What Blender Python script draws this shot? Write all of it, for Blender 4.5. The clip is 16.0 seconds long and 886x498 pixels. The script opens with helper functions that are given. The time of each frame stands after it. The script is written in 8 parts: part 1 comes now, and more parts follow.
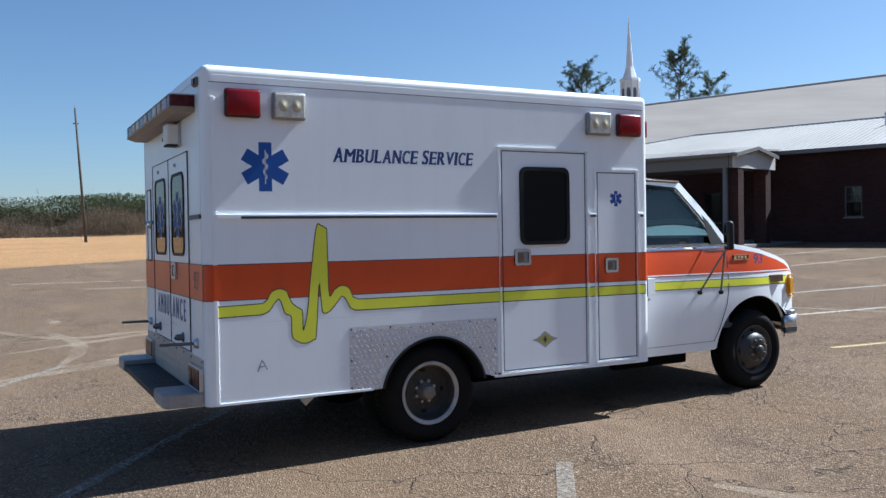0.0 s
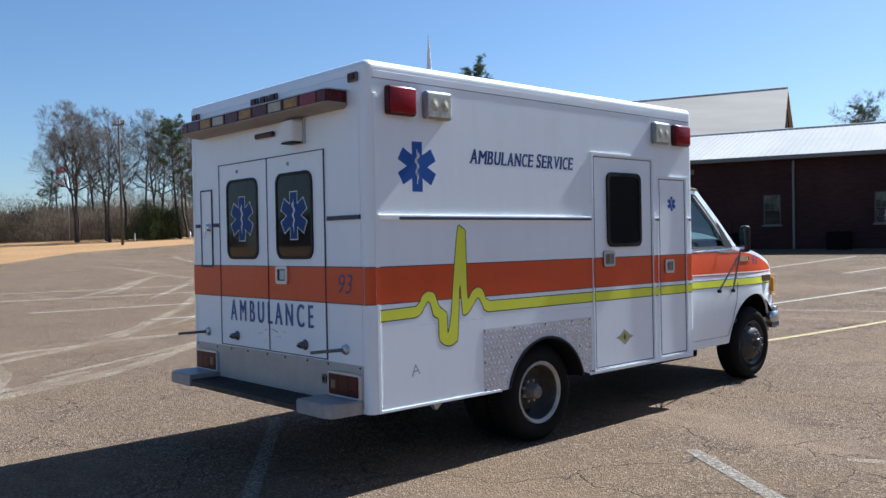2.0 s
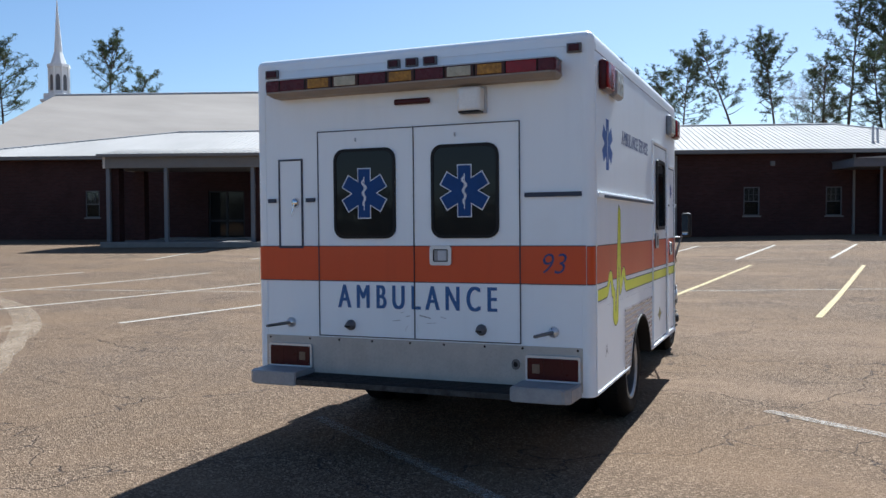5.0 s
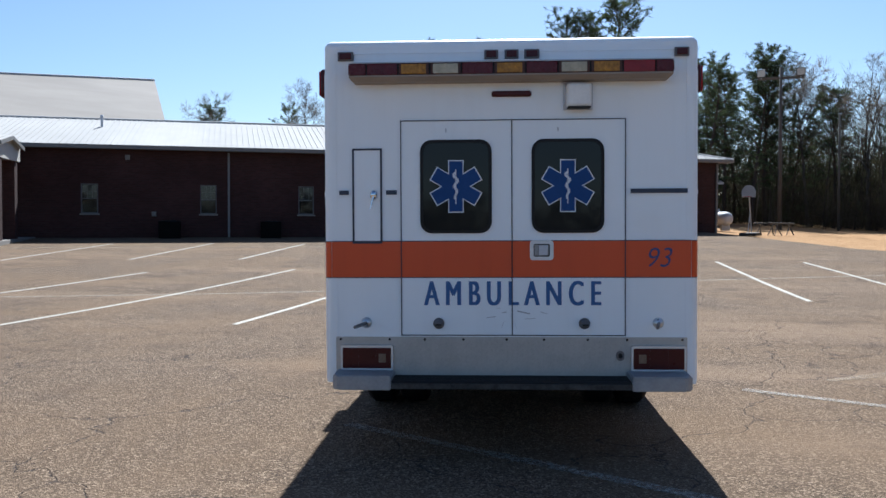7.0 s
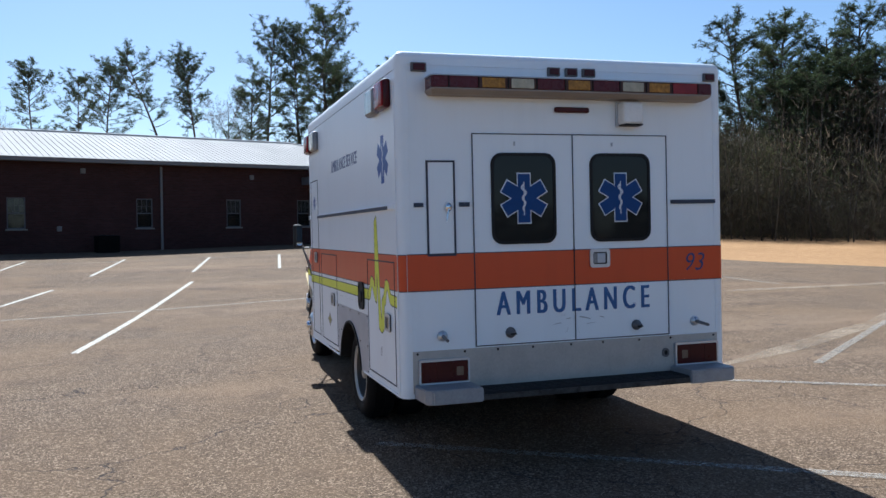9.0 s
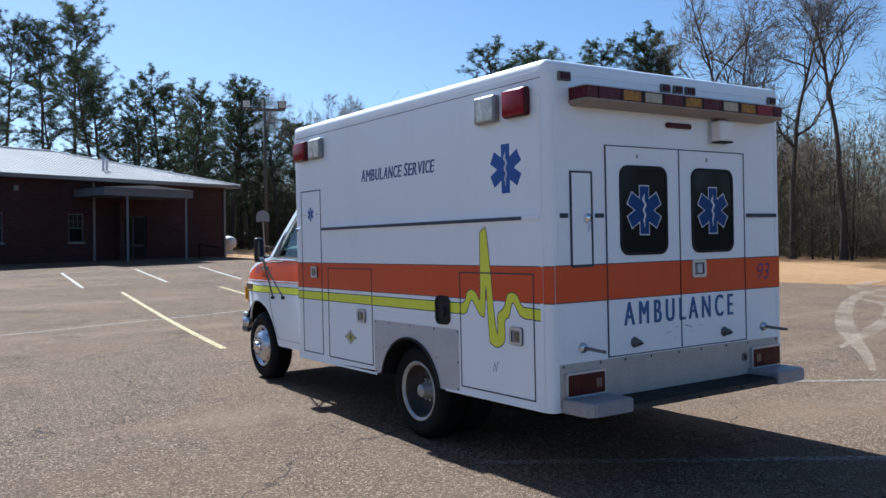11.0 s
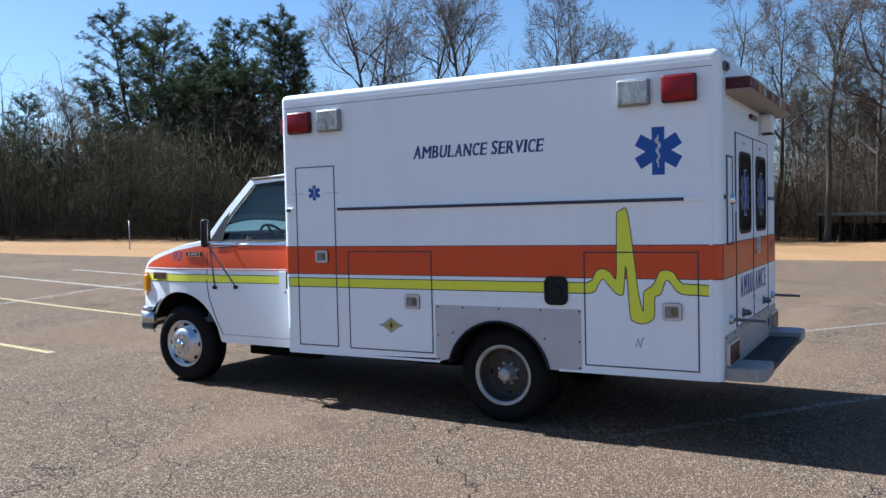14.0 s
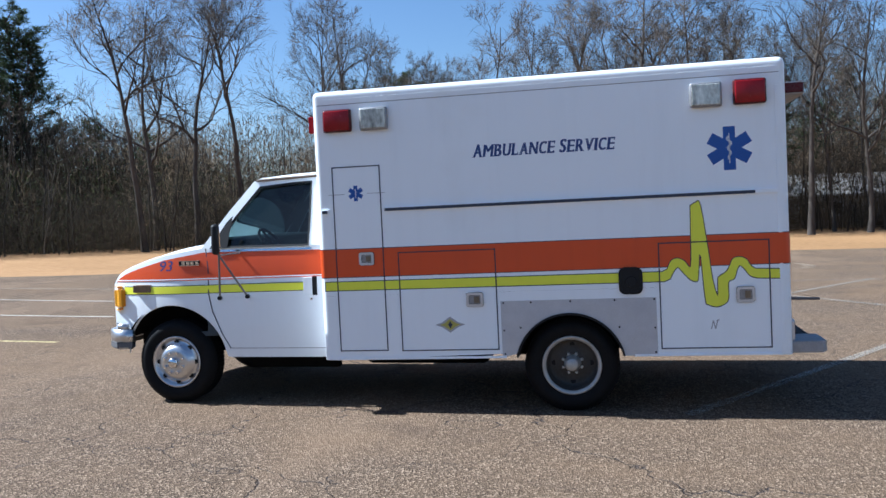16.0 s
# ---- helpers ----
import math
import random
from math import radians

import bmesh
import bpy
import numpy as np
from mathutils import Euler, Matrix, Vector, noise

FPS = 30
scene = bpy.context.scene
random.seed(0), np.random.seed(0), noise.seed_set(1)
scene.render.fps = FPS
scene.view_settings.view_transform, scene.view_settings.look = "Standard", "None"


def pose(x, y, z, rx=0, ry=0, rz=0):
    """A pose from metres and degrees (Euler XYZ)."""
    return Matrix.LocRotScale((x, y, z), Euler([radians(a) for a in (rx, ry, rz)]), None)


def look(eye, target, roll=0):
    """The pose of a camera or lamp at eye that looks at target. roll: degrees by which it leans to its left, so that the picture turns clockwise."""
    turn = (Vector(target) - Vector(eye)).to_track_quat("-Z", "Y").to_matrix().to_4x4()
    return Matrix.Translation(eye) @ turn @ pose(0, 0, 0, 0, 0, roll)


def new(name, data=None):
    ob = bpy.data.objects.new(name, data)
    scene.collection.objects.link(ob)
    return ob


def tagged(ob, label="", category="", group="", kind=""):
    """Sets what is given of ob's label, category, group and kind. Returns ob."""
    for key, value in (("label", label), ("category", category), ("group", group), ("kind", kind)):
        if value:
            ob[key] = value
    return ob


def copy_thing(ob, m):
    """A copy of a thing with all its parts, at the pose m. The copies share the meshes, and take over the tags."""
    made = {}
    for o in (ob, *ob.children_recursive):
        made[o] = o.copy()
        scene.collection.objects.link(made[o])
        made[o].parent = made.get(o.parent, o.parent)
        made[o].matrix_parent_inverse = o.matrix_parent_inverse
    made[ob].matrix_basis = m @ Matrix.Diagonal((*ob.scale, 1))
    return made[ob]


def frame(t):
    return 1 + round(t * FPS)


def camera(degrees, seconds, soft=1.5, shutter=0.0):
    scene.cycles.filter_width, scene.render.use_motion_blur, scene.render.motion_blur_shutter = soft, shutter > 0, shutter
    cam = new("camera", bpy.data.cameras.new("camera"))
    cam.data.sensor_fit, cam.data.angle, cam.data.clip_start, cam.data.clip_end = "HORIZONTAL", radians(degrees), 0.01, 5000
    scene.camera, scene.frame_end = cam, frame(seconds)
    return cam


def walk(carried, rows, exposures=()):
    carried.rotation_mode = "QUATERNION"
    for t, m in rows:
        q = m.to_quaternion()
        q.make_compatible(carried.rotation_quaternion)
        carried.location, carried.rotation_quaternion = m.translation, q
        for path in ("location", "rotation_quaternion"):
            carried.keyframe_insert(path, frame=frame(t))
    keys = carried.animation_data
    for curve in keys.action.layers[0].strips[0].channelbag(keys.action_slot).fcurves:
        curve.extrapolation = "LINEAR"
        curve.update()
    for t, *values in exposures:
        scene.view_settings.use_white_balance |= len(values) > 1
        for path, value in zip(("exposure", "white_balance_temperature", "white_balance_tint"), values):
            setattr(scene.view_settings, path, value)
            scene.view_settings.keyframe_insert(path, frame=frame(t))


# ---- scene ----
cam = camera(54.4, 16.0)
PATH = [
    (0, (-1.188, -6.829, 1.568), (-0.263, -5.057, 1.527), -1.5),
    (0.5, (-1.697, -6.537, 1.582), (-0.673, -4.819, 1.556), -1.5),
    (1, (-2.245, -6.236, 1.586), (-1.117, -4.585, 1.563), -1.6),
    (1.5, (-2.715, -5.857, 1.564), (-1.496, -4.271, 1.546), -1.9),
    (2, (-3.224, -5.471, 1.568), (-1.882, -3.988, 1.539), -1.6),
    (2.5, (-3.594, -5.004, 1.56), (-2.167, -3.603, 1.525), -1.4),
    (3, (-3.965, -4.489, 1.537), (-2.437, -3.198, 1.514), -1.1),
    (3.2, (-4.093, -4.273, 1.57), (-2.513, -3.047, 1.548), -1.0),
    (5.3, (-5.233, -1.985, 1.565), (-3.347, -1.32, 1.503), -0.5),
    (5.5, (-5.289, -1.736, 1.593), (-3.379, -1.145, 1.541), -0.3),
    (6, (-5.386, -1.119, 1.566), (-3.439, -0.666, 1.513), -0.4),
    (6.5, (-5.545, -0.499, 1.56), (-3.566, -0.218, 1.49), -0.0),
    (7, (-5.552, 0.12, 1.556), (-3.556, 0.231, 1.478), -0.3),
    (7.5, (-5.589, 0.757, 1.554), (-3.592, 0.691, 1.48), -0.8),
    (8, (-5.551, 1.358, 1.568), (-3.566, 1.126, 1.498), -1.2),
    (8.5, (-5.429, 1.975, 1.586), (-3.467, 1.591, 1.519), -1.4),
    (9, (-5.283, 2.579, 1.599), (-3.376, 1.979, 1.535), -1.1),
    (9.2, (-5.182, 2.803, 1.569), (-3.298, 2.133, 1.505), -1.0),
    (11.3, (-3.778, 5.054, 1.604), (-2.176, 3.858, 1.564), -1.2),
    (11.5, (-3.602, 5.23, 1.568), (-2.034, 3.99, 1.521), -1.4),
    (12, (-3.142, 5.702, 1.572), (-1.696, 4.322, 1.508), -1.0),
    (12.5, (-2.69, 6.106, 1.598), (-1.358, 4.616, 1.515), -1.0),
    (13, (-2.195, 6.467, 1.603), (-0.968, 4.89, 1.507), -1.2),
    (13.5, (-1.692, 6.813, 1.626), (-0.589, 5.148, 1.52), -1.0),
    (14, (-1.139, 7.085, 1.637), (-0.17, 5.338, 1.549), -0.8),
    (14.5, (-0.593, 7.439, 1.64), (0.225, 5.616, 1.566), -1.1),
    (15, (0.01, 7.641, 1.627), (0.629, 5.74, 1.568), -0.8),
    (15.5, (0.638, 7.875, 1.629), (1.138, 5.939, 1.574), -1.4),
    (16, (1.248, 7.991, 1.635), (1.653, 6.034, 1.547), -2.1),
]
walk(cam, [(t, look(eye, target, roll)) for t, eye, target, roll in PATH],
     [(0.0, 1.00, 5400.0, 7.0), (2.0, 1.06, 5400.0, 7.0), (3.0, 1.13, 5400.0, 7.0), (5.3, 1.10, 5600.0, 7.0), (6.0, 0.92, 5600.0, 7.0), (6.5, 1.00, 5600.0, 7.0), (7.5, 1.11, 5450.0, 7.0), (8.3, 1.07, 5450.0, 7.0), (9.0, 1.04, 5450.0, 7.0), (11.5, 1.05, 5230.0, 7.0), (12.5, 1.19, 5230.0, 7.0), (14.0, 1.19, 5230.0, 7.0), (16.0, 1.20, 5230.0, 7.0)])

# ---- world, sun ----
SUN_EL, SUN_AZ = 44.5, -2.0          # degrees; azimuth from +x towards +y
world = bpy.data.worlds.new("sky")
scene.world = world
world.use_nodes = True
wn = world.node_tree.nodes
sky = wn.new("ShaderNodeTexSky")
sky.sky_type = "NISHITA"
sky.sun_disc = False
sky.sun_elevation = radians(SUN_EL)
sky.sun_rotation = radians(90 - SUN_AZ)
sky.altitude = 100
sky.air_density, sky.dust_density, sky.ozone_density = 1.0, 0.6, 3.0
wn["Background"].inputs["Strength"].default_value = 0.053
world.node_tree.links.new(sky.outputs[0], wn["Background"].inputs["Color"])
sun = new("sun", bpy.data.lights.new("sun", "SUN"))
sun.data.energy, sun.data.angle, sun.data.color = 5.0, radians(0.53), (1.0, 0.95, 0.87)
sd = Vector((math.cos(radians(SUN_EL)) * math.cos(radians(SUN_AZ)), math.cos(radians(SUN_EL)) * math.sin(radians(SUN_AZ)), math.sin(radians(SUN_EL))))
sun.matrix_world = look(sd * 60, (0, 0, 0))


# ---- materials ----
class Mat:
    """A small builder for node materials."""

    def __init__(self, name, color=(0.5, 0.5, 0.5), rough=0.6, metal=0.0, spec=0.5, coat=0.0):
        self.m = bpy.data.materials.new(name)
        self.m.use_nodes = True
        self.t = self.m.node_tree
        self.b = self.t.nodes["Principled BSDF"]
        self.b.inputs["Base Color"].default_value = (*color, 1)
        self.b.inputs["Roughness"].default_value = rough
        self.b.inputs["Metallic"].default_value = metal
        self.b.inputs["Specular IOR Level"].default_value = spec
        self.b.inputs["Coat Weight"].default_value = coat
        self.b.inputs["Coat Roughness"].default_value = 0.08
        self.co = None

    def node(self, kind):
        return self.t.nodes.new(kind)

    def link(self, a, b):
        self.t.links.new(a, b)
        return b

    def coords(self, scale=(1, 1, 1), which="Object"):
        tc = self.node("ShaderNodeTexCoord")
        mp = self.node("ShaderNodeMapping")
        mp.inputs["Scale"].default_value = scale
        self.link(tc.outputs[which], mp.inputs["Vector"])
        return mp.outputs[0]

    def noise(self, scale, detail=4, rough=0.55, vec=None, stretch=(1, 1, 1), distort=0.0):
        n = self.node("ShaderNodeTexNoise")
        n.inputs["Scale"].default_value = scale
        n.inputs["Detail"].default_value = detail
        n.inputs["Roughness"].default_value = rough
        n.inputs["Distortion"].default_value = distort
        self.link(vec if vec is not None else self.coords(stretch), n.inputs["Vector"])
        return n.outputs["Fac"]

    def ramp(self, fac, stops):
        r = self.node("ShaderNodeValToRGB")
        e = r.color_ramp.elements
        while len(e) < len(stops):
            e.new(0.5)
        for el, (p, c) in zip(e, stops):
            el.position = p
            el.color = (*c, 1) if len(c) == 3 else c
        self.link(fac, r.inputs[0])
        return r.outputs[0]

    def mix(self, fac, a, b, mode="MIX"):
        n = self.node("ShaderNodeMix")
        n.data_type, n.blend_type = "RGBA", mode
        for sock, v in ((n.inputs[0], fac), (n.inputs[6], a), (n.inputs[7], b)):
            if isinstance(v, (int, float)):
                sock.default_value = v
            elif isinstance(v, tuple):
                sock.default_value = (*v, 1)
            else:
                self.link(v, sock)
        return n.outputs[2]

    def math(self, op, a, b=0.0):
        n = self.node("ShaderNodeMath")
        n.operation = op
        for sock, v in ((n.inputs[0], a), (n.inputs[1], b)):
            if isinstance(v, (int, float)):
                sock.default_value = v
            else:
                self.link(v, sock)
        return n.outputs[0]

    def color(self, out):
        self.link(out, self.b.inputs["Base Color"])
        return self

    def rough(self, out):
        self.link(out, self.b.inputs["Roughness"])
        return self

    def bump(self, height, strength=0.2, dist=0.01):
        n = self.node("ShaderNodeBump")
        n.inputs["Strength"].default_value = strength
        n.inputs["Distance"].default_value = dist
        self.link(height, n.inputs["Height"])
        self.link(n.outputs[0], self.b.inputs["Normal"])
        return self

    def fade(self, fac):
        """Lets the surface wear through to what lies under it where fac is 0."""
        tr = self.node("ShaderNodeBsdfTransparent")
        mx = self.node("ShaderNodeMixShader")
        self.link(fac, mx.inputs[0])
        self.link(tr.outputs[0], mx.inputs[1])
        self.link(self.b.outputs[0], mx.inputs[2])
        self.link(mx.outputs[0], self.t.nodes["Material Output"].inputs["Surface"])
        return self


def varied(name, c, rough=0.5, metal=0.0, amount=0.12, scale=3.0, fine=60.0, coat=0.0, spec=0.5, bump=0.0, stretch=(1, 1, 1)):
    """A colour with large stains and fine grain."""
    k = Mat(name, c, rough, metal, spec, coat)
    dark = tuple(v * (1 - amount) for v in c)
    light = tuple(min(1, v * (1 + amount * 0.6)) for v in c)
    big = k.ramp(k.noise(scale, 5, 0.6, stretch=stretch), [(0.32, dark), (0.62, c), (0.85, light)])
    fi = k.noise(fine, 3, 0.6, stretch=stretch)
    k.color(k.mix(0.35, big, k.ramp(fi, [(0.3, dark), (0.7, light)])))
    k.rough(k.math("ADD", k.math("MULTIPLY", k.noise(scale * 2.3, 4), 0.16), rough - 0.08))
    if bump:
        k.bump(fi, bump, 0.004)
    return k.m


def paint(name, c, amount=0.05, rough=0.3, coat=0.35):
    """Vehicle paint with faint rain streaks and road film."""
    k = Mat(name, c, rough, 0.0, 0.5, coat)
    streak = k.noise(1.0, 4, 0.6, stretch=(9, 9, 0.7))
    film = k.noise(1.4, 5, 0.6)
    d1 = tuple(v * (1 - amount) for v in c)
    d2 = tuple(v * (1 - amount * 2.0) * w for v, w in zip(c, (0.99, 0.985, 0.96)))
    base = k.mix(k.ramp(streak, [(0.5, (0, 0, 0)), (0.75, (1, 1, 1))]), c, d1)
    k.color(k.mix(k.ramp(film, [(0.55, (0, 0, 0)), (0.85, (0.8, 0.8, 0.8))]), base, d2))
    k.rough(k.math("ADD", k.math("MULTIPLY", film, 0.1), rough))
    k.bump(k.noise(2.2, 2), 0.015, 0.01)
    return k.m


def glass(name, tint, clear, rough=0.02, ior=1.5):
    """Tinted pane: clear part lets light through, the rest mirrors."""
    m = bpy.data.materials.new(name)
    m.use_nodes = True
    t = m.node_tree
    t.nodes.remove(t.nodes["Principled BSDF"])
    gl, tr, df, mx, m2 = (t.nodes.new("ShaderNode" + n) for n in ("BsdfGlossy", "BsdfTransparent", "BsdfDiffuse", "MixShader", "MixShader"))
    fr = t.nodes.new("ShaderNodeFresnel")
    fr.inputs[0].default_value = ior
    gl.inputs["Roughness"].default_value = rough
    tr.inputs[0].default_value = (*tint, 1)
    df.inputs[0].default_value = (0.016, 0.0175, 0.0175, 1)
    m2.inputs[0].default_value = clear
    t.links.new(df.outputs[0], m2.inputs[1])
    t.links.new(tr.outputs[0], m2.inputs[2])
    t.links.new(fr.outputs[0], mx.inputs[0])
    t.links.new(m2.outputs[0], mx.inputs[1])
    t.links.new(gl.outputs[0], mx.inputs[2])
    t.links.new(mx.outputs[0], t.nodes["Material Output"].inputs["Surface"])
    return m


WHITE = paint("white_paint", (0.885, 0.92, 0.94), 0.03, 0.34, 0.06)
ORANGE = paint("orange_paint", (0.64, 0.070, 0.004), 0.06, 0.35, 0.08)
LIME = paint("lime_film", (0.82, 0.84, 0.045), 0.05, 0.4, 0.05)
INK = varied("outline_film", (0.03, 0.04, 0.07), 0.5)
BLUE = varied("blue_film", (0.012, 0.083, 0.36), 0.4)
NAVY = varied("navy_film", (0.015, 0.044, 0.185), 0.4)
PALE = varied("pale_film", (0.78, 0.80, 0.84), 0.5)
REARBLUE = varied("mid_blue_film", (0.032, 0.115, 0.31), 0.45)
PADDLE = varied("tarnished_latch", (0.20, 0.165, 0.12), 0.4, 0.5, 0.3, 20, 90)
TRAY = varied("grey_latch_tray", (0.30, 0.30, 0.31), 0.45, 0.5, 0.3, 20, 90)
DARKSTEEL = varied("black_painted_steel", (0.05, 0.048, 0.047), 0.45, 0.2, 0.35, 9, 60)
DISC = varied("dark_dish_steel", (0.080, 0.071, 0.062), 0.6, 0.4, 0.45, 9, 60)
BLACK = varied("black_rubber", (0.010, 0.010, 0.011), 0.6, spec=0.3)
SEAL = varied("seal_rubber", (0.03, 0.035, 0.06), 0.55)
TYRE = varied("tyre_rubber", (0.009, 0.009, 0.0095), 0.7, amount=0.35, scale=8, bump=0.2, spec=0.14)
UNDER = varied("underbody_dirt", (0.007, 0.0065, 0.006), 0.9, amount=0.4, spec=0.1)
ALU = varied("brushed_aluminium", (0.62, 0.62, 0.64), 0.42, 0.8, 0.15, 4, 200, stretch=(1, 1, 6))
ALUDULL = varied("dull_aluminium", (0.55, 0.56, 0.59), 0.55, 0.6, 0.15, 5, 90)
STEEL = varied("wheel_steel", (0.50, 0.49, 0.46), 0.5, 0.55, 0.35, 9, 60)
CHROME = varied("chrome", (0.75, 0.75, 0.76), 0.12, 1.0, 0.08, 6, 50)
DULLCHROME = varied("dull_chrome", (0.62, 0.62, 0.63), 0.3, 0.9, 0.15, 8, 60)
RUSTY = varied("rusty_steel", (0.16, 0.12, 0.09), 0.8, 0.3, 0.4, 10, 60)
REDLENS = varied("red_lens", (0.26, 0.006, 0.010), 0.25, coat=0.12, amount=0.25, scale=12, spec=0.25)
DARKRED = varied("dark_red_lens", (0.065, 0.008, 0.009), 0.3, coat=0.08, spec=0.2, amount=0.3, scale=12)
AMBER = varied("amber_lens", (0.46, 0.215, 0.022), 0.3, coat=0.1, spec=0.25, amount=0.65, scale=26)
CLEARLENS = varied("clear_lens", (0.52, 0.51, 0.46), 0.28, coat=0.1, spec=0.3, amount=0.6, scale=24)
FLOODLENS = varied("flood_lens", (0.68, 0.66, 0.57), 0.22, coat=0.2, spec=0.5, amount=0.35, scale=16)
FLUTED = varied("fluted_flood_lens", (0.62, 0.62, 0.56), 0.2, 0.2, 0.85, 9, 40, coat=0.2, stretch=(1, 1, 0.5))
ARMS = varied("dull_dark_metal", (0.16, 0.15, 0.15), 0.5, 0.4)
SMOKED = varied("smoked_lens_edge", (0.07, 0.028, 0.018), 0.3, coat=0.08, spec=0.2)
HUBMETAL = varied("grimy_hub", (0.26, 0.235, 0.20), 0.55, 0.4, 0.4, 14, 70)
INDIC = varied("amber_indicator", (0.78, 0.36, 0.02), 0.3, coat=0.1, spec=0.3)
CREAM = varied("cream_lens", (0.52, 0.47, 0.34), 0.3, coat=0.1, spec=0.25, amount=0.35, scale=14)
BARDARK = varied("deep_red_lens", (0.095, 0.008, 0.011), 0.28, coat=0.1, spec=0.22, amount=0.3, scale=12)
SHELF = varied("bar_shelf", (0.30, 0.255, 0.21), 0.6)
GOLD = varied("gold_decal", (0.42, 0.38, 0.08), 0.45)
GREYINK = varied("grey_decal", (0.40, 0.40, 0.41), 0.6)
DARKGLASS = glass("dark_privacy_glass", (0.02, 0.02, 0.022), 0.0, 0.04, 1.32)
CABGLASS = glass("teal_tinted_glass", (0.20, 0.33, 0.36), 0.40)
INTERIOR = varied("cab_vinyl", (0.045, 0.06, 0.07), 0.7)
MIRROR = Mat("mirror_glass", (0.8, 0.82, 0.84), 0.03, 1.0).m


# ---- mesh helpers ----
def part(name, bm, material, parent=None, label="", m=None, smooth=False):
    """Links a bmesh as one mesh object under a thing or a part."""
    me = bpy.data.meshes.new(name)
    bm.normal_update()
    bm.to_mesh(me)
    bm.free()
    if smooth:
        for p in me.polygons:
            p.use_smooth = True
    for mt in (material if isinstance(material, (list, tuple)) else [material]):
        me.materials.append(mt)
    ob = new(name, me)
    if parent is not None:
        ob.parent = parent
    if m is not None:
        ob.matrix_basis = m
    if label:
        ob["label"] = label
    return ob


def empty(name, m=None):
    ob = new(name)
    ob.empty_display_size = 0.2
    if m is not None:
        ob.matrix_basis = m
    return ob


def box(bm, x0, x1, y0, y1, z0, z1, bevel=0.0, seg=2):
    r = bmesh.ops.create_cube(bm, size=1.0, matrix=Matrix.LocRotScale(((x0 + x1) / 2, (y0 + y1) / 2, (z0 + z1) / 2), None, (abs(x1 - x0), abs(y1 - y0), abs(z1 - z0))))
    if bevel:
        es = list({e for v in r["verts"] for e in v.link_edges})
        bmesh.ops.bevel(bm, geom=es, offset=bevel, segments=seg, affect="EDGES", profile=0.5)
    return bm


def boxed(*a, **k):
    return box(bmesh.new(), *a, **k)


def tube(bm, a, b, r0, r1=None, n=10, caps=True):
    """A tapered rod from a to b."""
    a, b = Vector(a), Vector(b)
    r1 = r0 if r1 is None else r1
    q = (b - a).to_track_quat("Z", "Y").to_matrix()
    rings = []
    for p, r in ((a, r0), (b, r1)):
        rings.append([bm.verts.new(p + q @ Vector((r * math.cos(2 * math.pi * i / n), r * math.sin(2 * math.pi * i / n), 0))) for i in range(n)])
    for i in range(n):
        bm.faces.new((rings[0][i], rings[0][(i + 1) % n], rings[1][(i + 1) % n], rings[1][i]))
    if caps:
        bm.faces.new(rings[0][::-1])
        bm.faces.new(rings[1])
    return bm


def lathe(bm, profile, n=32, close=False):
    """Turns (radius, y) pairs about the y axis."""
    rings = []
    for r, y in profile:
        rings.append([bm.verts.new((r * math.cos(2 * math.pi * i / n), y, r * math.sin(2 * math.pi * i / n))) for i in range(n)] if r > 1e-5 else [bm.verts.new((0, y, 0))])
    for a, b in zip(rings, rings[1:] + ([rings[0]] if close else [])):
        for i in range(n):
            j = (i + 1) % n
            if len(a) == 1 and len(b) == 1:
                continue
            if len(a) == 1:
                bm.faces.new((a[0], b[j], b[i]))
            elif len(b) == 1:
                bm.faces.new((a[i], a[j], b[0]))
            else:
                bm.faces.new((a[i], a[j], b[j], b[i]))
    return bm


def prism(bm, pts, axis, lo, hi, tri=True):
    """A polygon pushed along an axis: 'y' takes (x, z), 'x' takes (y, z), 'z' takes (x, y)."""
    put = {"y": lambda p, d: (p[0], d, p[1]), "x": lambda p, d: (d, p[0], p[1]), "z": lambda p, d: (p[0], p[1], d)}[axis]
    a = [bm.verts.new(put(p, lo)) for p in pts]
    b = [bm.verts.new(put(p, hi)) for p in pts]
    fs = [bm.faces.new(a), bm.faces.new(b[::-1])]
    for i in range(len(pts)):
        j = (i + 1) % len(pts)
        bm.faces.new((a[j], a[i], b[i], b[j]))
    bmesh.ops.recalc_face_normals(bm, faces=bm.faces[:])
    bm.normal_update()
    if tri:
        bmesh.ops.triangulate(bm, faces=[f for f in fs if len(f.verts) > 4])
    return bm


def prismed(*a):
    return prism(bmesh.new(), *a)


def rounded(x0, x1, z0, z1, r, n=5):
    """The outline of a rounded rectangle."""
    out = []
    for cx, cz, a0 in ((x1 - r, z1 - r, 0), (x0 + r, z1 - r, 90), (x0 + r, z0 + r, 180), (x1 - r, z0 + r, 270)):
        out += [(cx + r * math.cos(radians(a0 + 90 * i / n)), cz + r * math.sin(radians(a0 + 90 * i / n))) for i in range(n + 1)]
    return out


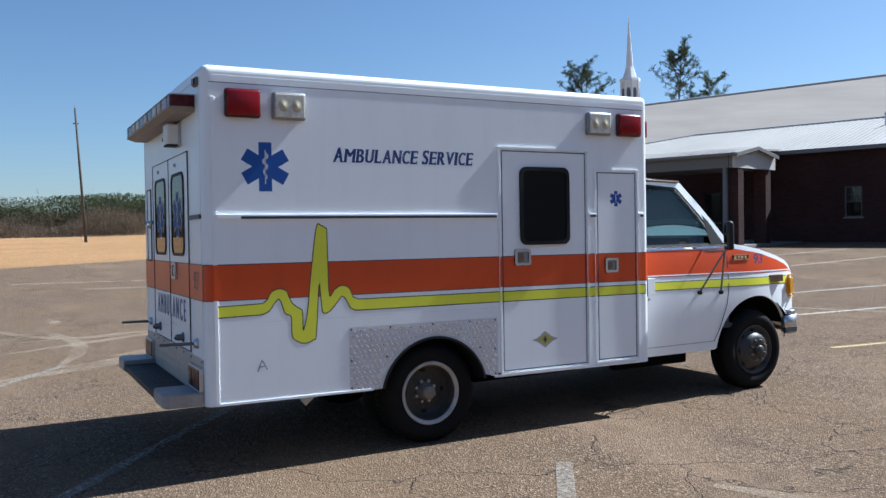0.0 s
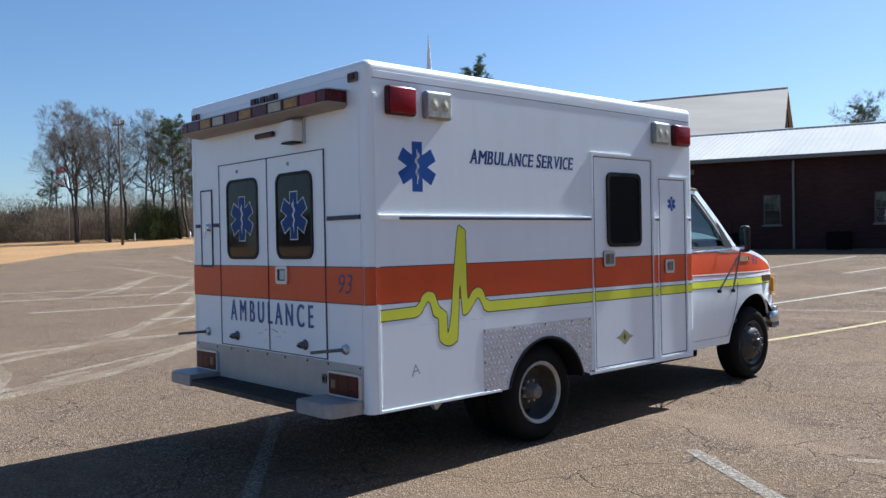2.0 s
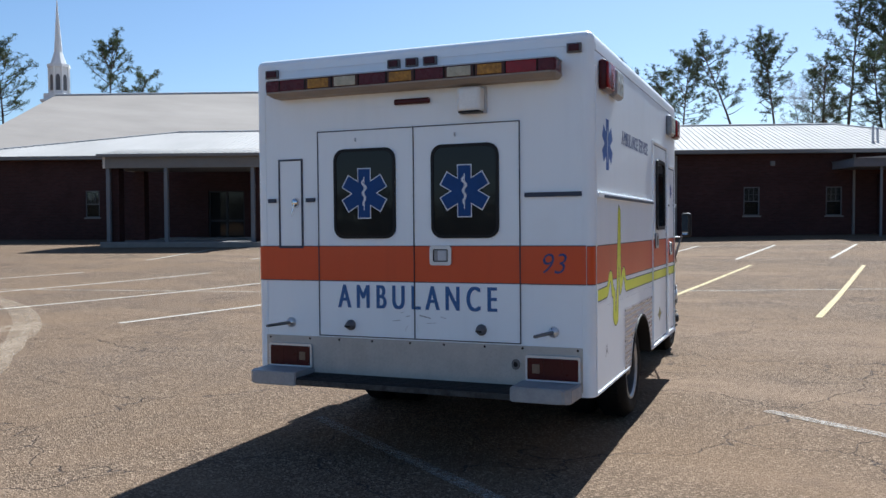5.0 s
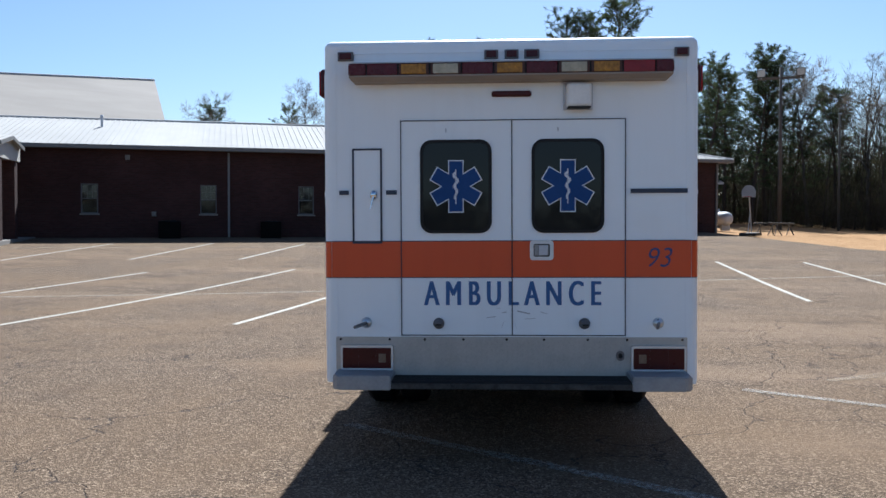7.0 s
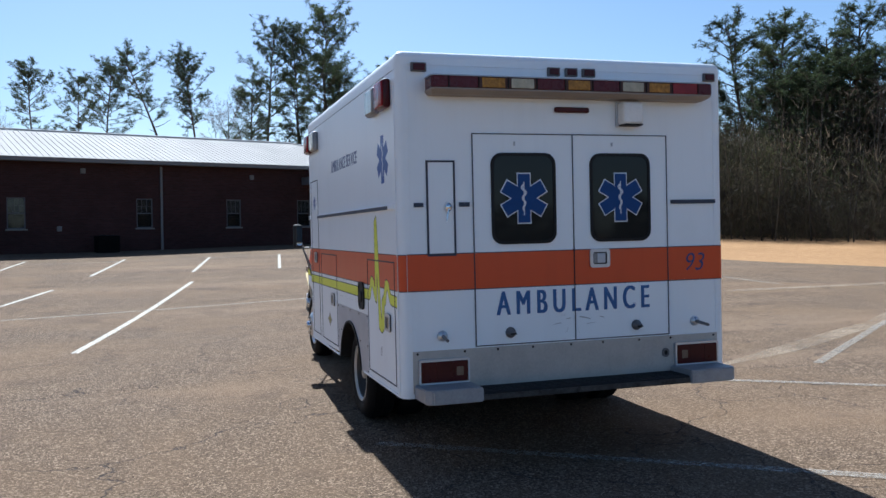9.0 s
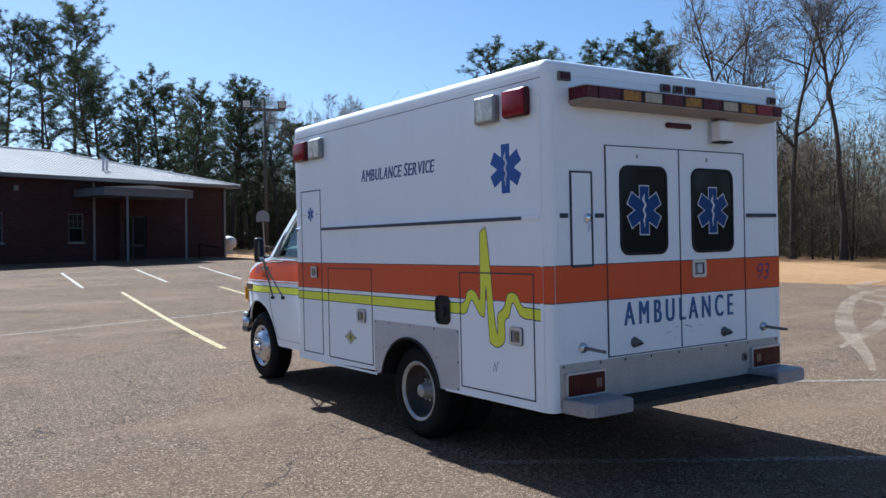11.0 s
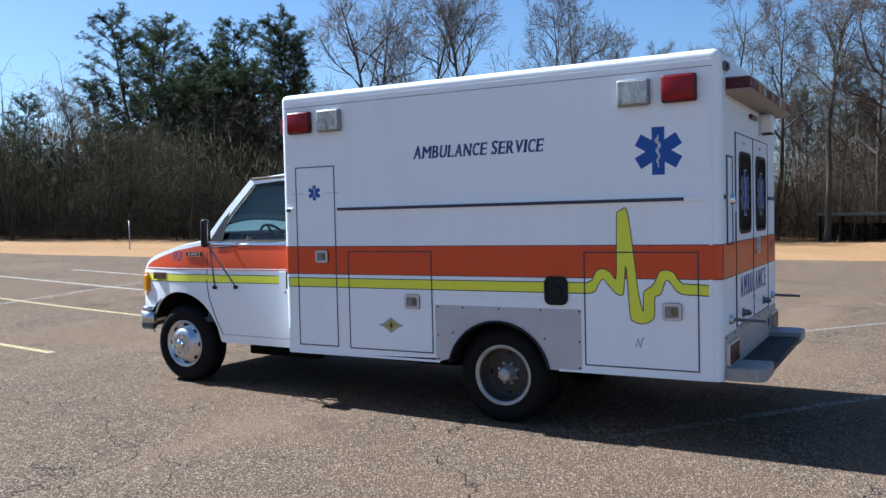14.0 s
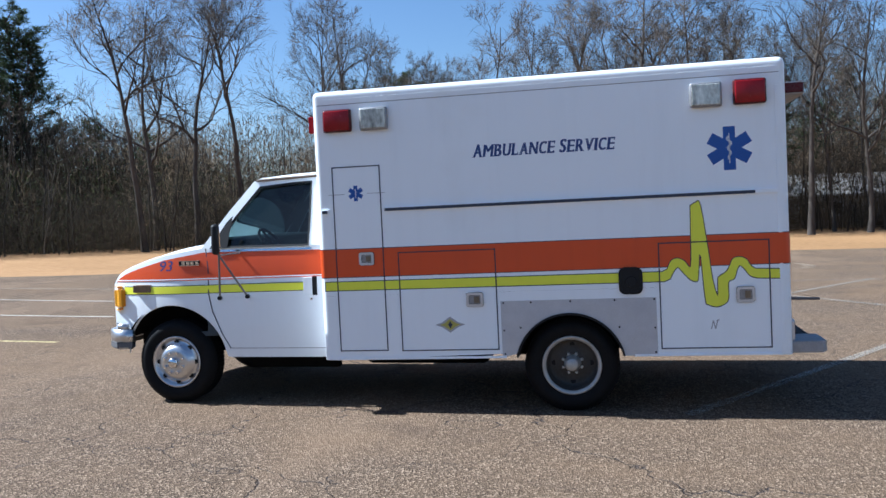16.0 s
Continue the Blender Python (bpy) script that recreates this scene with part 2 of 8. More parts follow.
def ring(bm, outer, inner, axis, lo, hi):
    """A frame between two outlines of equal count."""
    put = {"y": lambda p, d: (p[0], d, p[1]), "x": lambda p, d: (d, p[0], p[1]), "z": lambda p, d: (p[0], p[1], d)}[axis]
    n = len(outer)
    v = [[bm.verts.new(put(p, d)) for p in loop] for d in (lo, hi) for loop in (outer, inner)]
    for i in range(n):
        j = (i + 1) % n
        for a, b in ((v[0], v[1]), (v[1], v[3]), (v[3], v[2]), (v[2], v[0])):
            bm.faces.new((a[i], a[j], b[j], b[i]))
    bmesh.ops.recalc_face_normals(bm, faces=bm.faces[:])
    return bm


def grown(pts, d):
    """An outline moved outwards by d."""
    out, n = [], len(pts)
    area = sum(pts[i][0] * pts[(i + 1) % n][1] - pts[(i + 1) % n][0] * pts[i][1] for i in range(n))
    s = 1 if area > 0 else -1
    for i in range(n):
        a, b, c = Vector(pts[i - 1]), Vector(pts[i]), Vector(pts[(i + 1) % n])
        n1 = Vector(((b - a).y, -(b - a).x)).normalized() * s
        n2 = Vector(((c - b).y, -(c - b).x)).normalized() * s
        k = n1 + n2
        k = k / max(0.6, k.length_squared / 2) if k.length > 1e-6 else n1
        out.append(tuple(b + k * d))
    return out


def lettering(text, size, width, shear=0.0, bold=0.0, spacing=1.0, small=0.0):
    """A mesh of the words in the xy plane, from x = 0, baseline y = 0, stretched to a width."""
    cu = bpy.data.curves.new("lettering", "FONT")
    cu.body, cu.size, cu.shear, cu.offset, cu.space_character, cu.extrude = text, size, shear, bold, spacing, 0.0005
    if small:
        cu.small_caps_scale = small
        for ch in cu.body_format:
            ch.use_small_caps = True
    tmp = new("lettering_curve", cu)
    me = bpy.data.meshes.new_from_object(tmp.evaluated_get(bpy.context.evaluated_depsgraph_get()))
    bpy.data.objects.remove(tmp)
    bm = bmesh.new()
    bm.from_mesh(me)
    bpy.data.meshes.remove(me)
    xs = [v.co.x for v in bm.verts]
    k = width / (max(xs) - min(xs))
    for v in bm.verts:
        v.co.x = (v.co.x - min(xs)) * k
    return bm


SERIFS = {"A": ((0.04, 0), (0.96, 0)), "M": ((0.05, 0), (0.95, 0), (0.06, 1), (0.94, 1)), "B": ((0.04, 0), (0.04, 1)), "U": ((0.08, 1), (0.92, 1)), "L": ((0.1, 0), (0.1, 1)),
          "N": ((0.08, 0), (0.08, 1), (0.92, 1)), "E": ((0.06, 0), (0.06, 1)), "R": ((0.06, 0), (0.06, 1), (0.97, 0)), "V": ((0.04, 1), (0.96, 1)), "I": ((0.5, 0), (0.5, 1))}
TICKS = {"L": ((1.0, 0, 1),), "E": ((1.0, 0, 1), (1.0, 1, -1)), "C": ((0.97, 1, -1),), "S": ((0.94, 1, -1), (0.04, 0, 1))}


def serif_words(text, height, width, small, slant=0.20):
    """Slanted capitals with heavy stems and bracketed slab serifs, from x = 0 and baseline y = 0."""
    out, pen = bmesh.new(), 0.0
    for i, ch in enumerate(text):
        if ch == " ":
            pen += 0.40
            continue
        big = 1.0 if ch.isupper() else small
        up = ch.upper()
        w = {"A": 0.86, "M": 1.06, "B": 0.74, "U": 0.82, "L": 0.66, "N": 0.88, "C": 0.74, "E": 0.70, "S": 0.58, "R": 0.80, "V": 0.82, "I": 0.20}[up] * big
        bm = lettering(up, 1.0, w)
        ys = [v.co.y for v in bm.verts]
        lo, k = min(ys), big / (max(ys) - min(ys))
        for v in bm.verts:
            v.co.y = (v.co.y - lo) * k
        thicken(bm, 0.066)
        zs = [v.co.z for v in bm.verts]
        for fx, top in SERIFS.get(up, ()):
            h, y0, half = 0.075 * big, 0.925 * big * top, (0.15 if up != "I" else 0.20)
            box(bm, fx * w - half, fx * w + half, y0, y0 + h, min(zs) - 0.0004, max(zs) + 0.0004)
        for fx, top, way in TICKS.get(up, ()):
            y0 = big * top
            box(bm, fx * w - 0.055, fx * w + 0.03, *sorted((y0, y0 + way * 0.24 * big)), min(zs) - 0.0004, max(zs) + 0.0004)
        base = {}
        for v in bm.verts:
            base[v] = out.verts.new((pen + v.co.x + slant * v.co.y, v.co.y, v.co.z))
        for f in bm.faces:
            out.faces.new([base[v] for v in f.verts])
        bm.free()
        pen += w + 0.24
    xs = [v.co.x for v in out.verts]
    for v in out.verts:
        v.co = Vector(((v.co.x - min(xs)) * width / (max(xs) - min(xs)), v.co.y * height, v.co.z * 0.6))
    return out


def smooth_line(pts, n=4):
    """A rounded path through the given points."""
    P = [Vector(p) for p in pts]
    P = [P[0]] + P + [P[-1]]
    out = []
    for a, b, c, d in zip(P, P[1:], P[2:], P[3:]):
        for i in range(n):
            u = i / n
            out.append(tuple(0.5 * ((2 * b) + (c - a) * u + (2 * a - 5 * b + 4 * c - d) * u * u + (3 * b - a - 3 * c + d) * u ** 3)))
    return out + [tuple(P[-1])]


def s_ramp(u, k=6.0):
    return 0.0 if u < 0 else (u * u / (2 * k) if u < k else u - k / 2)


def ground_z(x, y):
    """The lie of the land: level round the vehicle, rising gently to the church."""
    x, y = min(x, 130), max(-130, min(y, 150))
    return 0.022 * s_ramp(x - 8) + (0.016 * s_ramp(y - 2) if y > 0 else -0.006 * s_ramp(-y - 2) - 0.034 * min(14.0, s_ramp(-y - 9)))


# ---- ground ----
def asphalt():
    k = Mat("worn_asphalt", (0.183, 0.163, 0.160), 0.93, 0, 0.07)
    grit = k.node("ShaderNodeTexVoronoi")
    grit.inputs["Scale"].default_value = 84
    k.link(k.coords(), grit.inputs["Vector"])
    stones = k.ramp(grit.outputs["Color"], [(0.15, (0.010, 0.008, 0.008)), (0.42, (0.072, 0.052, 0.040)), (0.68, (0.205, 0.148, 0.100)), (0.90, (0.56, 0.42, 0.30))])
    fine = k.ramp(k.noise(160, 2), [(0.38, (0.018, 0.014, 0.012)), (0.64, (0.240, 0.167, 0.108))])
    base = k.mix(0.45, stones, fine)
    patch = k.noise(0.35, 6, 0.62, distort=0.6)
    base = k.mix(k.ramp(patch, [(0.38, (0, 0, 0)), (0.68, (0.66, 0.66, 0.66))]), base, (0.186, 0.124, 0.075))
    tracks = k.noise(1.0, 5, 0.6, stretch=(0.5, 0.09, 1), distort=0.3)
    base = k.mix(k.ramp(tracks, [(0.52, (0, 0, 0)), (0.72, (0.56, 0.56, 0.56))]), base, (0.245, 0.170, 0.113))
    dark = k.noise(0.8, 5, 0.65)
    base = k.mix(k.ramp(dark, [(0.56, (0, 0, 0)), (0.75, (0.6, 0.6, 0.6))]), base, (0.060, 0.044, 0.036))
    warp = k.node("ShaderNodeVectorMath")
    warp.operation = "ADD"
    nz = k.node("ShaderNodeTexNoise")
    nz.inputs["Scale"].default_value = 1.6
    nz.inputs["Detail"].default_value = 5
    k.link(k.coords(), nz.inputs["Vector"])
    k.link(k.coords(), warp.inputs[0])
    k.link(nz.outputs["Color"], warp.inputs[1])
    cr = k.node("ShaderNodeTexVoronoi")
    cr.feature = "DISTANCE_TO_EDGE"
    cr.inputs["Scale"].default_value = 0.52
    k.link(warp.outputs[0], cr.inputs["Vector"])
    gaps = k.ramp(k.noise(0.5, 3), [(0.30, (0, 0, 0)), (0.45, (1, 1, 1))])
    line = k.ramp(cr.outputs["Distance"], [(0.0, (0.85, 0.85, 0.85)), (0.0050, (0, 0, 0))])
    crack = k.mix(1.0, line, gaps, "MULTIPLY")
    k.color(k.mix(crack, base, (0.031, 0.029, 0.032)))
    h = k.math("SUBTRACT", grit.outputs["Distance"], k.math("MULTIPLY", crack, 1.5))
    k.bump(h, 0.75, 0.012)
    return k.m


def dry_grass():
    k = Mat("dry_winter_grass", (0.35, 0.24, 0.12), 0.95, 0, 0.1)
    big = k.ramp(k.noise(0.06, 5, 0.6), [(0.35, (0.26, 0.143, 0.06)), (0.6, (0.40, 0.228, 0.105)), (0.8, (0.34, 0.220, 0.09))])
    fine = k.ramp(k.noise(3.0, 6, 0.7, stretch=(1, 1, 1)), [(0.3, (0.17, 0.096, 0.042)), (0.7, (0.50, 0.305, 0.150))])
    k.color(k.mix(0.5, big, fine))
    k.bump(k.noise(6, 5, 0.7), 0.8, 0.1)
    return k.m


def grid_sheet(name, xs, ys_of, material, lift, label):
    bm = bmesh.new()
    g = []
    for x in xs:
        col = []
        for y in ys_of(x):
            col.append(bm.verts.new((x, y, ground_z(x, y) + lift)))
        g.append(col)
    for a, b in zip(g, g[1:]):
        for i in range(len(a) - 1):
            bm.faces.new((a[i], b[i], b[i + 1], a[i + 1]))
    bmesh.ops.recalc_face_normals(bm, faces=bm.faces[:])
    if bm.faces[0].normal.z < 0:
        bmesh.ops.reverse_faces(bm, faces=bm.faces[:])
    return tagged(part(name, bm, material, None, label, None, True), kind="structure")


def spread(lo, hi, step, far):
    v = list(np.arange(lo, hi + 0.01, step))
    return [-far, -far * 0.5, lo - 120, lo - 50, lo - 20] + v + [hi + 20, hi + 50, hi + 120, far * 0.5, far]


XS, YS = spread(-60, 90, 3.0, 1500.0), spread(-90, 130, 3.0, 1500.0)
grid_sheet("ground", XS, lambda x: YS, dry_grass(), -0.03, "dry tan winter grass field")


def along(pts, x):
    for (x0, y0), (x1, y1) in zip(pts, pts[1:]):
        if x <= x1:
            return y0 + (y1 - y0) * (x - x0) / (x1 - x0)
    return pts[-1][1]


LOT_LO = ((-70, -32), (8, -32), (15, -25), (20, -18), (27, -13.2), (39, -11.6), (50, -8))
LOT_HI = ((-70, 25), (-10, 29), (5, 38), (20, 62), (45, 76), (50, 77))


def lot_rows(x):
    w = 0.35 * noise.noise((x * 0.7, 3.1, 0)) + 0.2 * noise.noise((x * 2.3, 7.7, 0))
    lo, hi = along(LOT_LO, x) + w, along(LOT_HI, x) - w
    return [lo + (hi - lo) * i / 70 for i in range(71)]


LOT = grid_sheet("parking_lot", list(np.arange(-70, 50.1, 1.2)), lot_rows, asphalt(), 0.0, "worn sun-bleached asphalt parking lot")


def line_paint(name, c, wear):
    k = Mat(name, c, 0.8, 0, 0.3)
    k.color(k.mix(0.4, c, k.ramp(k.noise(9, 5, 0.65), [(0.35, tuple(v * 0.6 for v in c)), (0.65, c)])))
    n = k.noise(26, 7, 0.75)
    return k.fade(k.ramp(n, [(wear - 0.16, (0, 0, 0)), (wear + 0.18, (0.92, 0.92, 0.92))])).m


LINE_WHITE = line_paint("white_line_paint", (0.58, 0.54, 0.46), 0.40)
LINE_YELLOW = line_paint("yellow_line_paint", (0.60, 0.48, 0.23), 0.40)
LINE_MID = line_paint("worn_line_paint", (0.34, 0.30, 0.25), 0.49)
LINE_OLD = line_paint("faded_line_paint", (0.50, 0.45, 0.37), 0.47)


def stripe(a, b, material, w=0.10, label="faded white painted parking line"):
    a, b = Vector(a), Vector(b)
    n = max(2, int((b - a).length / 1.0))
    d = (b - a).normalized()
    o = Vector((-d.y, d.x)) * w / 2
    bm = bmesh.new()
    rows = []
    for i in range(n + 1):
        p = a.lerp(b, i / n)
        rows.append([bm.verts.new((q.x, q.y, ground_z(q.x, q.y) + 0.006)) for q in (p - o, p + o)])
    for p, q in zip(rows, rows[1:]):
        bm.faces.new((p[0], q[0], q[1], p[1]))
    bmesh.ops.recalc_face_normals(bm, faces=bm.faces[:])
    if bm.faces[0].normal.z < 0:
        bmesh.ops.reverse_faces(bm, faces=bm.faces[:])
    return tagged(part("parking_line", bm, material), label, "road marking", "parking lines", "structure")


for a, b, mt in (
        ((10.4, -8.05), (19.4, -8.75), LINE_WHITE), ((9.95, -5.5), (19.6, -6.35), LINE_WHITE), ((8.97, -2.61), (19.9, -3.9), LINE_YELLOW),
        ((7.96, 0.38), (19.6, -1.12), LINE_YELLOW), ((6.57, 3.8), (18.0, 2.1), LINE_WHITE), ((5.1, 7.25), (16.9, 5.3), LINE_WHITE),
        ((3.84, 10.92), (15.6, 8.75), LINE_WHITE), ((2.6, 14.4), (14.0, 12.4), LINE_WHITE), ((1.0, 18.9), (13.0, 15.9), LINE_WHITE),
        ((-0.8, 22.6), (11, 19.6), LINE_WHITE), ((11.5, -11.0), (19.0, -11.3), LINE_OLD)):
    stripe(a, b, mt)
# the long line between the facing rows
stripe((7.6, 17.5), (15.4, -9.2), LINE_OLD, 0.09)
# bays along the church
for a, b in (((17.2, 17.4), (22.8, 19.0)), ((18.6, 14.3), (27.2, 14.8)), ((19.6, 10.9), (28.3, 11.2)), ((20.2, 7.75), (28.7, 7.6)), ((21.0, 4.8), (28.9, 4.25)),
             ((21.5, 2.0), (28.9, 1.2)), ((21.8, -0.6), (29.5, -1.5)), ((22.5, -3.2), (30.2, -4.3)), ((22.6, -5.6), (30.8, -7.0))):
    stripe(a, b, LINE_WHITE, 0.10)
stripe((23.5, 19.5), (31.3, -8.5), LINE_OLD, 0.09)
# slanting bays under and beside the vehicle
for a, b in (((2.15, -2.1), (-1.4, -7.3)), ((0.78, 1.2), (-1.75, -2.35)), ((-0.45, 4.9), (-2.6, 1.3)), ((-3.6, -2.6), (-5.6, -6.4)), ((5.0, -7.6), (2.3, -4.0)), ((-0.9, -6.9), (-3.7, -10.7)), ((-0.5, -9.1), (-2.9, -5.3)), ((0.7, -10.8), (-3.8, -10.5))):
    stripe(a, b, LINE_MID, 0.11)


# pale arcs left by turning wheels
def scrub_film():
    k = Mat("tyre_scrub", (0.38, 0.29, 0.20), 0.9, 0, 0.2)
    k.color(k.ramp(k.noise(60, 3), [(0.35, (0.20, 0.15, 0.10)), (0.65, (0.46, 0.36, 0.26))]))
    n = k.math("MULTIPLY", k.noise(30, 5, 0.7), k.ramp(k.noise(0.9, 3), [(0.35, (0.5, 0.5, 0.5)), (0.6, (1, 1, 1))]))
    return k.fade(k.ramp(n, [(0.18, (0, 0, 0)), (0.52, (0.6, 0.6, 0.6))])).m


SCRUB = scrub_film()


def tyre_mark(knots, w):
    """A pale scrubbed band bending smoothly through its knots."""
    P = [Vector(p) for p in knots]
    P = [P[0] * 2 - P[1]] + P + [P[-1] * 2 - P[-2]]
    line = []
    for a, b, c, d in zip(P, P[1:], P[2:], P[3:]):
        n = max(4, int((c - b).length / 0.35))
        for i in range(n):
            u = i / n
            line.append(0.5 * ((2 * b) + (c - a) * u + (2 * a - 5 * b + 4 * c - d) * u * u + (3 * b - a - 3 * c + d) * u ** 3))
    bm = bmesh.new()
    rows = []
    for i, p in enumerate(line):
        d = (line[min(i + 1, len(line) - 1)] - line[max(i - 1, 0)]).normalized()
        k = w * 0.5 * min(1.0, 0.25 + 4.0 * min(i, len(line) - 1 - i) / len(line))
        o = Vector((-d.y, d.x)) * k
        rows.append([bm.verts.new((q.x, q.y, ground_z(q.x, q.y) + 0.003)) for q in (p - o, p + o)])
    for p, q in zip(rows, rows[1:]):
        bm.faces.new((p[0], q[0], q[1], p[1]))
    bmesh.ops.recalc_face_normals(bm, faces=bm.faces[:])
    if bm.faces[0].normal.z < 0:
        bmesh.ops.reverse_faces(bm, faces=bm.faces[:])
    tagged(part("tyre_mark", bm, SCRUB), "pale curved tyre mark on the asphalt", "tyre mark", "tyre marks", "structure")


tyre_mark(((-0.9, 7.7), (0.3, 7.9), (1.1, 7.98), (2.02, 8.19), (3.6, 8.3), (5.4, 9.0)), 0.22)
tyre_mark(((-1.2, 6.4), (0.1, 7.17), (1.53, 8.05), (2.9, 9.41), (3.8, 11.2)), 0.25)
tyre_mark(((-1.4, 3.9), (-0.65, 4.34), (0.18, 4.78), (1.36, 5.52), (2.9, 6.9)), 0.3)
tyre_mark(((4.8, 18.0), (6.9, 20.6), (8.74, 23.5), (12.3, 28.6)), 0.35)
tyre_mark(((-0.39, 11.3), (-0.22, 10.44), (-0.44, 9.4), (-0.75, 8.7), (-1.4, 7.4)), 0.2)
tyre_mark(((-0.7, 9.4), (-0.26, 8.07), (-0.11, 6.9), (-0.24, 5.8), (-0.6, 4.6)), 0.22)
tyre_mark(((-1.6, 10.2), (-1.13, 9.36), (-0.66, 8.35), (0.04, 7.7), (0.9, 7.85)), 0.2)
tyre_mark(((2.6, -3.0), (3.25, -4.35), (4.12, -5.89), (5.08, -7.59), (6.6, -9.4)), 0.32)
tyre_mark(((-2.3, -21.7), (-3.76, -20.75), (-3.98, -18.3), (-3.28, -15.9), (-1.6, -16.2)), 0.3)
tyre_mark(((10.4, -7.2), (10.66, -10.5), (11.3, -13.7), (13.0, -16.6)), 0.35)
tyre_mark(((2.5, -6.2), (4.2, -10.6), (6.3, -14.4), (8.9, -17.3)), 0.3)
tyre_mark(((1.21, 8.03), (1.7, 8.24), (2.37, 8.4), (3.04, 8.29), (3.83, 8.1), (4.92, 8.26)), 0.16)
tyre_mark(((1.44, 8.58), (2.11, 8.96), (3.01, 9.7), (4.16, 11.15), (5.93, 13.76), (8.09, 17.44), (10.94, 22.68)), 0.22)
tyre_mark(((1.9, 8.6), (3.3, 9.4), (4.75, 10.9), (6.6, 13.6), (8.7, 17.1), (11.3, 21.9)), 0.16)
tyre_mark(((1.27, 5.88), (1.82, 6.08), (2.48, 6.51), (3.71, 7.76), (5.01, 9.18), (6.71, 11.53), (8.38, 14.39), (10.39, 18.64)), 0.26)
tyre_mark(((0.6, 5.65), (2.04, 6.47), (2.86, 7.0), (3.69, 7.55), (4.81, 8.69), (6.09, 10.32), (7.18, 12.02)), 0.22)
tyre_mark(((0.12, 5.42), (0.7, 5.72), (1.36, 6.07)), 0.18)
tyre_mark(((-0.19, 4.67), (0.49, 4.86), (1.08, 5.19)), 0.2)
tyre_mark(((6.11, 16.12), (8.07, 18.95), (9.94, 21.77), (11.03, 23.67)), 0.25)
tyre_mark(((5.3, 17.84), (6.62, 19.56), (9.71, 24.85)), 0.25)
tyre_mark(((16.45, 24.72), (15.83, 29.13), (17.07, 36.4), (19.61, 43.6), (22.41, 46.76)), 0.4)
tyre_mark(((13.22, 36.82), (12.05, 30.82), (10.92, 24.48), (11.2, 21.73), (9.91, 17.3)), 0.35)
tyre_mark(((11.2, -22.3), (7.7, -15.38), (5.19, -10.84), (3.79, -8.51), (2.75, -6.97), (1.84, -5.66), (0.95, -4.23)), 0.30)
tyre_mark(((12.85, -24.0), (14.34, -28.39), (14.48, -30.98), (14.13, -33.73)), 0.5)
tyre_mark(((10.02, -19.94), (12.08, -26.16), (11.72, -28.43)), 0.45)
tyre_mark(((13.44, -25.05), (8.6, -18.55), (6.61, -17.19)), 0.4)
tyre_mark(((-0.09, 7.61), (0.61, 8.0), (1.49, 8.0)), 0.2)
tyre_mark(((-0.62, 4.68), (-0.08, 4.92), (0.45, 5.29), (0.77, 5.41)), 0.2)


# ---- the ambulance ----
HALF, LONG, FLOOR, ROOF = 1.2, 3.69, 0.468, 2.690
PITCH = Matrix.Rotation(math.atan(0.011), 4, "Y")      # the box sits a little nose-down on its springs
AMB = tagged(empty("ambulance"), "white box ambulance with orange band and lime pulse line, parked", "ambulance")
AXLE_R, AXLE_F, TYRE_R = 1.657, 5.18, 0.372
ARCH = [(AXLE_R + 0.435 * math.cos(radians(a)), 0.385 + 0.435 * math.sin(radians(a))) for a in range(168, 10, -8)]


PLATE = varied("bright_tread_plate", (0.68, 0.68, 0.70), 0.45, 0.15, 0.15, 5, 90)
REVERSE = varied("dim_reversing_lens", (0.24, 0.155, 0.10), 0.3, coat=0.1, spec=0.25, amount=0.4, scale=20)
WINBLUE = varied("blue_window_film", (0.018, 0.065, 0.215), 0.55, amount=0.15, scale=9, spec=0.2)
KICK = varied("worn_kick_plate", (0.50, 0.46, 0.41), 0.5, 0.15, 0.2, 6, 70, bump=0.3)
CHIPPED = varied("chipped_edge", (0.07, 0.066, 0.062), 0.6, 0.3, 0.9, 14, 40)
BARRED = varied("bright_red_lens", (0.24, 0.010, 0.011), 0.25, coat=0.12, amount=0.25, scale=12, spec=0.25)


def bpart(name, bm, material, label="", parent=None, smooth=False):
    """A part of the box, in the box's own level coordinates."""
    if parent is None:
        return part(name, bm, material, AMB, label, PITCH, smooth)
    return part(name, bm, material, parent, label, None, smooth)


def thicken(bm, d):
    """Heavier strokes: twin copies of the letters a little apart."""
    r = bmesh.ops.duplicate(bm, geom=bm.faces[:])
    twin = {v for v in r["geom"] if isinstance(v, bmesh.types.BMVert)}
    for v in bm.verts:
        v.co.x += d if v in twin else -d
        v.co.z += 0.0006 if v in twin else 0.0


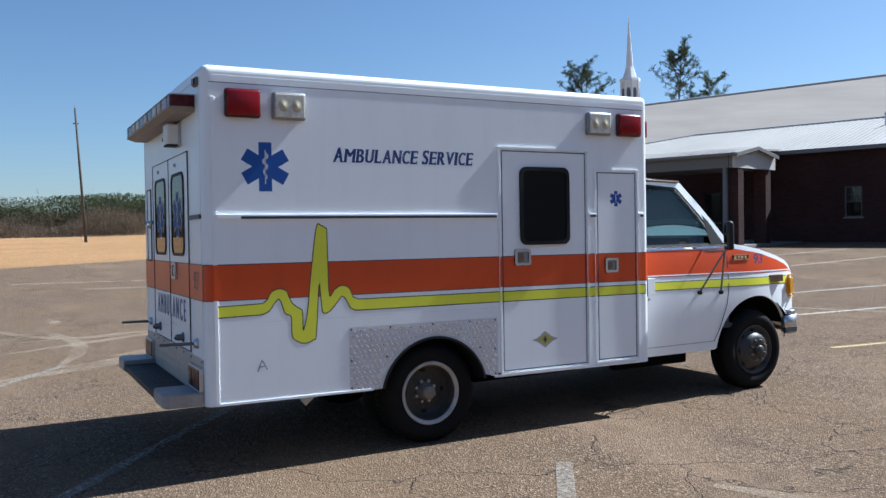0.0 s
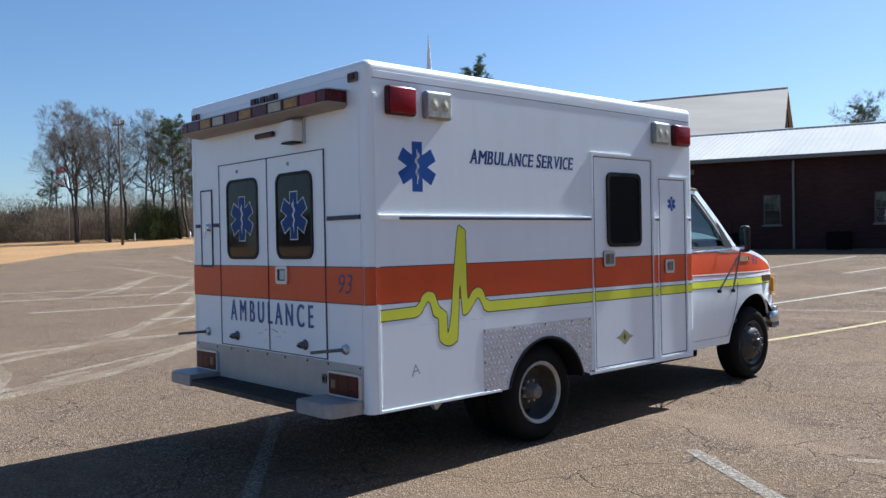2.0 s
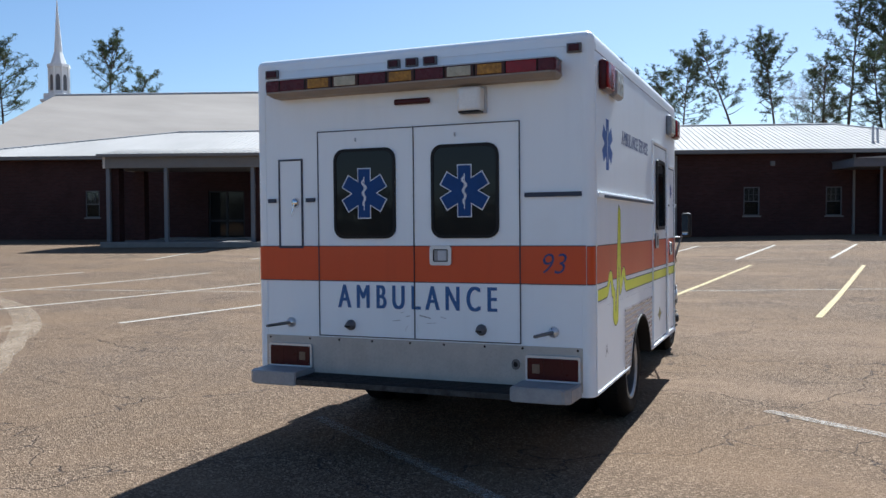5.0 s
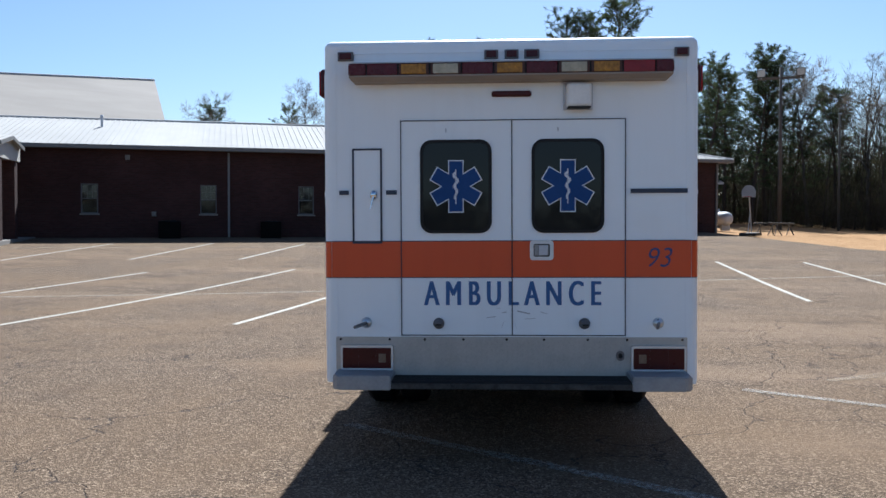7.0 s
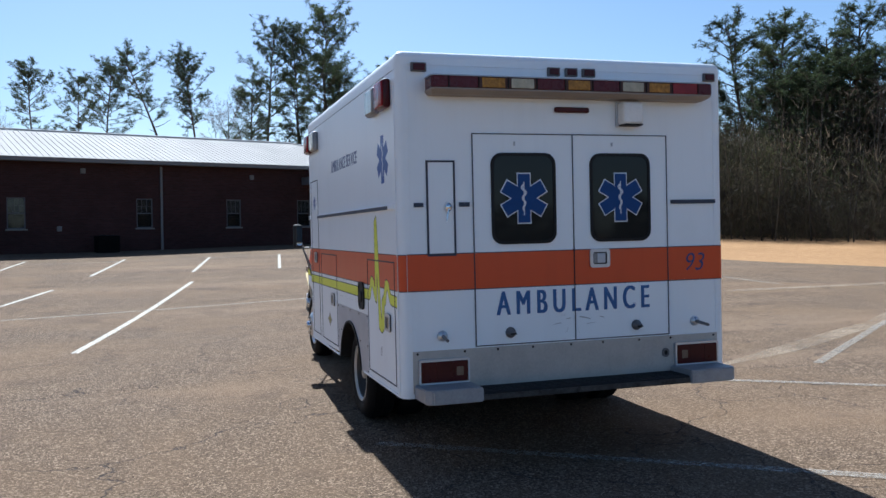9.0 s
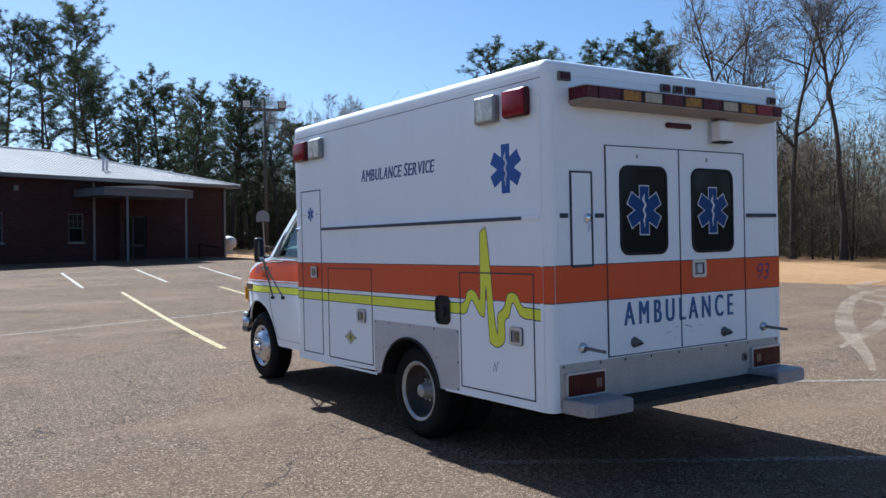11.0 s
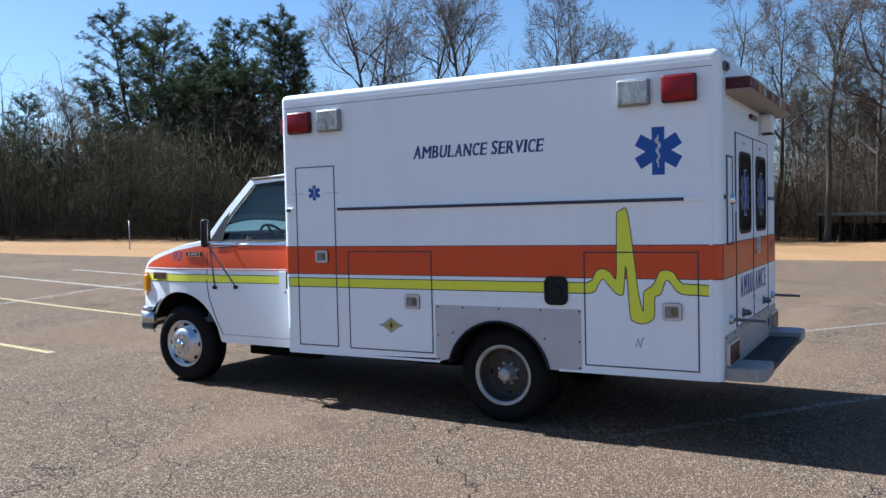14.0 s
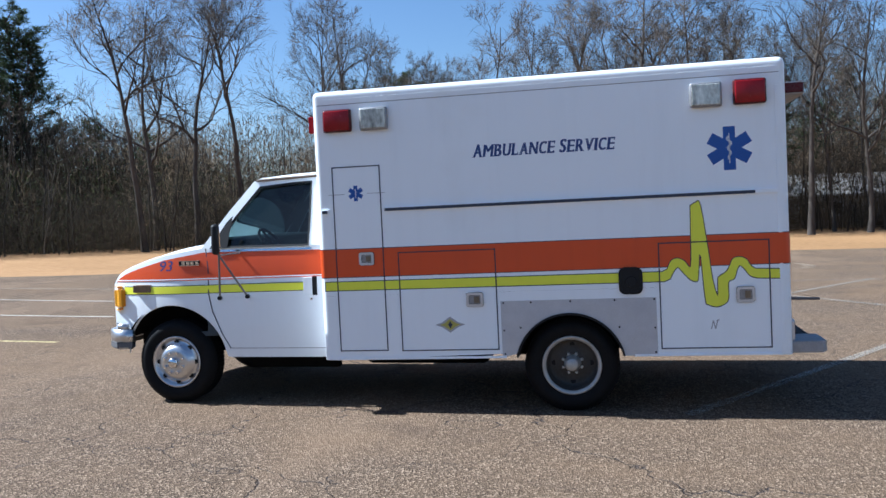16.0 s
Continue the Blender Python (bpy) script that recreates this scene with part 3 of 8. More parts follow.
def build_box():
    bm = bmesh.new()
    outline = [(0, FLOOR)] + [p for p in ARCH if p[1] > FLOOR] + [(LONG, FLOOR), (LONG, ROOF), (0, ROOF)]
    # the arch is listed from rear to front
    prism(bm, outline, "y", -HALF, HALF, False)
    es = []
    for e in bm.edges:
        a, b = e.verts[0].co, e.verts[1].co
        roof = abs(a.z - ROOF) < 1e-4 and abs(b.z - ROOF) < 1e-4
        post = abs(a.x - b.x) < 1e-4 and abs(a.y - b.y) < 1e-4 and abs(a.z - b.z) > 1
        if (roof or post) and len(e.link_faces) == 2 and e.calc_face_angle() > 1:
            es.append(e)
    bmesh.ops.bevel(bm, geom=es, offset=0.050, segments=6, affect="EDGES", profile=0.5)
    bm.normal_update()
    bmesh.ops.triangulate(bm, faces=[f for f in bm.faces if len(f.verts) > 4], ngon_method="EAR_CLIP")
    bpart("box_body", bm, WHITE, "white painted aluminium box body")
    # extruded rails along the roof edge and the corner posts
    for s in (-1, 1):
        y0, y1 = sorted((s * (HALF + 0.0), s * (HALF + 0.006)))
        bpart("roof_rail", boxed(0.06, LONG - 0.06, *sorted((s * HALF, s * (HALF + 0.0022))), 2.577, 2.622, bevel=0.001), WHITE)
        slab("roof_seam", s, rect(0.05, LONG - 0.05, 2.572, 2.576), 0.0, 0.003, SEAL)
        bpart("corner_trim", boxed(0.055, 0.082, y0, y1, FLOOR + 0.01, 2.48, bevel=0.0025), WHITE)
        bpart("sill_rail", boxed(0.06, 1.16, y0, y1, FLOOR, FLOOR + 0.018, bevel=0.002), WHITE)
        bpart("sill_rail", boxed(2.16, LONG - 0.05, y0, y1, FLOOR, FLOOR + 0.02, bevel=0.002), WHITE)
    bpart("roof_lip", boxed(-0.006, 0.0, -1.13, 1.13, 2.598, 2.606, bevel=0.002), WHITE)
    for y in (-1.125, 1.125):
        bpart("corner_trim", boxed(-0.004, 0.0, y - 0.004, y + 0.004, 0.72, 2.56), WHITE)


def side(s, off):
    """The plane of a side at a distance out from the skin."""
    return s * (HALF + off)


def slab(name, s, pts, off, depth, material, label="", parent=None, film=True):
    """A thin panel or film lying on a side of the box; films lie close to the skin."""
    if film and off < 0.008:
        off, depth = off * 0.15, depth * 0.15
    a, b = sorted((side(s, off), side(s, off + depth)))
    return bpart(name, prismed(pts, "y", a, b), material, label, parent)


def rear(name, pts, off, depth, material, label="", parent=None):
    """A thin panel lying on the rear wall."""
    return bpart(name, prismed(pts, "x", -off - depth, -off), material, label, parent)


def rect(x0, x1, z0, z1):
    return [(x0, z0), (x1, z0), (x1, z1), (x0, z1)]


def seam(s, x0, x1, z0, z1, w=0.0075, parent=None):
    """The dark rubber line round a door on a side."""
    bm = bmesh.new()
    a, b = sorted((side(s, 0.0), side(s, 0.003)))
    ring(bm, grown(rect(x0, x1, z0, z1), w / 2), grown(rect(x0, x1, z0, z1), -w / 2), "y", a, b)
    bpart("door_seal", bm, SEAL, "", parent)


def star(cx, cz, r):
    """Six bars crossing: the outline of the medical star."""
    w, out = r * 0.27, []
    for k in range(6):
        a = radians(90 + 60 * k)
        d, n = Vector((math.cos(a), math.sin(a))), Vector((-math.sin(a), math.cos(a)))
        inner = w / math.tan(radians(30))
        a2 = a - radians(30)
        out.append((cx + w / math.sin(radians(30)) * math.cos(a2), cz + w / math.sin(radians(30)) * math.sin(a2)))
        out.append((cx + (d * r - n * w).x, cz + (d * r - n * w).y))
        out.append((cx + (d * r + n * w).x, cz + (d * r + n * w).y))
    return out


def staff(bm, cx, cz, r, place):
    """The rod and the winding line in the star's middle."""
    pts = [(cx + r * 0.105 * math.sin(k * 0.9) * (1.1 - k / 22), cz + r * (0.55 - k * 0.062)) for k in range(18)]
    w = r * 0.046
    for (x0, z0), (x1, z1) in zip(pts, pts[1:]):
        d = Vector((x1 - x0, z1 - z0)).normalized()
        n = Vector((-d.y, d.x)) * w
        bm.faces.new([bm.verts.new(place(*p)) for p in ((x0 + n.x, z0 + n.y), (x1 + n.x, z1 + n.y), (x1 - n.x, z1 - n.y), (x0 - n.x, z0 - n.y))])
    for dx0, dx1, z0, z1 in ((-0.02, 0.02, 0.68, -0.70),):
        bm.faces.new([bm.verts.new(place(*p)) for p in ((cx + r * dx0, cz + r * z0), (cx + r * dx1, cz + r * z0), (cx + r * dx1, cz + r * z1), (cx + r * dx0, cz + r * z1))])
    return bm


def star_side(s, cx, cz, r, off=0.0055):
    st = slab("star_decal", s, star(cx, cz, r), off, 0.001, BLUE, "blue six-armed medical star decal")
    bpart("star_staff", staff(bmesh.new(), cx, cz, r, lambda x, z: (x, side(s, off * 0.15 + 0.0005), z)), PALE, "", st)


PULSE = [(0.078, 1.112), (0.378, 1.12), (0.412, 1.149), (0.438, 1.193), (0.487, 1.213), (0.535, 1.2), (0.559, 1.149), (0.585, 1.105), (0.636, 1.07),
         (0.647, 1.045), (0.651, 0.925), (0.673, 0.976), (0.694, 1.091), (0.711, 1.254), (0.759, 1.614), (0.794, 1.634), (0.83, 1.614), (0.834, 1.404), (0.842, 1.154),
         (0.887, 1.194), (0.939, 1.218), (0.987, 1.199), (1.016, 1.138), (1.056, 1.117)]
PULSE_LOW = [(1.039, 1.046), (0.999, 1.064), (0.97, 1.121), (0.937, 1.15), (0.899, 1.109), (0.847, 1.053), (0.802, 1.04), (0.791, 1.085), (0.778, 1.251),
             (0.765, 1.222), (0.743, 0.904), (0.723, 0.861), (0.662, 0.842), (0.603, 0.864), (0.577, 0.905), (0.573, 1.026), (0.531, 1.052), (0.506, 1.125), (0.485, 1.15),
             (0.457, 1.127), (0.415, 1.072), (0.367, 1.053), (0.078, 1.046)]


def pulse_line(s, shift):
    upper = PULSE[:1] + smooth_line(PULSE[1:17]) + smooth_line(PULSE[17:-1]) + PULSE[-1:]
    lower = PULSE_LOW[:1] + smooth_line(PULSE_LOW[1:9]) + smooth_line(PULSE_LOW[9:-1]) + PULSE_LOW[-1:]
    pts = [(max(0.066, x + shift), z) for x, z in upper] + [(3.645, 1.116), (3.645, 1.048)] + [(max(0.066, x + shift), z) for x, z in lower]
    line = slab("pulse_line", s, pts, 0.0062, 0.0008, LIME, "lime yellow pulse-shaped stripe with dark outline")
    slab("pulse_outline", s, grown(pts, 0.007), 0.0048, 0.0008, INK, "", line)


def latch(s, x0, x1, z0, z1, parent, vertical=False):
    """A recessed paddle latch: bright frame, tray, paddle."""
    bm = bmesh.new()
    a, b = sorted((side(s, 0.007), side(s, 0.016)))
    ring(bm, rounded(x0, x1, z0, z1, 0.018, 3), rounded(x0 + 0.02, x1 - 0.02, z0 + 0.02, z1 - 0.02, 0.008, 3), "y", a, b)
    h = bpart("handle", bm, ALU, "bright-framed paddle latch with dark edge", parent)
    a, b = sorted((side(s, 0.0045), side(s, 0.009)))
    bpart("gasket", ring(bmesh.new(), rounded(x0 - 0.002, x1 + 0.002, z0 - 0.002, z1 + 0.002, 0.019, 3), rounded(x0 + 0.004, x1 - 0.004, z0 + 0.004, z1 - 0.004, 0.015, 3), "y", a, b), BLACK, "", h)
    a, b = sorted((side(s, 0.0085), side(s, 0.0115)))
    bpart("tray_edge", ring(bmesh.new(), rect(x0 + 0.018, x1 - 0.018, z0 + 0.018, z1 - 0.018), rect(x0 + 0.022, x1 - 0.022, z0 + 0.022, z1 - 0.022), "y", a, b), BLACK, "", h)
    a, b = sorted((side(s, 0.006), side(s, 0.009)))
    bpart("tray", prismed(rect(x0 + 0.02, x1 - 0.02, z0 + 0.02, z1 - 0.02), "y", a, b), TRAY, "", h)
    a, b = sorted((side(s, 0.009), side(s, 0.014)))
    bpart("paddle", boxed(x0 + 0.03, x0 + 0.55 * (x1 - x0), a, b, z0 + 0.03, z1 - 0.03, bevel=0.002), PADDLE, "", h)


def side_door(name, s, x0, x1, z0, z1, label):
    d = slab(name, s, rect(x0, x1, z0, z1), 0.0, 0.004, WHITE, label)
    seam(s, x0, x1, z0, z1, 0.007 if s < 0 else 0.009, d)
    return d


def scene_lamp(s, x0, x1, z0, z1, kind):
    """A square lamp on the side: rim, lens and, in the clear one, twin bulbs."""
    bm = bmesh.new()
    y0 = side(s, 0.0)
    a, b = sorted((y0, side(s, 0.05)))
    box(bm, x0, x1, a, b, z0, z1, bevel=0.018, seg=3)
    if kind == "red":
        lamp = bpart("warning_lamp", bm, DARKRED, "square red warning lamp", None, True)
        a, b = sorted((side(s, 0.045), side(s, 0.062)))
        bpart("lens", boxed(x0 + 0.012, x1 - 0.012, a, b, z0 + 0.012, z1 - 0.012, bevel=0.008, seg=3), REDLENS, "", lamp, True)
        return
    lamp = bpart("scene_lamp", bm, TRAY, "square clear floodlight with metal rim", None, True)
    a, b = sorted((side(s, 0.046), side(s, 0.056)))
    bpart("lens", boxed(x0 + 0.014, x1 - 0.014, a, b, z0 + 0.014, z1 - 0.014, bevel=0.006), FLOODLENS if s < 0 else FLUTED, "", lamp)
    for k in ((0.3, 0.7) if s < 0 else ()):
        c = Vector((x0 + (x1 - x0) * k, side(s, 0.056), (z0 + z1) / 2))
        bm = bmesh.new()
        lathe(bm, [(0.0, 0.006), (0.012, 0.006), (0.016, 0.002), (0.04, 0.001), (0.058, -0.002)], 20)
        for v in bm.verts:
            v.co = Vector((v.co.x * 0.78, v.co.y * s, v.co.z * 0.95)) + c
        bpart("bulb", bm, CREAM, "", lamp, True)


def bead(s, x0, x1):
    """The half-round rub rail with its dark insert."""
    z = 1.70
    a, b = sorted((side(s, 0.0), side(s, 0.016)))
    r = bpart("rub_rail", boxed(x0, x1, a, b, z - 0.016, z + 0.018, bevel=0.004), WHITE, "white rub rail with dark insert")
    a, b = sorted((side(s, 0.015), side(s, 0.0185)))
    bpart("insert", boxed(x0 + (0.16 if x1 - x0 > 0.5 and x0 < 0.2 else 0.012), x1 - 0.006, a, b, z - 0.014, z + (0.010 if s > 0 else 0.004)), INK, "", r)


def arch_plate(s, material, label):
    """The metal guard round the rear wheel opening, with rivets."""
    pts = [(0.985, FLOOR + 0.002)] + [(AXLE_R + (x - AXLE_R) * 1.0, z) for x, z in ARCH if z > FLOOR + 0.004] + [(2.192, FLOOR + 0.002), (2.192, 0.925), (0.985, 0.925)]
    p = slab("wheel_arch_plate", s, pts, 0.0006, 0.0008, material, label, None, False)
    lip = [(AXLE_R + 0.435 * math.cos(radians(a)), 0.385 + 0.435 * math.sin(radians(a))) for a in range(168, 11, -6)]
    lip2 = [(AXLE_R + 0.418 * math.cos(radians(a)), 0.385 + 0.418 * math.sin(radians(a))) for a in range(168, 11, -6)]
    bm = bmesh.new()
    a0, b0 = side(s, 0.012), side(s, -0.36)
    v = [[bm.verts.new((q[0], yy, q[1])) for q in loop] for loop, yy in ((lip, a0), (lip2, a0), (lip2, b0), (lip, b0))]
    for i in range(len(lip) - 1):
        for k in range(4):
            bm.faces.new((v[k][i], v[k][i + 1], v[(k + 1) % 4][i + 1], v[(k + 1) % 4][i]))
    bmesh.ops.recalc_face_normals(bm, faces=bm.faces[:])
    bpart("arch_trim", bm, BLACK, "black rubber arch trim", p)
    spots = [(1.0, 0.91), (1.3, 0.91), (1.64, 0.91), (1.95, 0.91), (2.17, 0.91), (1.0, 0.69), (2.17, 0.69), (1.0, 0.5), (2.17, 0.5), (1.27, 0.70), (2.04, 0.71)]
    for x, z in spots:
        bm = bmesh.new()
        y = side(s, 0.0013)
        tube(bm, (x, y, z), (x, y + s * 0.003, z), 0.008, 0.005, 8)
        bpart("rivet", bm, UNDER, "", p)
    return p


def tread_plate():
    p = arch_plate(-1, PLATE, "bright diamond tread plate round the wheel opening")
    bm = bmesh.new()
    y = side(-1, 0.0016)
    for i in range(31):
        for j in range(12):
            x, z = 1.005 + i * 0.039 + (0.0195 if j % 2 else 0), 0.492 + j * 0.037
            if x > 2.175 or (x - AXLE_R) ** 2 + (z - 0.385) ** 2 < 0.46 ** 2:
                continue
            a = radians(-52 if (i + j) % 2 == 0 else -40)
            d, n = Vector((math.cos(a), math.sin(a))) * 0.0185, Vector((-math.sin(a), math.cos(a))) * 0.007
            q = [Vector((x, z)) + k for k in (d, n, -d, -n)]
            base = [bm.verts.new((c.x, y, c.y)) for c in q]
            top = bm.verts.new((x, y - 0.003, z))
            for k in range(4):
                bm.faces.new((base[k], base[(k + 1) % 4], top))
    bmesh.ops.recalc_face_normals(bm, faces=bm.faces[:])
    tagged(bpart("tread_pattern", bm, CHROME, "", p), kind="stuff")


def side_common(s):
    st = slab("orange_band", s, rect(0.046, LONG - 0.046, 1.156, 1.386), 0.0042, 0.0004, ORANGE, "orange painted band")
    for z in (1.154, 1.388):
        slab("pinstripe", s, rect(0.046, LONG - 0.046, z - 0.003, z + 0.003), 0.0044, 0.0005, INK, "", st)
    slab("pinstripe", s, rect(0.4, LONG - 0.046, 1.0, 1.0005), 0.001, 0.0003, INK, "", st)
    for cx, sx in ((0.045, -1), (LONG - 0.045, 1)):
        bm = bmesh.new()
        for r0, zz in ((0.0006, (1.156, 1.386)), (0.0010, (1.151, 1.157)), (0.0010, (1.385, 1.391))):
            arc = [(cx + sx * (0.0452 + r0) * math.sin(radians(a)), s * (HALF - 0.045 + (0.0452 + r0) * math.cos(radians(a)))) for a in range(-2, 93, 9)]
            rows = [[bm.verts.new((x, y, z)) for x, y in arc] for z in zz]
            for i in range(len(arc) - 1):
                f = bm.faces.new((rows[0][i], rows[0][i + 1], rows[1][i + 1], rows[1][i]))
                f.material_index = 0 if r0 < 0.0008 else 1
        bmesh.ops.recalc_face_normals(bm, faces=bm.faces[:])
        bpart("corner_band", bm, [ORANGE, INK], "", st)
    slab("corner_band", s, rect(0.0535, 0.0835, 1.156, 1.386), 0.0062, 0.0005, ORANGE, "", st, False)
    star_side(s, 0.412, 2.032, 0.163, 0.0006)
    for x0, x1, z0, z1, k in ((0.142, 0.378, 2.348, 2.535, "red"), (0.457, 0.69, 2.345, 2.53, "clear"), (3.04, 3.275, 2.345, 2.53, "clear"), (3.345, 3.585, 2.345, 2.53, "red")):
        scene_lamp(s, x0, x1, z0, z1, k)
    # words
    bm = serif_words("Ambulance Service", 0.102, 1.12, 0.93)
    for v in bm.verts:
        x, z, d = v.co.x, v.co.y, v.co.z
        v.co = Vector((0.885 + x if s < 0 else 2.365 - x, side(s, 0.0004 + d * 0.03), 2.076 + z))
    bpart("lettering", bm, NAVY, "navy blue slanted serif capital lettering")
    # a scuffed mark low on the panel
    x = 0.335 if s < 0 else 0.525
    for dx0, dz0, dx1, dz1 in (((0.0, 0.0, 0.03, 0.075), (0.03, 0.075, 0.065, 0.01), (0.01, 0.03, 0.05, 0.035)) if s < 0 else ((0.06, 0.0, 0.045, 0.065), (0.045, 0.065, 0.03, 0.0), (0.03, 0.0, 0.012, 0.07), (0.0, 0.07, 0.02, 0.06))):
        bm = bmesh.new()
        d = Vector((dx1 - dx0, dz1 - dz0)).normalized()
        n = Vector((-d.y, d.x)) * 0.004
        pts = [(x + dx0 + n.x, 0.672 + dz0 + n.y), (x + dx1 + n.x, 0.672 + dz1 + n.y), (x + dx1 - n.x, 0.672 + dz1 - n.y), (x + dx0 - n.x, 0.672 + dz0 - n.y)]
        slab("scuff_mark", s, pts, 0.0055, 0.0004, GREYINK)


def diamond(s, cx, cz):
    """The four-pointed badge with curved flanks."""
    def pts(w, h):
        out = []
        for sx, sz in ((1, 1), (-1, 1), (-1, -1), (1, -1)):
            seq = [(w, 0), (w * 0.55, h * 0.28), (w * 0.22, h * 0.72), (0, h)]
            if sx * sz < 0:
                seq = seq[::-1]
            out += [(cx + sx * a, cz + sz * b) for a, b in seq[:-1]]
        return out
    b = slab("diamond_badge", s, pts(0.122, 0.066), 0.0045, 0.0005, GREYINK, "grey and gold four-pointed badge decal")
    slab("gold_field", s, pts(0.085, 0.046), 0.0056, 0.0005, GOLD, "", b)
    slab("centre_mark", s, pts(0.02, 0.032), 0.0068, 0.0004, INK, "", b)


def frame_bands(parent, s, spans, off):
    """The stripes carried across a raised door frame."""
    for x0, x1 in spans:
        slab("band_piece", s, rect(x0, x1, 1.156, 1.386), off, 0.0004, ORANGE, "", parent)
        slab("band_piece", s, rect(x0, x1, 1.048, 1.116), off, 0.0004, LIME, "", parent)


def right_side():
    s = -1
    side_common(s)
    pulse_line(s, 0.0)
    tread_plate()
    d = side_door("passenger_door", s, 2.248, 3.03, 0.512, 2.196, "white hinged side door with dark window")
    # raised frame round the doorway
    a, b = sorted((side(s, 0.0), side(s, 0.012)))
    bm = ring(bmesh.new(), grown(rect(2.248, 3.03, 0.512, 2.196), 0.032), grown(rect(2.248, 3.03, 0.512, 2.196), 0.016), "y", a, b)
    frame_bands(bpart("door_frame", bm, WHITE, "", d), s, ((2.216, 2.232), (3.046, 3.062)), 0.0125)
    a, b = sorted((side(s, 0.004), side(s, 0.02)))
    w = bpart("window", ring(bmesh.new(), rounded(2.405, 2.868, 1.472, 2.078, 0.06), rounded(2.435, 2.838, 1.502, 2.048, 0.045), "y", a, b), BLACK, "black rubber window frame", d)
    a, b = sorted((side(s, 0.005), side(s, 0.010)))
    bpart("pane", prismed(rounded(2.43, 2.842, 1.498, 2.052, 0.045), "y", a, b), DARKGLASS, "dark privacy glass", w)
    latch(s, 2.352, 2.497, 1.315, 1.44, d)
    diamond(s, 2.627, 0.728)
    c = side_door("compartment_door", s, 3.155, 3.545, 0.526, 2.046, "narrow white locker door")
    bm = ring(bmesh.new(), grown(rect(3.155, 3.545, 0.526, 2.046), 0.03), grown(rect(3.155, 3.545, 0.526, 2.046), 0.016), "y", *sorted((side(s, 0.0), side(s, 0.009))))
    frame_bands(bpart("door_frame", bm, WHITE, "", c), s, ((3.125, 3.139), (3.561, 3.575)), 0.0095)
    latch(s, 3.222, 3.352, 1.232, 1.35, c)
    star_side(s, 3.345, 1.836, 0.063)
    bead(s, 0.08, 2.2)
    bead(s, 3.06, 3.135)
    bead(s, 3.575, 3.63)


def left_side():
    s = 1
    side_common(s)
    pulse_line(s, -0.122)
    arch_plate(s, ALUDULL, "dull aluminium plate round the wheel opening")
    c = side_door("locker_door", s, 3.138, 3.54, 0.545, 2.06, "tall narrow white locker door")
    latch(s, 3.217, 3.343, 1.25, 1.355, c)
    star_side(s, 3.347, 1.842, 0.063)
    # faint trace line through the small star
    for x0, x1 in ((3.10, 3.25), (3.44, 3.58)):
        slab("trace_line", s, rect(x0, x1, 1.836, 1.840), 0.0052, 0.0004, GREYINK)
    c = side_door("locker_door", s, 2.22, 3.012, 0.54, 1.343, "low wide white locker door")
    latch(s, 2.33, 2.465, 0.888, 1.0, c)
    diamond(s, 2.608, 0.745)
    c = side_door("locker_door", s, 0.153, 0.955, 0.528, 1.338, "low wide white locker door")
    latch(s, 0.264, 0.394, 0.872, 0.988, c)
    f = bmesh.new()
    ring(f, rounded(1.082, 1.263, 0.953, 1.163, 0.05), rounded(1.10, 1.245, 0.971, 1.145, 0.04), "y", side(s, 0.002), side(s, 0.014))
    fp = bpart("fuel_port", f, BLACK, "black fuel filler surround")
    bpart("recess", prismed(rounded(1.10, 1.245, 0.971, 1.145, 0.04), "y", side(s, 0.0065), side(s, 0.0075)), BLACK, "", fp)
    bm = tube(bmesh.new(), (1.17, side(s, 0.007), 1.05), (1.17, side(s, 0.02), 1.05), 0.045, 0.04, 14)
    bpart("fuel_cap", bm, BLACK, "", fp)
    bead(s, 0.08, 3.11)
    bead(s, 3.58, 3.645)


def rear_seam(y0, y1, z0, z1, parent, w=0.006):
    bm = ring(bmesh.new(), grown(rect(y0, y1, z0, z1), w / 2), grown(rect(y0, y1, z0, z1), -w / 2), "x", -0.0085, 0.0)
    bpart("door_seal", bm, SEAL, "", parent)


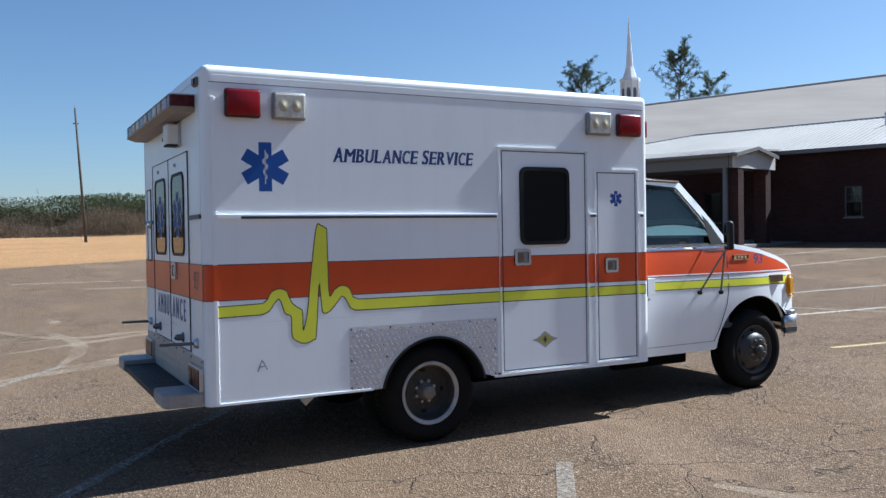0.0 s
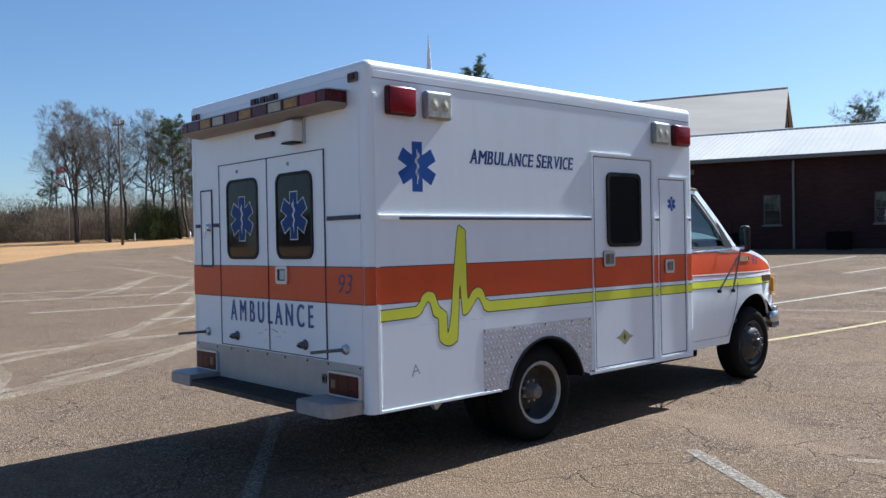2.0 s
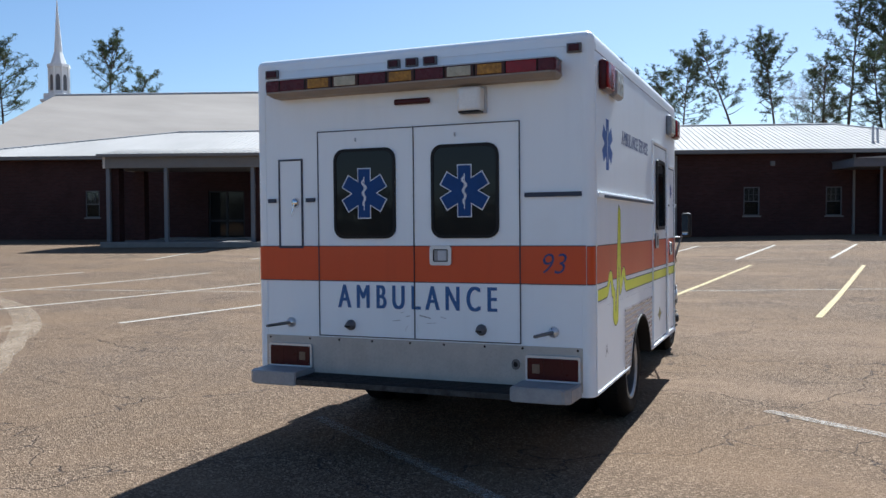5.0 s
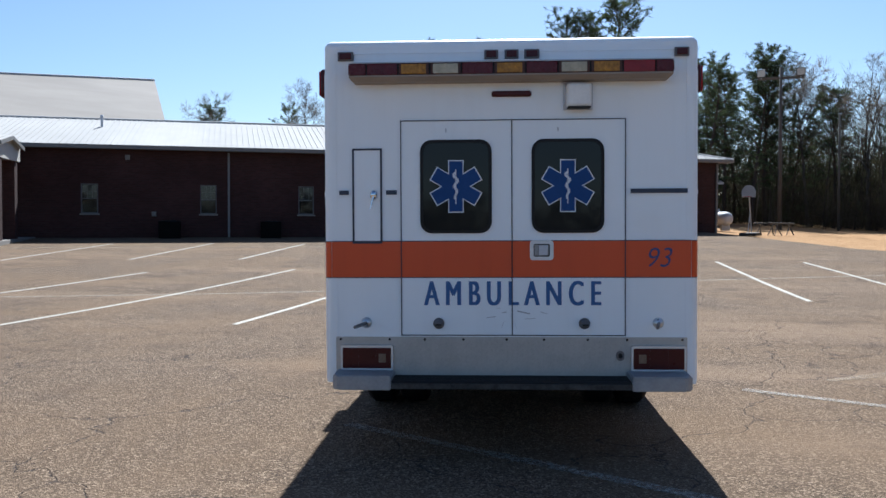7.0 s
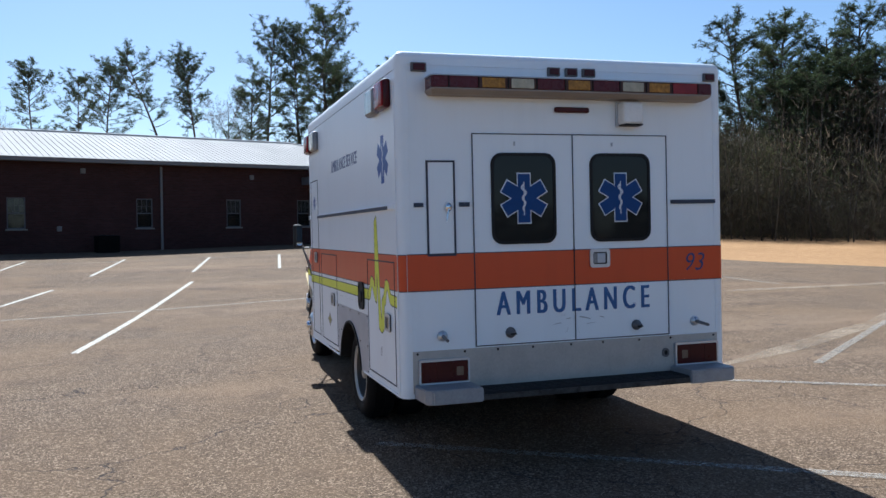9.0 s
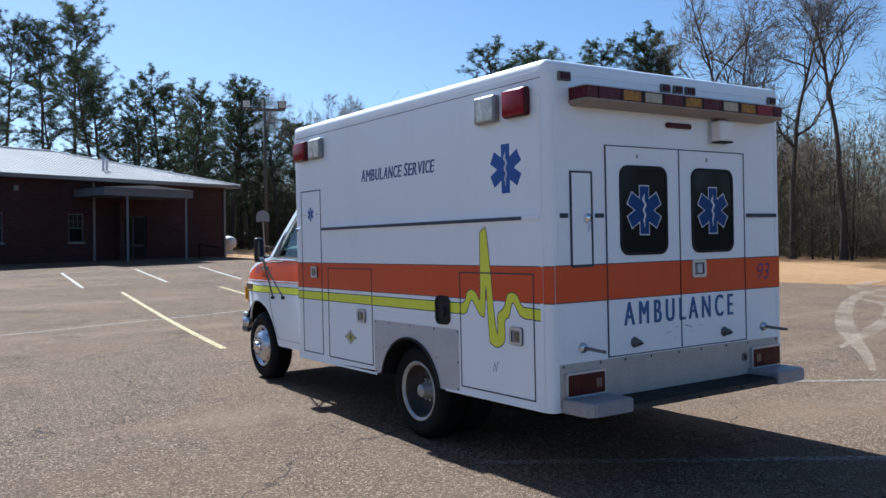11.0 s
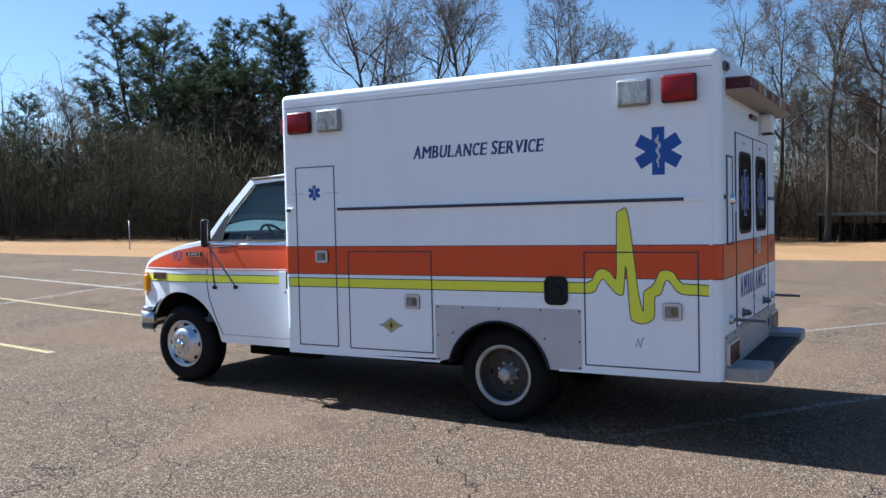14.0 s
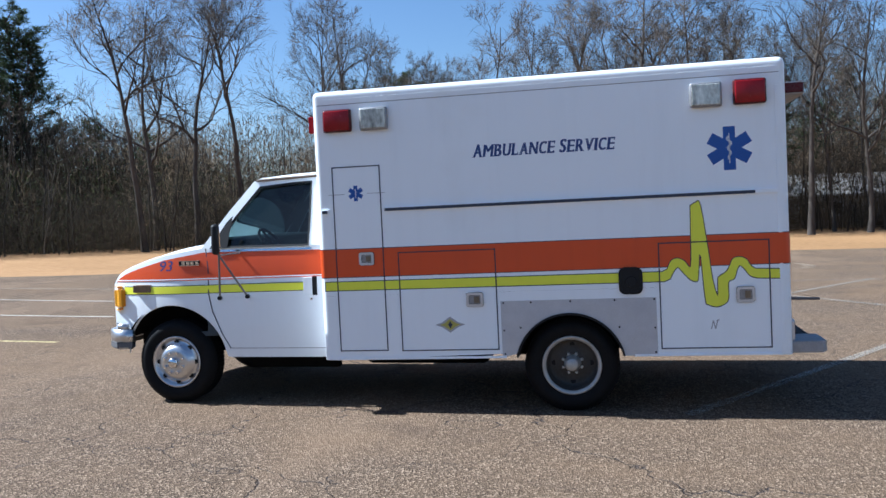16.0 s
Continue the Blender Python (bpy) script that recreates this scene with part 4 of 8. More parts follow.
def rear_wall():
    rear("orange_band", rect(-HALF + 0.046, HALF - 0.046, 1.156, 1.388), 0.0042, 0.0004, ORANGE, "orange painted band")
    for z in (1.154, 1.390):
        rear("pinstripe", rect(-HALF + 0.046, HALF - 0.046, z - 0.003, z + 0.003), 0.0046, 0.0004, INK)
    for y0, y1 in ((-0.016, 0.70), (-0.738, -0.016)):
        d = rear("rear_door", rect(y0, y1, 0.78, 2.166), 0.0, 0.004, WHITE, "white rear door with dark window")
        rear_seam(y0, y1, 0.78, 2.166, d)
        c = 0.344 if y0 > -0.1 else -0.373
        w = bpart("window", ring(bmesh.new(), rounded(c - 0.231, c + 0.231, 1.440, 2.042, 0.075), rounded(c - 0.212, c + 0.212, 1.459, 2.023, 0.06), "x", -0.014, -0.004), BLACK, "black rubber window frame", d)
        bpart("pane", prismed(rounded(c - 0.215, c + 0.215, 1.456, 2.026, 0.06), "x", -0.009, -0.005), DARKGLASS, "dark privacy glass", w)
        o = rear("star_outline", grown(star(c, 1.742, 0.163), 0.006), 0.0095, 0.0005, PALE, "", w)
        o = rear("star_decal", star(c, 1.742, 0.162), 0.0105, 0.0005, WINBLUE, "blue six-armed medical star with pale edge")
        bpart("star_staff", staff(bmesh.new(), c, 1.742, 0.162, lambda y, z: (-0.0115, y, z)), PALE, "", o)
        # knob
        k = 0.458 if y0 > -0.1 else -0.479
        bm = lathe(bmesh.new(), [(0.0, -0.062), (0.018, -0.06), (0.024, -0.04), (0.022, -0.018), (0.036, -0.012), (0.036, 0.0)], 20)
        for v in bm.verts:
            v.co = Vector((v.co.y, k + v.co.x, 0.857 + v.co.z))
        kb = bpart("catch_knob", bm, ARMS, "dark metal door catch", d, True)
        bpart("catch_slot", boxed(-0.066, -0.06, k - 0.02, k + 0.02, 0.848, 0.858), BLACK, "", kb)
        hb = bmesh.new()
        box(hb, -0.02, -0.004, c + 0.06, c + 0.066, 2.09, 2.115)
        bpart("hinge_pin", hb, ALUDULL, "", d)
        # scratches beside the middle seam
        for ya, za, yb, zb, w in (((0.02, 0.93, 0.05, 0.925, 0.004), (0.035, 0.87, 0.055, 0.83, 0.003), (0.09, 0.90, 0.15, 0.893, 0.003), (0.06, 0.955, 0.085, 0.95, 0.002)) if y0 > -0.1 else
                                  ((-0.05, 0.935, -0.13, 0.918, 0.006), (-0.035, 0.86, -0.045, 0.82, 0.003), (-0.10, 0.885, -0.17, 0.89, 0.002), (-0.20, 0.93, -0.24, 0.92, 0.003))):
            rear("scratch", [(ya, za + w), (ya, za - w * 0.4), (yb, zb - w * 0.3), (yb, zb + w * 0.6)], 0.0046, 0.0003, GREYINK, "", d)
    # latch of the right-hand leaf
    bm = ring(bmesh.new(), rounded(-0.281, -0.13, 1.265, 1.392, 0.02, 3), rounded(-0.258, -0.153, 1.288, 1.37, 0.01, 3), "x", -0.018, -0.004)
    h = bpart("door_latch", bm, ALU, "bright recessed rear door latch")
    bpart("gasket", ring(bmesh.new(), rect(-0.262, -0.149, 1.284, 1.374), rect(-0.252, -0.159, 1.294, 1.364), "x", -0.0115, -0.006), BLACK, "", h)
    bpart("tray", boxed(-0.009, -0.006, -0.258, -0.153, 1.288, 1.37), TRAY, "", h)
    bpart("paddle", boxed(-0.016, -0.009, -0.246, -0.186, 1.296, 1.362, bevel=0.004), ALUDULL, "", h)
    # words
    bm = lettering("AMBULANCE", 0.2, 1.13, spacing=1.6)
    thicken(bm, 0.0055)
    zs = [v.co.y for v in bm.verts]
    k = 0.158 / (max(zs) - min(zs))
    for v in bm.verts:
        v.co = Vector((-0.0062 - v.co.z, 0.549 - v.co.x, 0.975 + v.co.y * k))
    bpart("lettering", bm, REARBLUE, "blue block capital lettering")
    bm = lettering("93", 0.19, 0.15, shear=0.25, bold=-0.002)
    for v in bm.verts:
        v.co = Vector((-0.0062 - v.co.z, -0.885 - v.co.x, 1.22 + v.co.y * 0.95))
    bpart("lettering", bm, NAVY, "navy blue unit number")
    # small locker
    d = rear("locker_door", rect(0.829, 1.011, 1.381, 1.985), 0.0, 0.004, WHITE, "narrow white locker door")
    rear_seam(0.829, 1.011, 1.381, 1.985, d, 0.012)
    bm = lathe(bmesh.new(), [(0.0, -0.03), (0.02, -0.028), (0.022, -0.01), (0.026, 0.0)], 16)
    for v in bm.verts:
        v.co = Vector((v.co.y - 0.004, 0.876 + v.co.x, 1.69 + v.co.z * 1.4))
    h = bpart("handle", bm, CHROME, "chrome turn handle", d, True)
    bpart("key", tube(bmesh.new(), (-0.03, 0.876, 1.68), (-0.04, 0.895, 1.60), 0.006, 0.004, 8), CHROME, "", h)
    # rub strips
    for y0, y1 in ((1.04, 1.102), (0.727, 0.797), (-1.129, -0.771)):
        rear("rub_strip", rect(y0, y1, 1.692, 1.72), 0.0, 0.012, INK, "near-black blue rub strip")
    # kick plate
    kp = rear("kick_plate", rect(-1.13, 1.13, 0.498, 0.768), 0.001, 0.005, KICK, "dull brownish tread-plate kick panel")
    for y in (-1.1, -0.75, -0.5, -0.22, 0.02, 0.3, 0.55, 0.78, 1.1):
        bpart("rivet", tube(bmesh.new(), (-0.006, y, 0.752), (-0.011, y, 0.752), 0.008, 0.005, 8), UNDER, "", kp)
    bm = bmesh.new()
    for i in range(46):
        for j in range(7):
            y, z = -0.74 + i * 0.033, 0.525 + j * 0.032 + (0.016 if i % 2 else 0)
            a = radians(45 if (i + j) % 2 else -45)
            d1, n1 = Vector((math.cos(a), math.sin(a))) * 0.013, Vector((-math.sin(a), math.cos(a))) * 0.004
            q = [Vector((y, z)) + k for k in (d1, n1, -d1, -n1)]
            base = [bm.verts.new((-0.0062, c.x, c.y)) for c in q]
            top = bm.verts.new((-0.0085, y, z))
            for k in range(4):
                bm.faces.new((base[k], base[(k + 1) % 4], top))
    bmesh.ops.recalc_face_normals(bm, faces=bm.faces[:])
    tagged(bpart("tread_pattern", bm, KICK, "", kp), kind="stuff")
    bm = ring(bmesh.new(), rounded(-0.731, -0.681, 0.618, 0.682, 0.024), rounded(-0.72, -0.692, 0.633, 0.667, 0.013), "x", -0.016, -0.006)
    bpart("socket_cover", bm, ARMS, "", kp)
    bpart("socket", boxed(-0.010, -0.0065, -0.722, -0.69, 0.63, 0.67), BLACK, "", kp)
    # tail lamps
    for y0, y1, inner in ((0.755, 1.098, 1), (-1.121, -0.774, -1)):
        bm = ring(bmesh.new(), rounded(y0, y1, 0.553, 0.716, 0.015, 3), rounded(y0 + 0.013, y1 - 0.013, 0.566, 0.70, 0.008, 3), "x", -0.03, -0.004)
        t = bpart("tail_lamp", bm, ALU, "red tail lamp in bright frame")
        bpart("lens", boxed(-0.036, -0.008, y0 + 0.013, y1 - 0.013, 0.566, 0.70, bevel=0.006), DARKRED, "", t)
        yc = y0 + 0.07 if inner > 0 else y1 - 0.07
        bpart("reversing_lens", boxed(-0.0385, -0.03, yc - 0.024, yc + 0.024, 0.605, 0.662, bevel=0.003), REVERSE, "", t)
        for k in (0.33, 0.66):
            yy = y0 + (y1 - y0) * k
            bpart("lens_rib", boxed(-0.038, -0.034, yy - 0.003, yy + 0.003, 0.57, 0.696), DARKRED, "", t)
    # hold-back rods
    for y, lean in ((0.93, 0.04), (-0.948, 0.05)):
        bm = lathe(bmesh.new(), [(0.0, -0.03), (0.024, -0.028), (0.034, -0.01), (0.036, 0.0)], 18)
        for v in bm.verts:
            v.co = Vector((v.co.y, y + v.co.x, 0.860 + v.co.z))
        h = bpart("door_holder", bm, DULLCHROME, "dull chrome door hold-back with rod", None, True)
        bm = tube(bmesh.new(), (-0.02, y, 0.86), (-0.24, y + lean, 0.858), 0.012, 0.010, 10)
        bpart("rod", bm, ARMS, "", h)
    # high small lamps
    for y0, y1 in ((1.002, 1.104), (-1.135, -1.044), (0.069, 0.159), (-0.060, 0.029), (-0.193, -0.096)):
        lm = bpart("marker_lamp", boxed(-0.022, 0, y0, y1, 2.555, 2.612, bevel=0.004), ARMS, "small dark red marker lamp")
        bpart("lens", boxed(-0.032, -0.02, y0 + 0.012, y1 - 0.012, 2.563, 2.604, bevel=0.004), DARKRED, "", lm)
    lm = bpart("brake_lamp", boxed(-0.028, 0, -0.142, 0.113, 2.312, 2.350, bevel=0.012), DARKRED, "slim dark red high brake lamp")
    # loading light box
    lb = bpart("loading_lamp", boxed(-0.10, 0, -0.515, -0.36, 2.235, 2.385, bevel=0.02, seg=3), varied("aged_white_plastic", (0.86, 0.86, 0.83), 0.5, amount=0.12, scale=9), "white boxed loading lamp")
    bpart("lamp_lens", boxed(-0.097, -0.01, -0.508, -0.367, 2.226, 2.237, bevel=0.003), BLACK, "", lb)
    bpart("lamp_base", boxed(-0.02, -0.0, -0.53, -0.345, 2.225, 2.39, bevel=0.004), ALUDULL, "", lb)
    light_bar()


def light_bar():
    """A shallow shelf across the rear with a strip of coloured lenses on it."""
    def plan(x_out, y_end):
        return [(0.0, y_end), (x_out + 0.02, y_end), (x_out, y_end - 0.03), (x_out, 0.03 - y_end), (x_out + 0.02, -y_end), (0.0, -y_end)]
    bm = bmesh.new()
    rows = [[bm.verts.new((x, y, z)) for x, y in plan(d, e)] for d, e, z in ((-0.110, 0.990, 2.402), (-0.166, 1.012, 2.424), (-0.166, 1.012, 2.434))]
    for a, b in zip(rows, rows[1:]):
        for i in range(6):
            bm.faces.new((a[i], a[(i + 1) % 6], b[(i + 1) % 6], b[i]))
    bm.faces.new(rows[0][::-1])
    bm.faces.new(rows[-1])
    bmesh.ops.recalc_face_normals(bm, faces=bm.faces[:])
    lb = bpart("light_bar", bm, SHELF, "wide rear light bar with coloured lenses")
    bpart("bar_top", prismed(plan(-0.163, 1.014), "z", 2.510, 2.517), ALUDULL, "", lb)
    bpart("bar_back", prismed(plan(-0.125, 0.98), "z", 2.434, 2.510), BLACK, "", lb)
    kinds = (BARDARK, BARDARK, AMBER, CREAM, BARDARK, AMBER, BARDARK, CREAM, AMBER, BARRED, BARDARK)
    edges = [1.006] + [0.900 - i * (1.80 / 9) for i in range(10)] + [-1.006]
    for i, k in enumerate(kinds):
        y1, y0 = edges[i] - 0.003, edges[i + 1] + 0.003
        bpart("lens", boxed(-0.162, -0.12, y0, y1, 2.4345, 2.5095, bevel=0.006), SMOKED if k in (AMBER, CREAM) else k, "", lb)
        if k in (AMBER, CREAM):
            bpart("lens_core", boxed(-0.1645, -0.157, y0 + 0.018, y1 - 0.018, 2.441, 2.503, bevel=0.004), k, "", lb)
        if i:
            bpart("divider", boxed(-0.163, -0.125, y1 + 0.0005, y1 + 0.0055, 2.4345, 2.5095), BLACK, "", lb)
    for sg in (-1, 1):
        bpart("end_cap", boxed(-0.155, -0.002, *sorted((sg * 0.985, sg * 1.009)), 2.4345, 2.5095, bevel=0.003), BARDARK, "", lb)
        bpart("end_lens", boxed(-0.152, -0.045, *sorted((sg * 1.004, sg * 1.014)), 2.442, 2.502, bevel=0.003), BARDARK, "", lb)


def bumper():
    b = bpart("rear_bumper", boxed(-0.245, 0.0, -0.75, 0.75, 0.470, 0.520, bevel=0.006), BLACK, "black step bumper with aluminium ends")
    for i in range(5):
        bpart("step_rib", boxed(-0.225 + i * 0.045, -0.215 + i * 0.045, -0.74, 0.74, 0.5195, 0.523), BLACK, "", b)
    bpart("edge_strip", boxed(-0.251, -0.243, -0.75, 0.75, 0.474, 0.508, bevel=0.002), CHIPPED, "", b)
    for s in (-1, 1):
        y0, y1 = sorted((s * 0.745, s * 1.135))
        bm = bmesh.new()
        pts = [(0.0, s * 0.745), (-0.26, s * 0.745), (-0.26, s * 1.075), (-0.225, s * 1.115), (0.0, s * 1.125)]
        prism(bm, pts, "z", 0.466, 0.556)
        bmesh.ops.bevel(bm, geom=bm.edges[:], offset=0.008, segments=2, affect="EDGES")
        bpart("bumper_end", bm, varied("scuffed_aluminium", (0.36, 0.36, 0.37), 0.5, 0.35, 0.25, 7, 60) if s < 0 else bpy.data.materials["scuffed_aluminium"], "bare aluminium bumper end", b)


def wheel(name, x, s, dish, y_face, parent=AMB):
    """A wheel with tyre, rim, hub and bolts; dish > 0 is a deep rear wheel."""
    w = empty(name)
    w.parent = AMB
    w.matrix_basis = pose(x, s * y_face, TYRE_R)
    w["label"] = "dual rear wheel, deep steel rim, muddy" if dish > 0 else ("chromed steel front wheel" if s > 0 else "dark painted steel front wheel")

    def flip(bm):
        for v in bm.verts:
            v.co.y *= s
        bmesh.ops.recalc_face_normals(bm, faces=bm.faces[:])
        return bm
    R = TYRE_R
    ty = [(0.225, -0.005), (0.245, 0.0), (0.275, 0.012), (0.31, 0.014), (0.335, 0.004), (0.35, -0.012), (R - 0.006, -0.03), (R, -0.045), (R, -0.18), (R - 0.012, -0.2), (0.33, -0.222), (0.26, -0.215), (0.225, -0.2)]
    t = part("tyre", flip(lathe(bmesh.new(), ty, 48, True)), TYRE, w, "black rubber tyre", None, True)
    # tread blocks
    bm = bmesh.new()
    for i in range(64):
        a = 2 * math.pi * i / 64
        for y0, y1, off in ((-0.095, -0.042, 0), (-0.185, -0.125, 0.04)):
            r0, r1, da = R - 0.004, R + 0.004, 0.034
            q = []
            for r in (r0, r1):
                for (dy, dd) in ((y0, -da), (y1, -da), (y1, da), (y0, da)):
                    q.append(bm.verts.new((r * math.cos(a + off + dd), dy * s, r * math.sin(a + off + dd))))
            for f in ((4, 5, 6, 7), (0, 1, 5, 4), (1, 2, 6, 5), (2, 3, 7, 6), (3, 0, 4, 7)):
                bm.faces.new([q[k] for k in f])
    bmesh.ops.recalc_face_normals(bm, faces=bm.faces[:])
    part("tread", bm, TYRE, w)
    if dish > 0:
        rim = [(0.232, -0.012), (0.236, 0.0), (0.232, 0.006), (0.220, 0.004), (0.205, -0.01), (0.196, -0.03), (0.192, -0.125), (0.165, -0.135), (0.12, -0.115), (0.0, -0.115)]
        rb = lathe(bmesh.new(), rim, 48)
        # faces behind the outer flange take the darker steel
        for f in rb.faces:
            f.material_index = 1 if f.calc_center_median().y < -0.012 else 0
        part("rim", flip(rb), [STEEL, DISC], w, "weathered steel rim, dark inside", None, True)
        hub = [(0.0, -0.015), (0.042, -0.016), (0.052, -0.026), (0.055, -0.07), (0.066, -0.08), (0.07, -0.118)]
        part("hub", flip(lathe(bmesh.new(), hub, 24)), HUBMETAL if s < 0 else STEEL, w, "", None, True)
        nr, ny, holes = 0.080, -0.110, 0.150
    else:
        rim = [(0.228, -0.012), (0.232, 0.0), (0.226, 0.006), (0.212, 0.0), (0.2, -0.02), (0.185, -0.03), (0.165, 0.0), (0.135, 0.03), (0.115, 0.042), (0.09, 0.043), (0.0, 0.043)]
        part("rim", flip(lathe(bmesh.new(), rim, 48)), DULLCHROME if s > 0 else DARKSTEEL, w, "", None, True)
        hub = [(0.0, 0.088), (0.036, 0.086), (0.046, 0.076), (0.05, 0.043)]
        part("hub", flip(lathe(bmesh.new(), hub, 24)), CHROME if s > 0 else DARKSTEEL, w, "", None, True)
        nr, ny, holes = 0.092, 0.045, 0.176
    for i in range(8):
        a = 2 * math.pi * (i + 0.5) / 8
        c = Vector((nr * math.cos(a), 0, nr * math.sin(a)))
        bm = tube(bmesh.new(), (c.x, s * (ny - 0.005), c.z), (c.x, s * (ny + 0.022), c.z), 0.0135, 0.012, 6)
        part("lug_nut", bm, CHROME if s > 0 and dish <= 0 else (STEEL if dish > 0 else HUBMETAL), w)
        b = 2 * math.pi * i / 8
        d = Vector((holes * math.cos(b), 0, holes * math.sin(b)))
        yy = -0.1285 if dish > 0 else -0.014
        bm = tube(bmesh.new(), (d.x, s * (yy - 0.004), d.z), (d.x, s * (yy + 0.004), d.z), 0.021, 0.021, 12)
        if i % 2 == 0 or dish <= 0:
            part("vent_hole", bm, BLACK, w)
    if dish > 0:
        t2 = part("inner_tyre", flip(lathe(bmesh.new(), [(r, y - 0.27) for r, y in ty], 40, True)), TYRE, w, "", None, True)
    return w


def underbody():
    bm = bmesh.new()
    box(bm, 0.1, 5.35, -0.47, -0.38, 0.40, 0.56)
    box(bm, 0.1, 5.35, 0.38, 0.47, 0.40, 0.56)
    for x in (0.3, 1.0, 2.3, 3.2, 4.2):
        box(bm, x, x + 0.08, -0.4, 0.4, 0.42, 0.54)
    part("chassis_frame", bm, UNDER, AMB, "dirty black chassis frame")
    bm = bmesh.new()
    tube(bm, (AXLE_R, -0.95, TYRE_R), (AXLE_R, 0.95, TYRE_R), 0.06, n=12)
    bmesh.ops.create_uvsphere(bm, u_segments=14, v_segments=10, radius=0.17, matrix=Matrix.Translation((AXLE_R, 0, TYRE_R)))
    part("rear_axle", bm, UNDER, AMB, "", None, True)
    part("front_axle", tube(bmesh.new(), (AXLE_F, -0.8, TYRE_R), (AXLE_F, 0.8, TYRE_R), 0.05, n=10), UNDER, AMB)
    part("wheel_well", boxed(1.13, 2.19, -0.84, 0.84, 0.50, 0.88), UNDER, AMB, "dark wheel well lining")
    for y in (-0.75, 0.75):
        part("exhaust_tank", boxed(2.6, 3.4, y - 0.15, y + 0.15, 0.36, 0.47, bevel=0.04), UNDER, AMB)
    part("tail_pipe", tube(bmesh.new(), (2.3, 0.55, 0.40), (1.35, 0.6, 0.38), 0.03, n=10), UNDER, AMB)
    part("hanger_bracket", prismed([(0.66, 0.47), (0.84, 0.47), (0.80, 0.41), (0.74, 0.36), (0.70, 0.41)], "y", -0.98, -0.94), ALUDULL, AMB, "bent pale metal bracket")
    # tank and gearbox shapes are added to keep far-side light from showing below
    part("fuel_tank", boxed(2.45, 3.60, -0.33, 0.33, 0.24, 0.50, bevel=0.05), UNDER, AMB, "low black box added to block light under the body")
    bm = boxed(4.0, 4.75, -0.22, 0.22, 0.24, 0.56, bevel=0.06)
    tube(bm, (1.8, 0.0, 0.40), (4.1, 0.0, 0.42), 0.045, n=10)
    part("gearbox", bm, UNDER, AMB, "dark box and shaft added to block light under the cab")
    # dark bars added under the cab, where only deep shade lies
    for y in (-0.62, 0.62):
        part("cab_step_support", boxed(3.75, 4.60, y - 0.05, y + 0.05, 0.27, 0.46, bevel=0.02), UNDER, AMB)
    part("hitch", boxed(0.0, 0.3, -0.15, 0.15, 0.42, 0.47), UNDER, AMB)


def cab_width(x):
    return 1.01 - 0.16 * max(0.0, (x - 5.0) / 0.82) ** 2


def belt_z(x):
    """Height of the shoulder line, falling along the hood."""
    pts = ((3.69, 1.385), (4.87, 1.385), (5.25, 1.325), (5.55, 1.246), (5.70, 1.198), (5.78, 1.148), (5.83, 1.07))
    for (x0, z0), (x1, z1) in zip(pts, pts[1:]):
        if x <= x1:
            return z0 + (z1 - z0) * (x - x0) / (x1 - x0)
    return pts[-1][1]


def cab_y(x, z):
    u = (z - 0.86) / 0.52
    return cab_width(x) * (1 - (0.055 if u > 0 else 0.04) * u * u)


def cab_bottom(x):
    r = 0.515
    d = abs(x - AXLE_F)
    z = 0.420 if x < AXLE_F else 0.56
    if d < r:
        z = max(z, TYRE_R + math.sqrt(r * r - d * d))
    return z


def cab_sheet(s, x0, x1, z_of, off, dz=0.0, rows=1, cols=40):
    """A strip that hugs the cab's side between two heights."""
    bm = bmesh.new()
    g = []
    for i in range(cols + 1):
        x = x0 + (x1 - x0) * i / cols
        lo, hi = z_of(x)
        g.append([bm.verts.new((x, s * (cab_y(x, lo + (hi - lo) * j / rows) + off), lo + (hi - lo) * j / rows)) for j in range(rows + 1)])
    for i in range(cols):
        for j in range(rows):
            bm.faces.new((g[i][j], g[i + 1][j], g[i + 1][j + 1], g[i][j + 1]))
    bmesh.ops.recalc_face_normals(bm, faces=bm.faces[:])
    for f in bm.faces:
        if (f.normal.y > 0) != (s > 0):
            f.normal_flip()
    return bm


GLASS_OUT = [(3.69, 1.385), (4.30, 1.385), (4.88, 1.385), (4.655, 1.685), (4.425, 1.958), (4.05, 1.985), (3.69, 1.995), (3.69, 1.7)]
GLASS_IN = [(3.885, 1.386), (4.28, 1.386), (4.74, 1.386), (4.58, 1.645), (4.365, 1.905), (4.05, 1.932), (3.885, 1.938), (3.88, 1.66)]


def pillar_y(z):
    return 0.965 - 0.165 * (z - 1.385) / 0.585


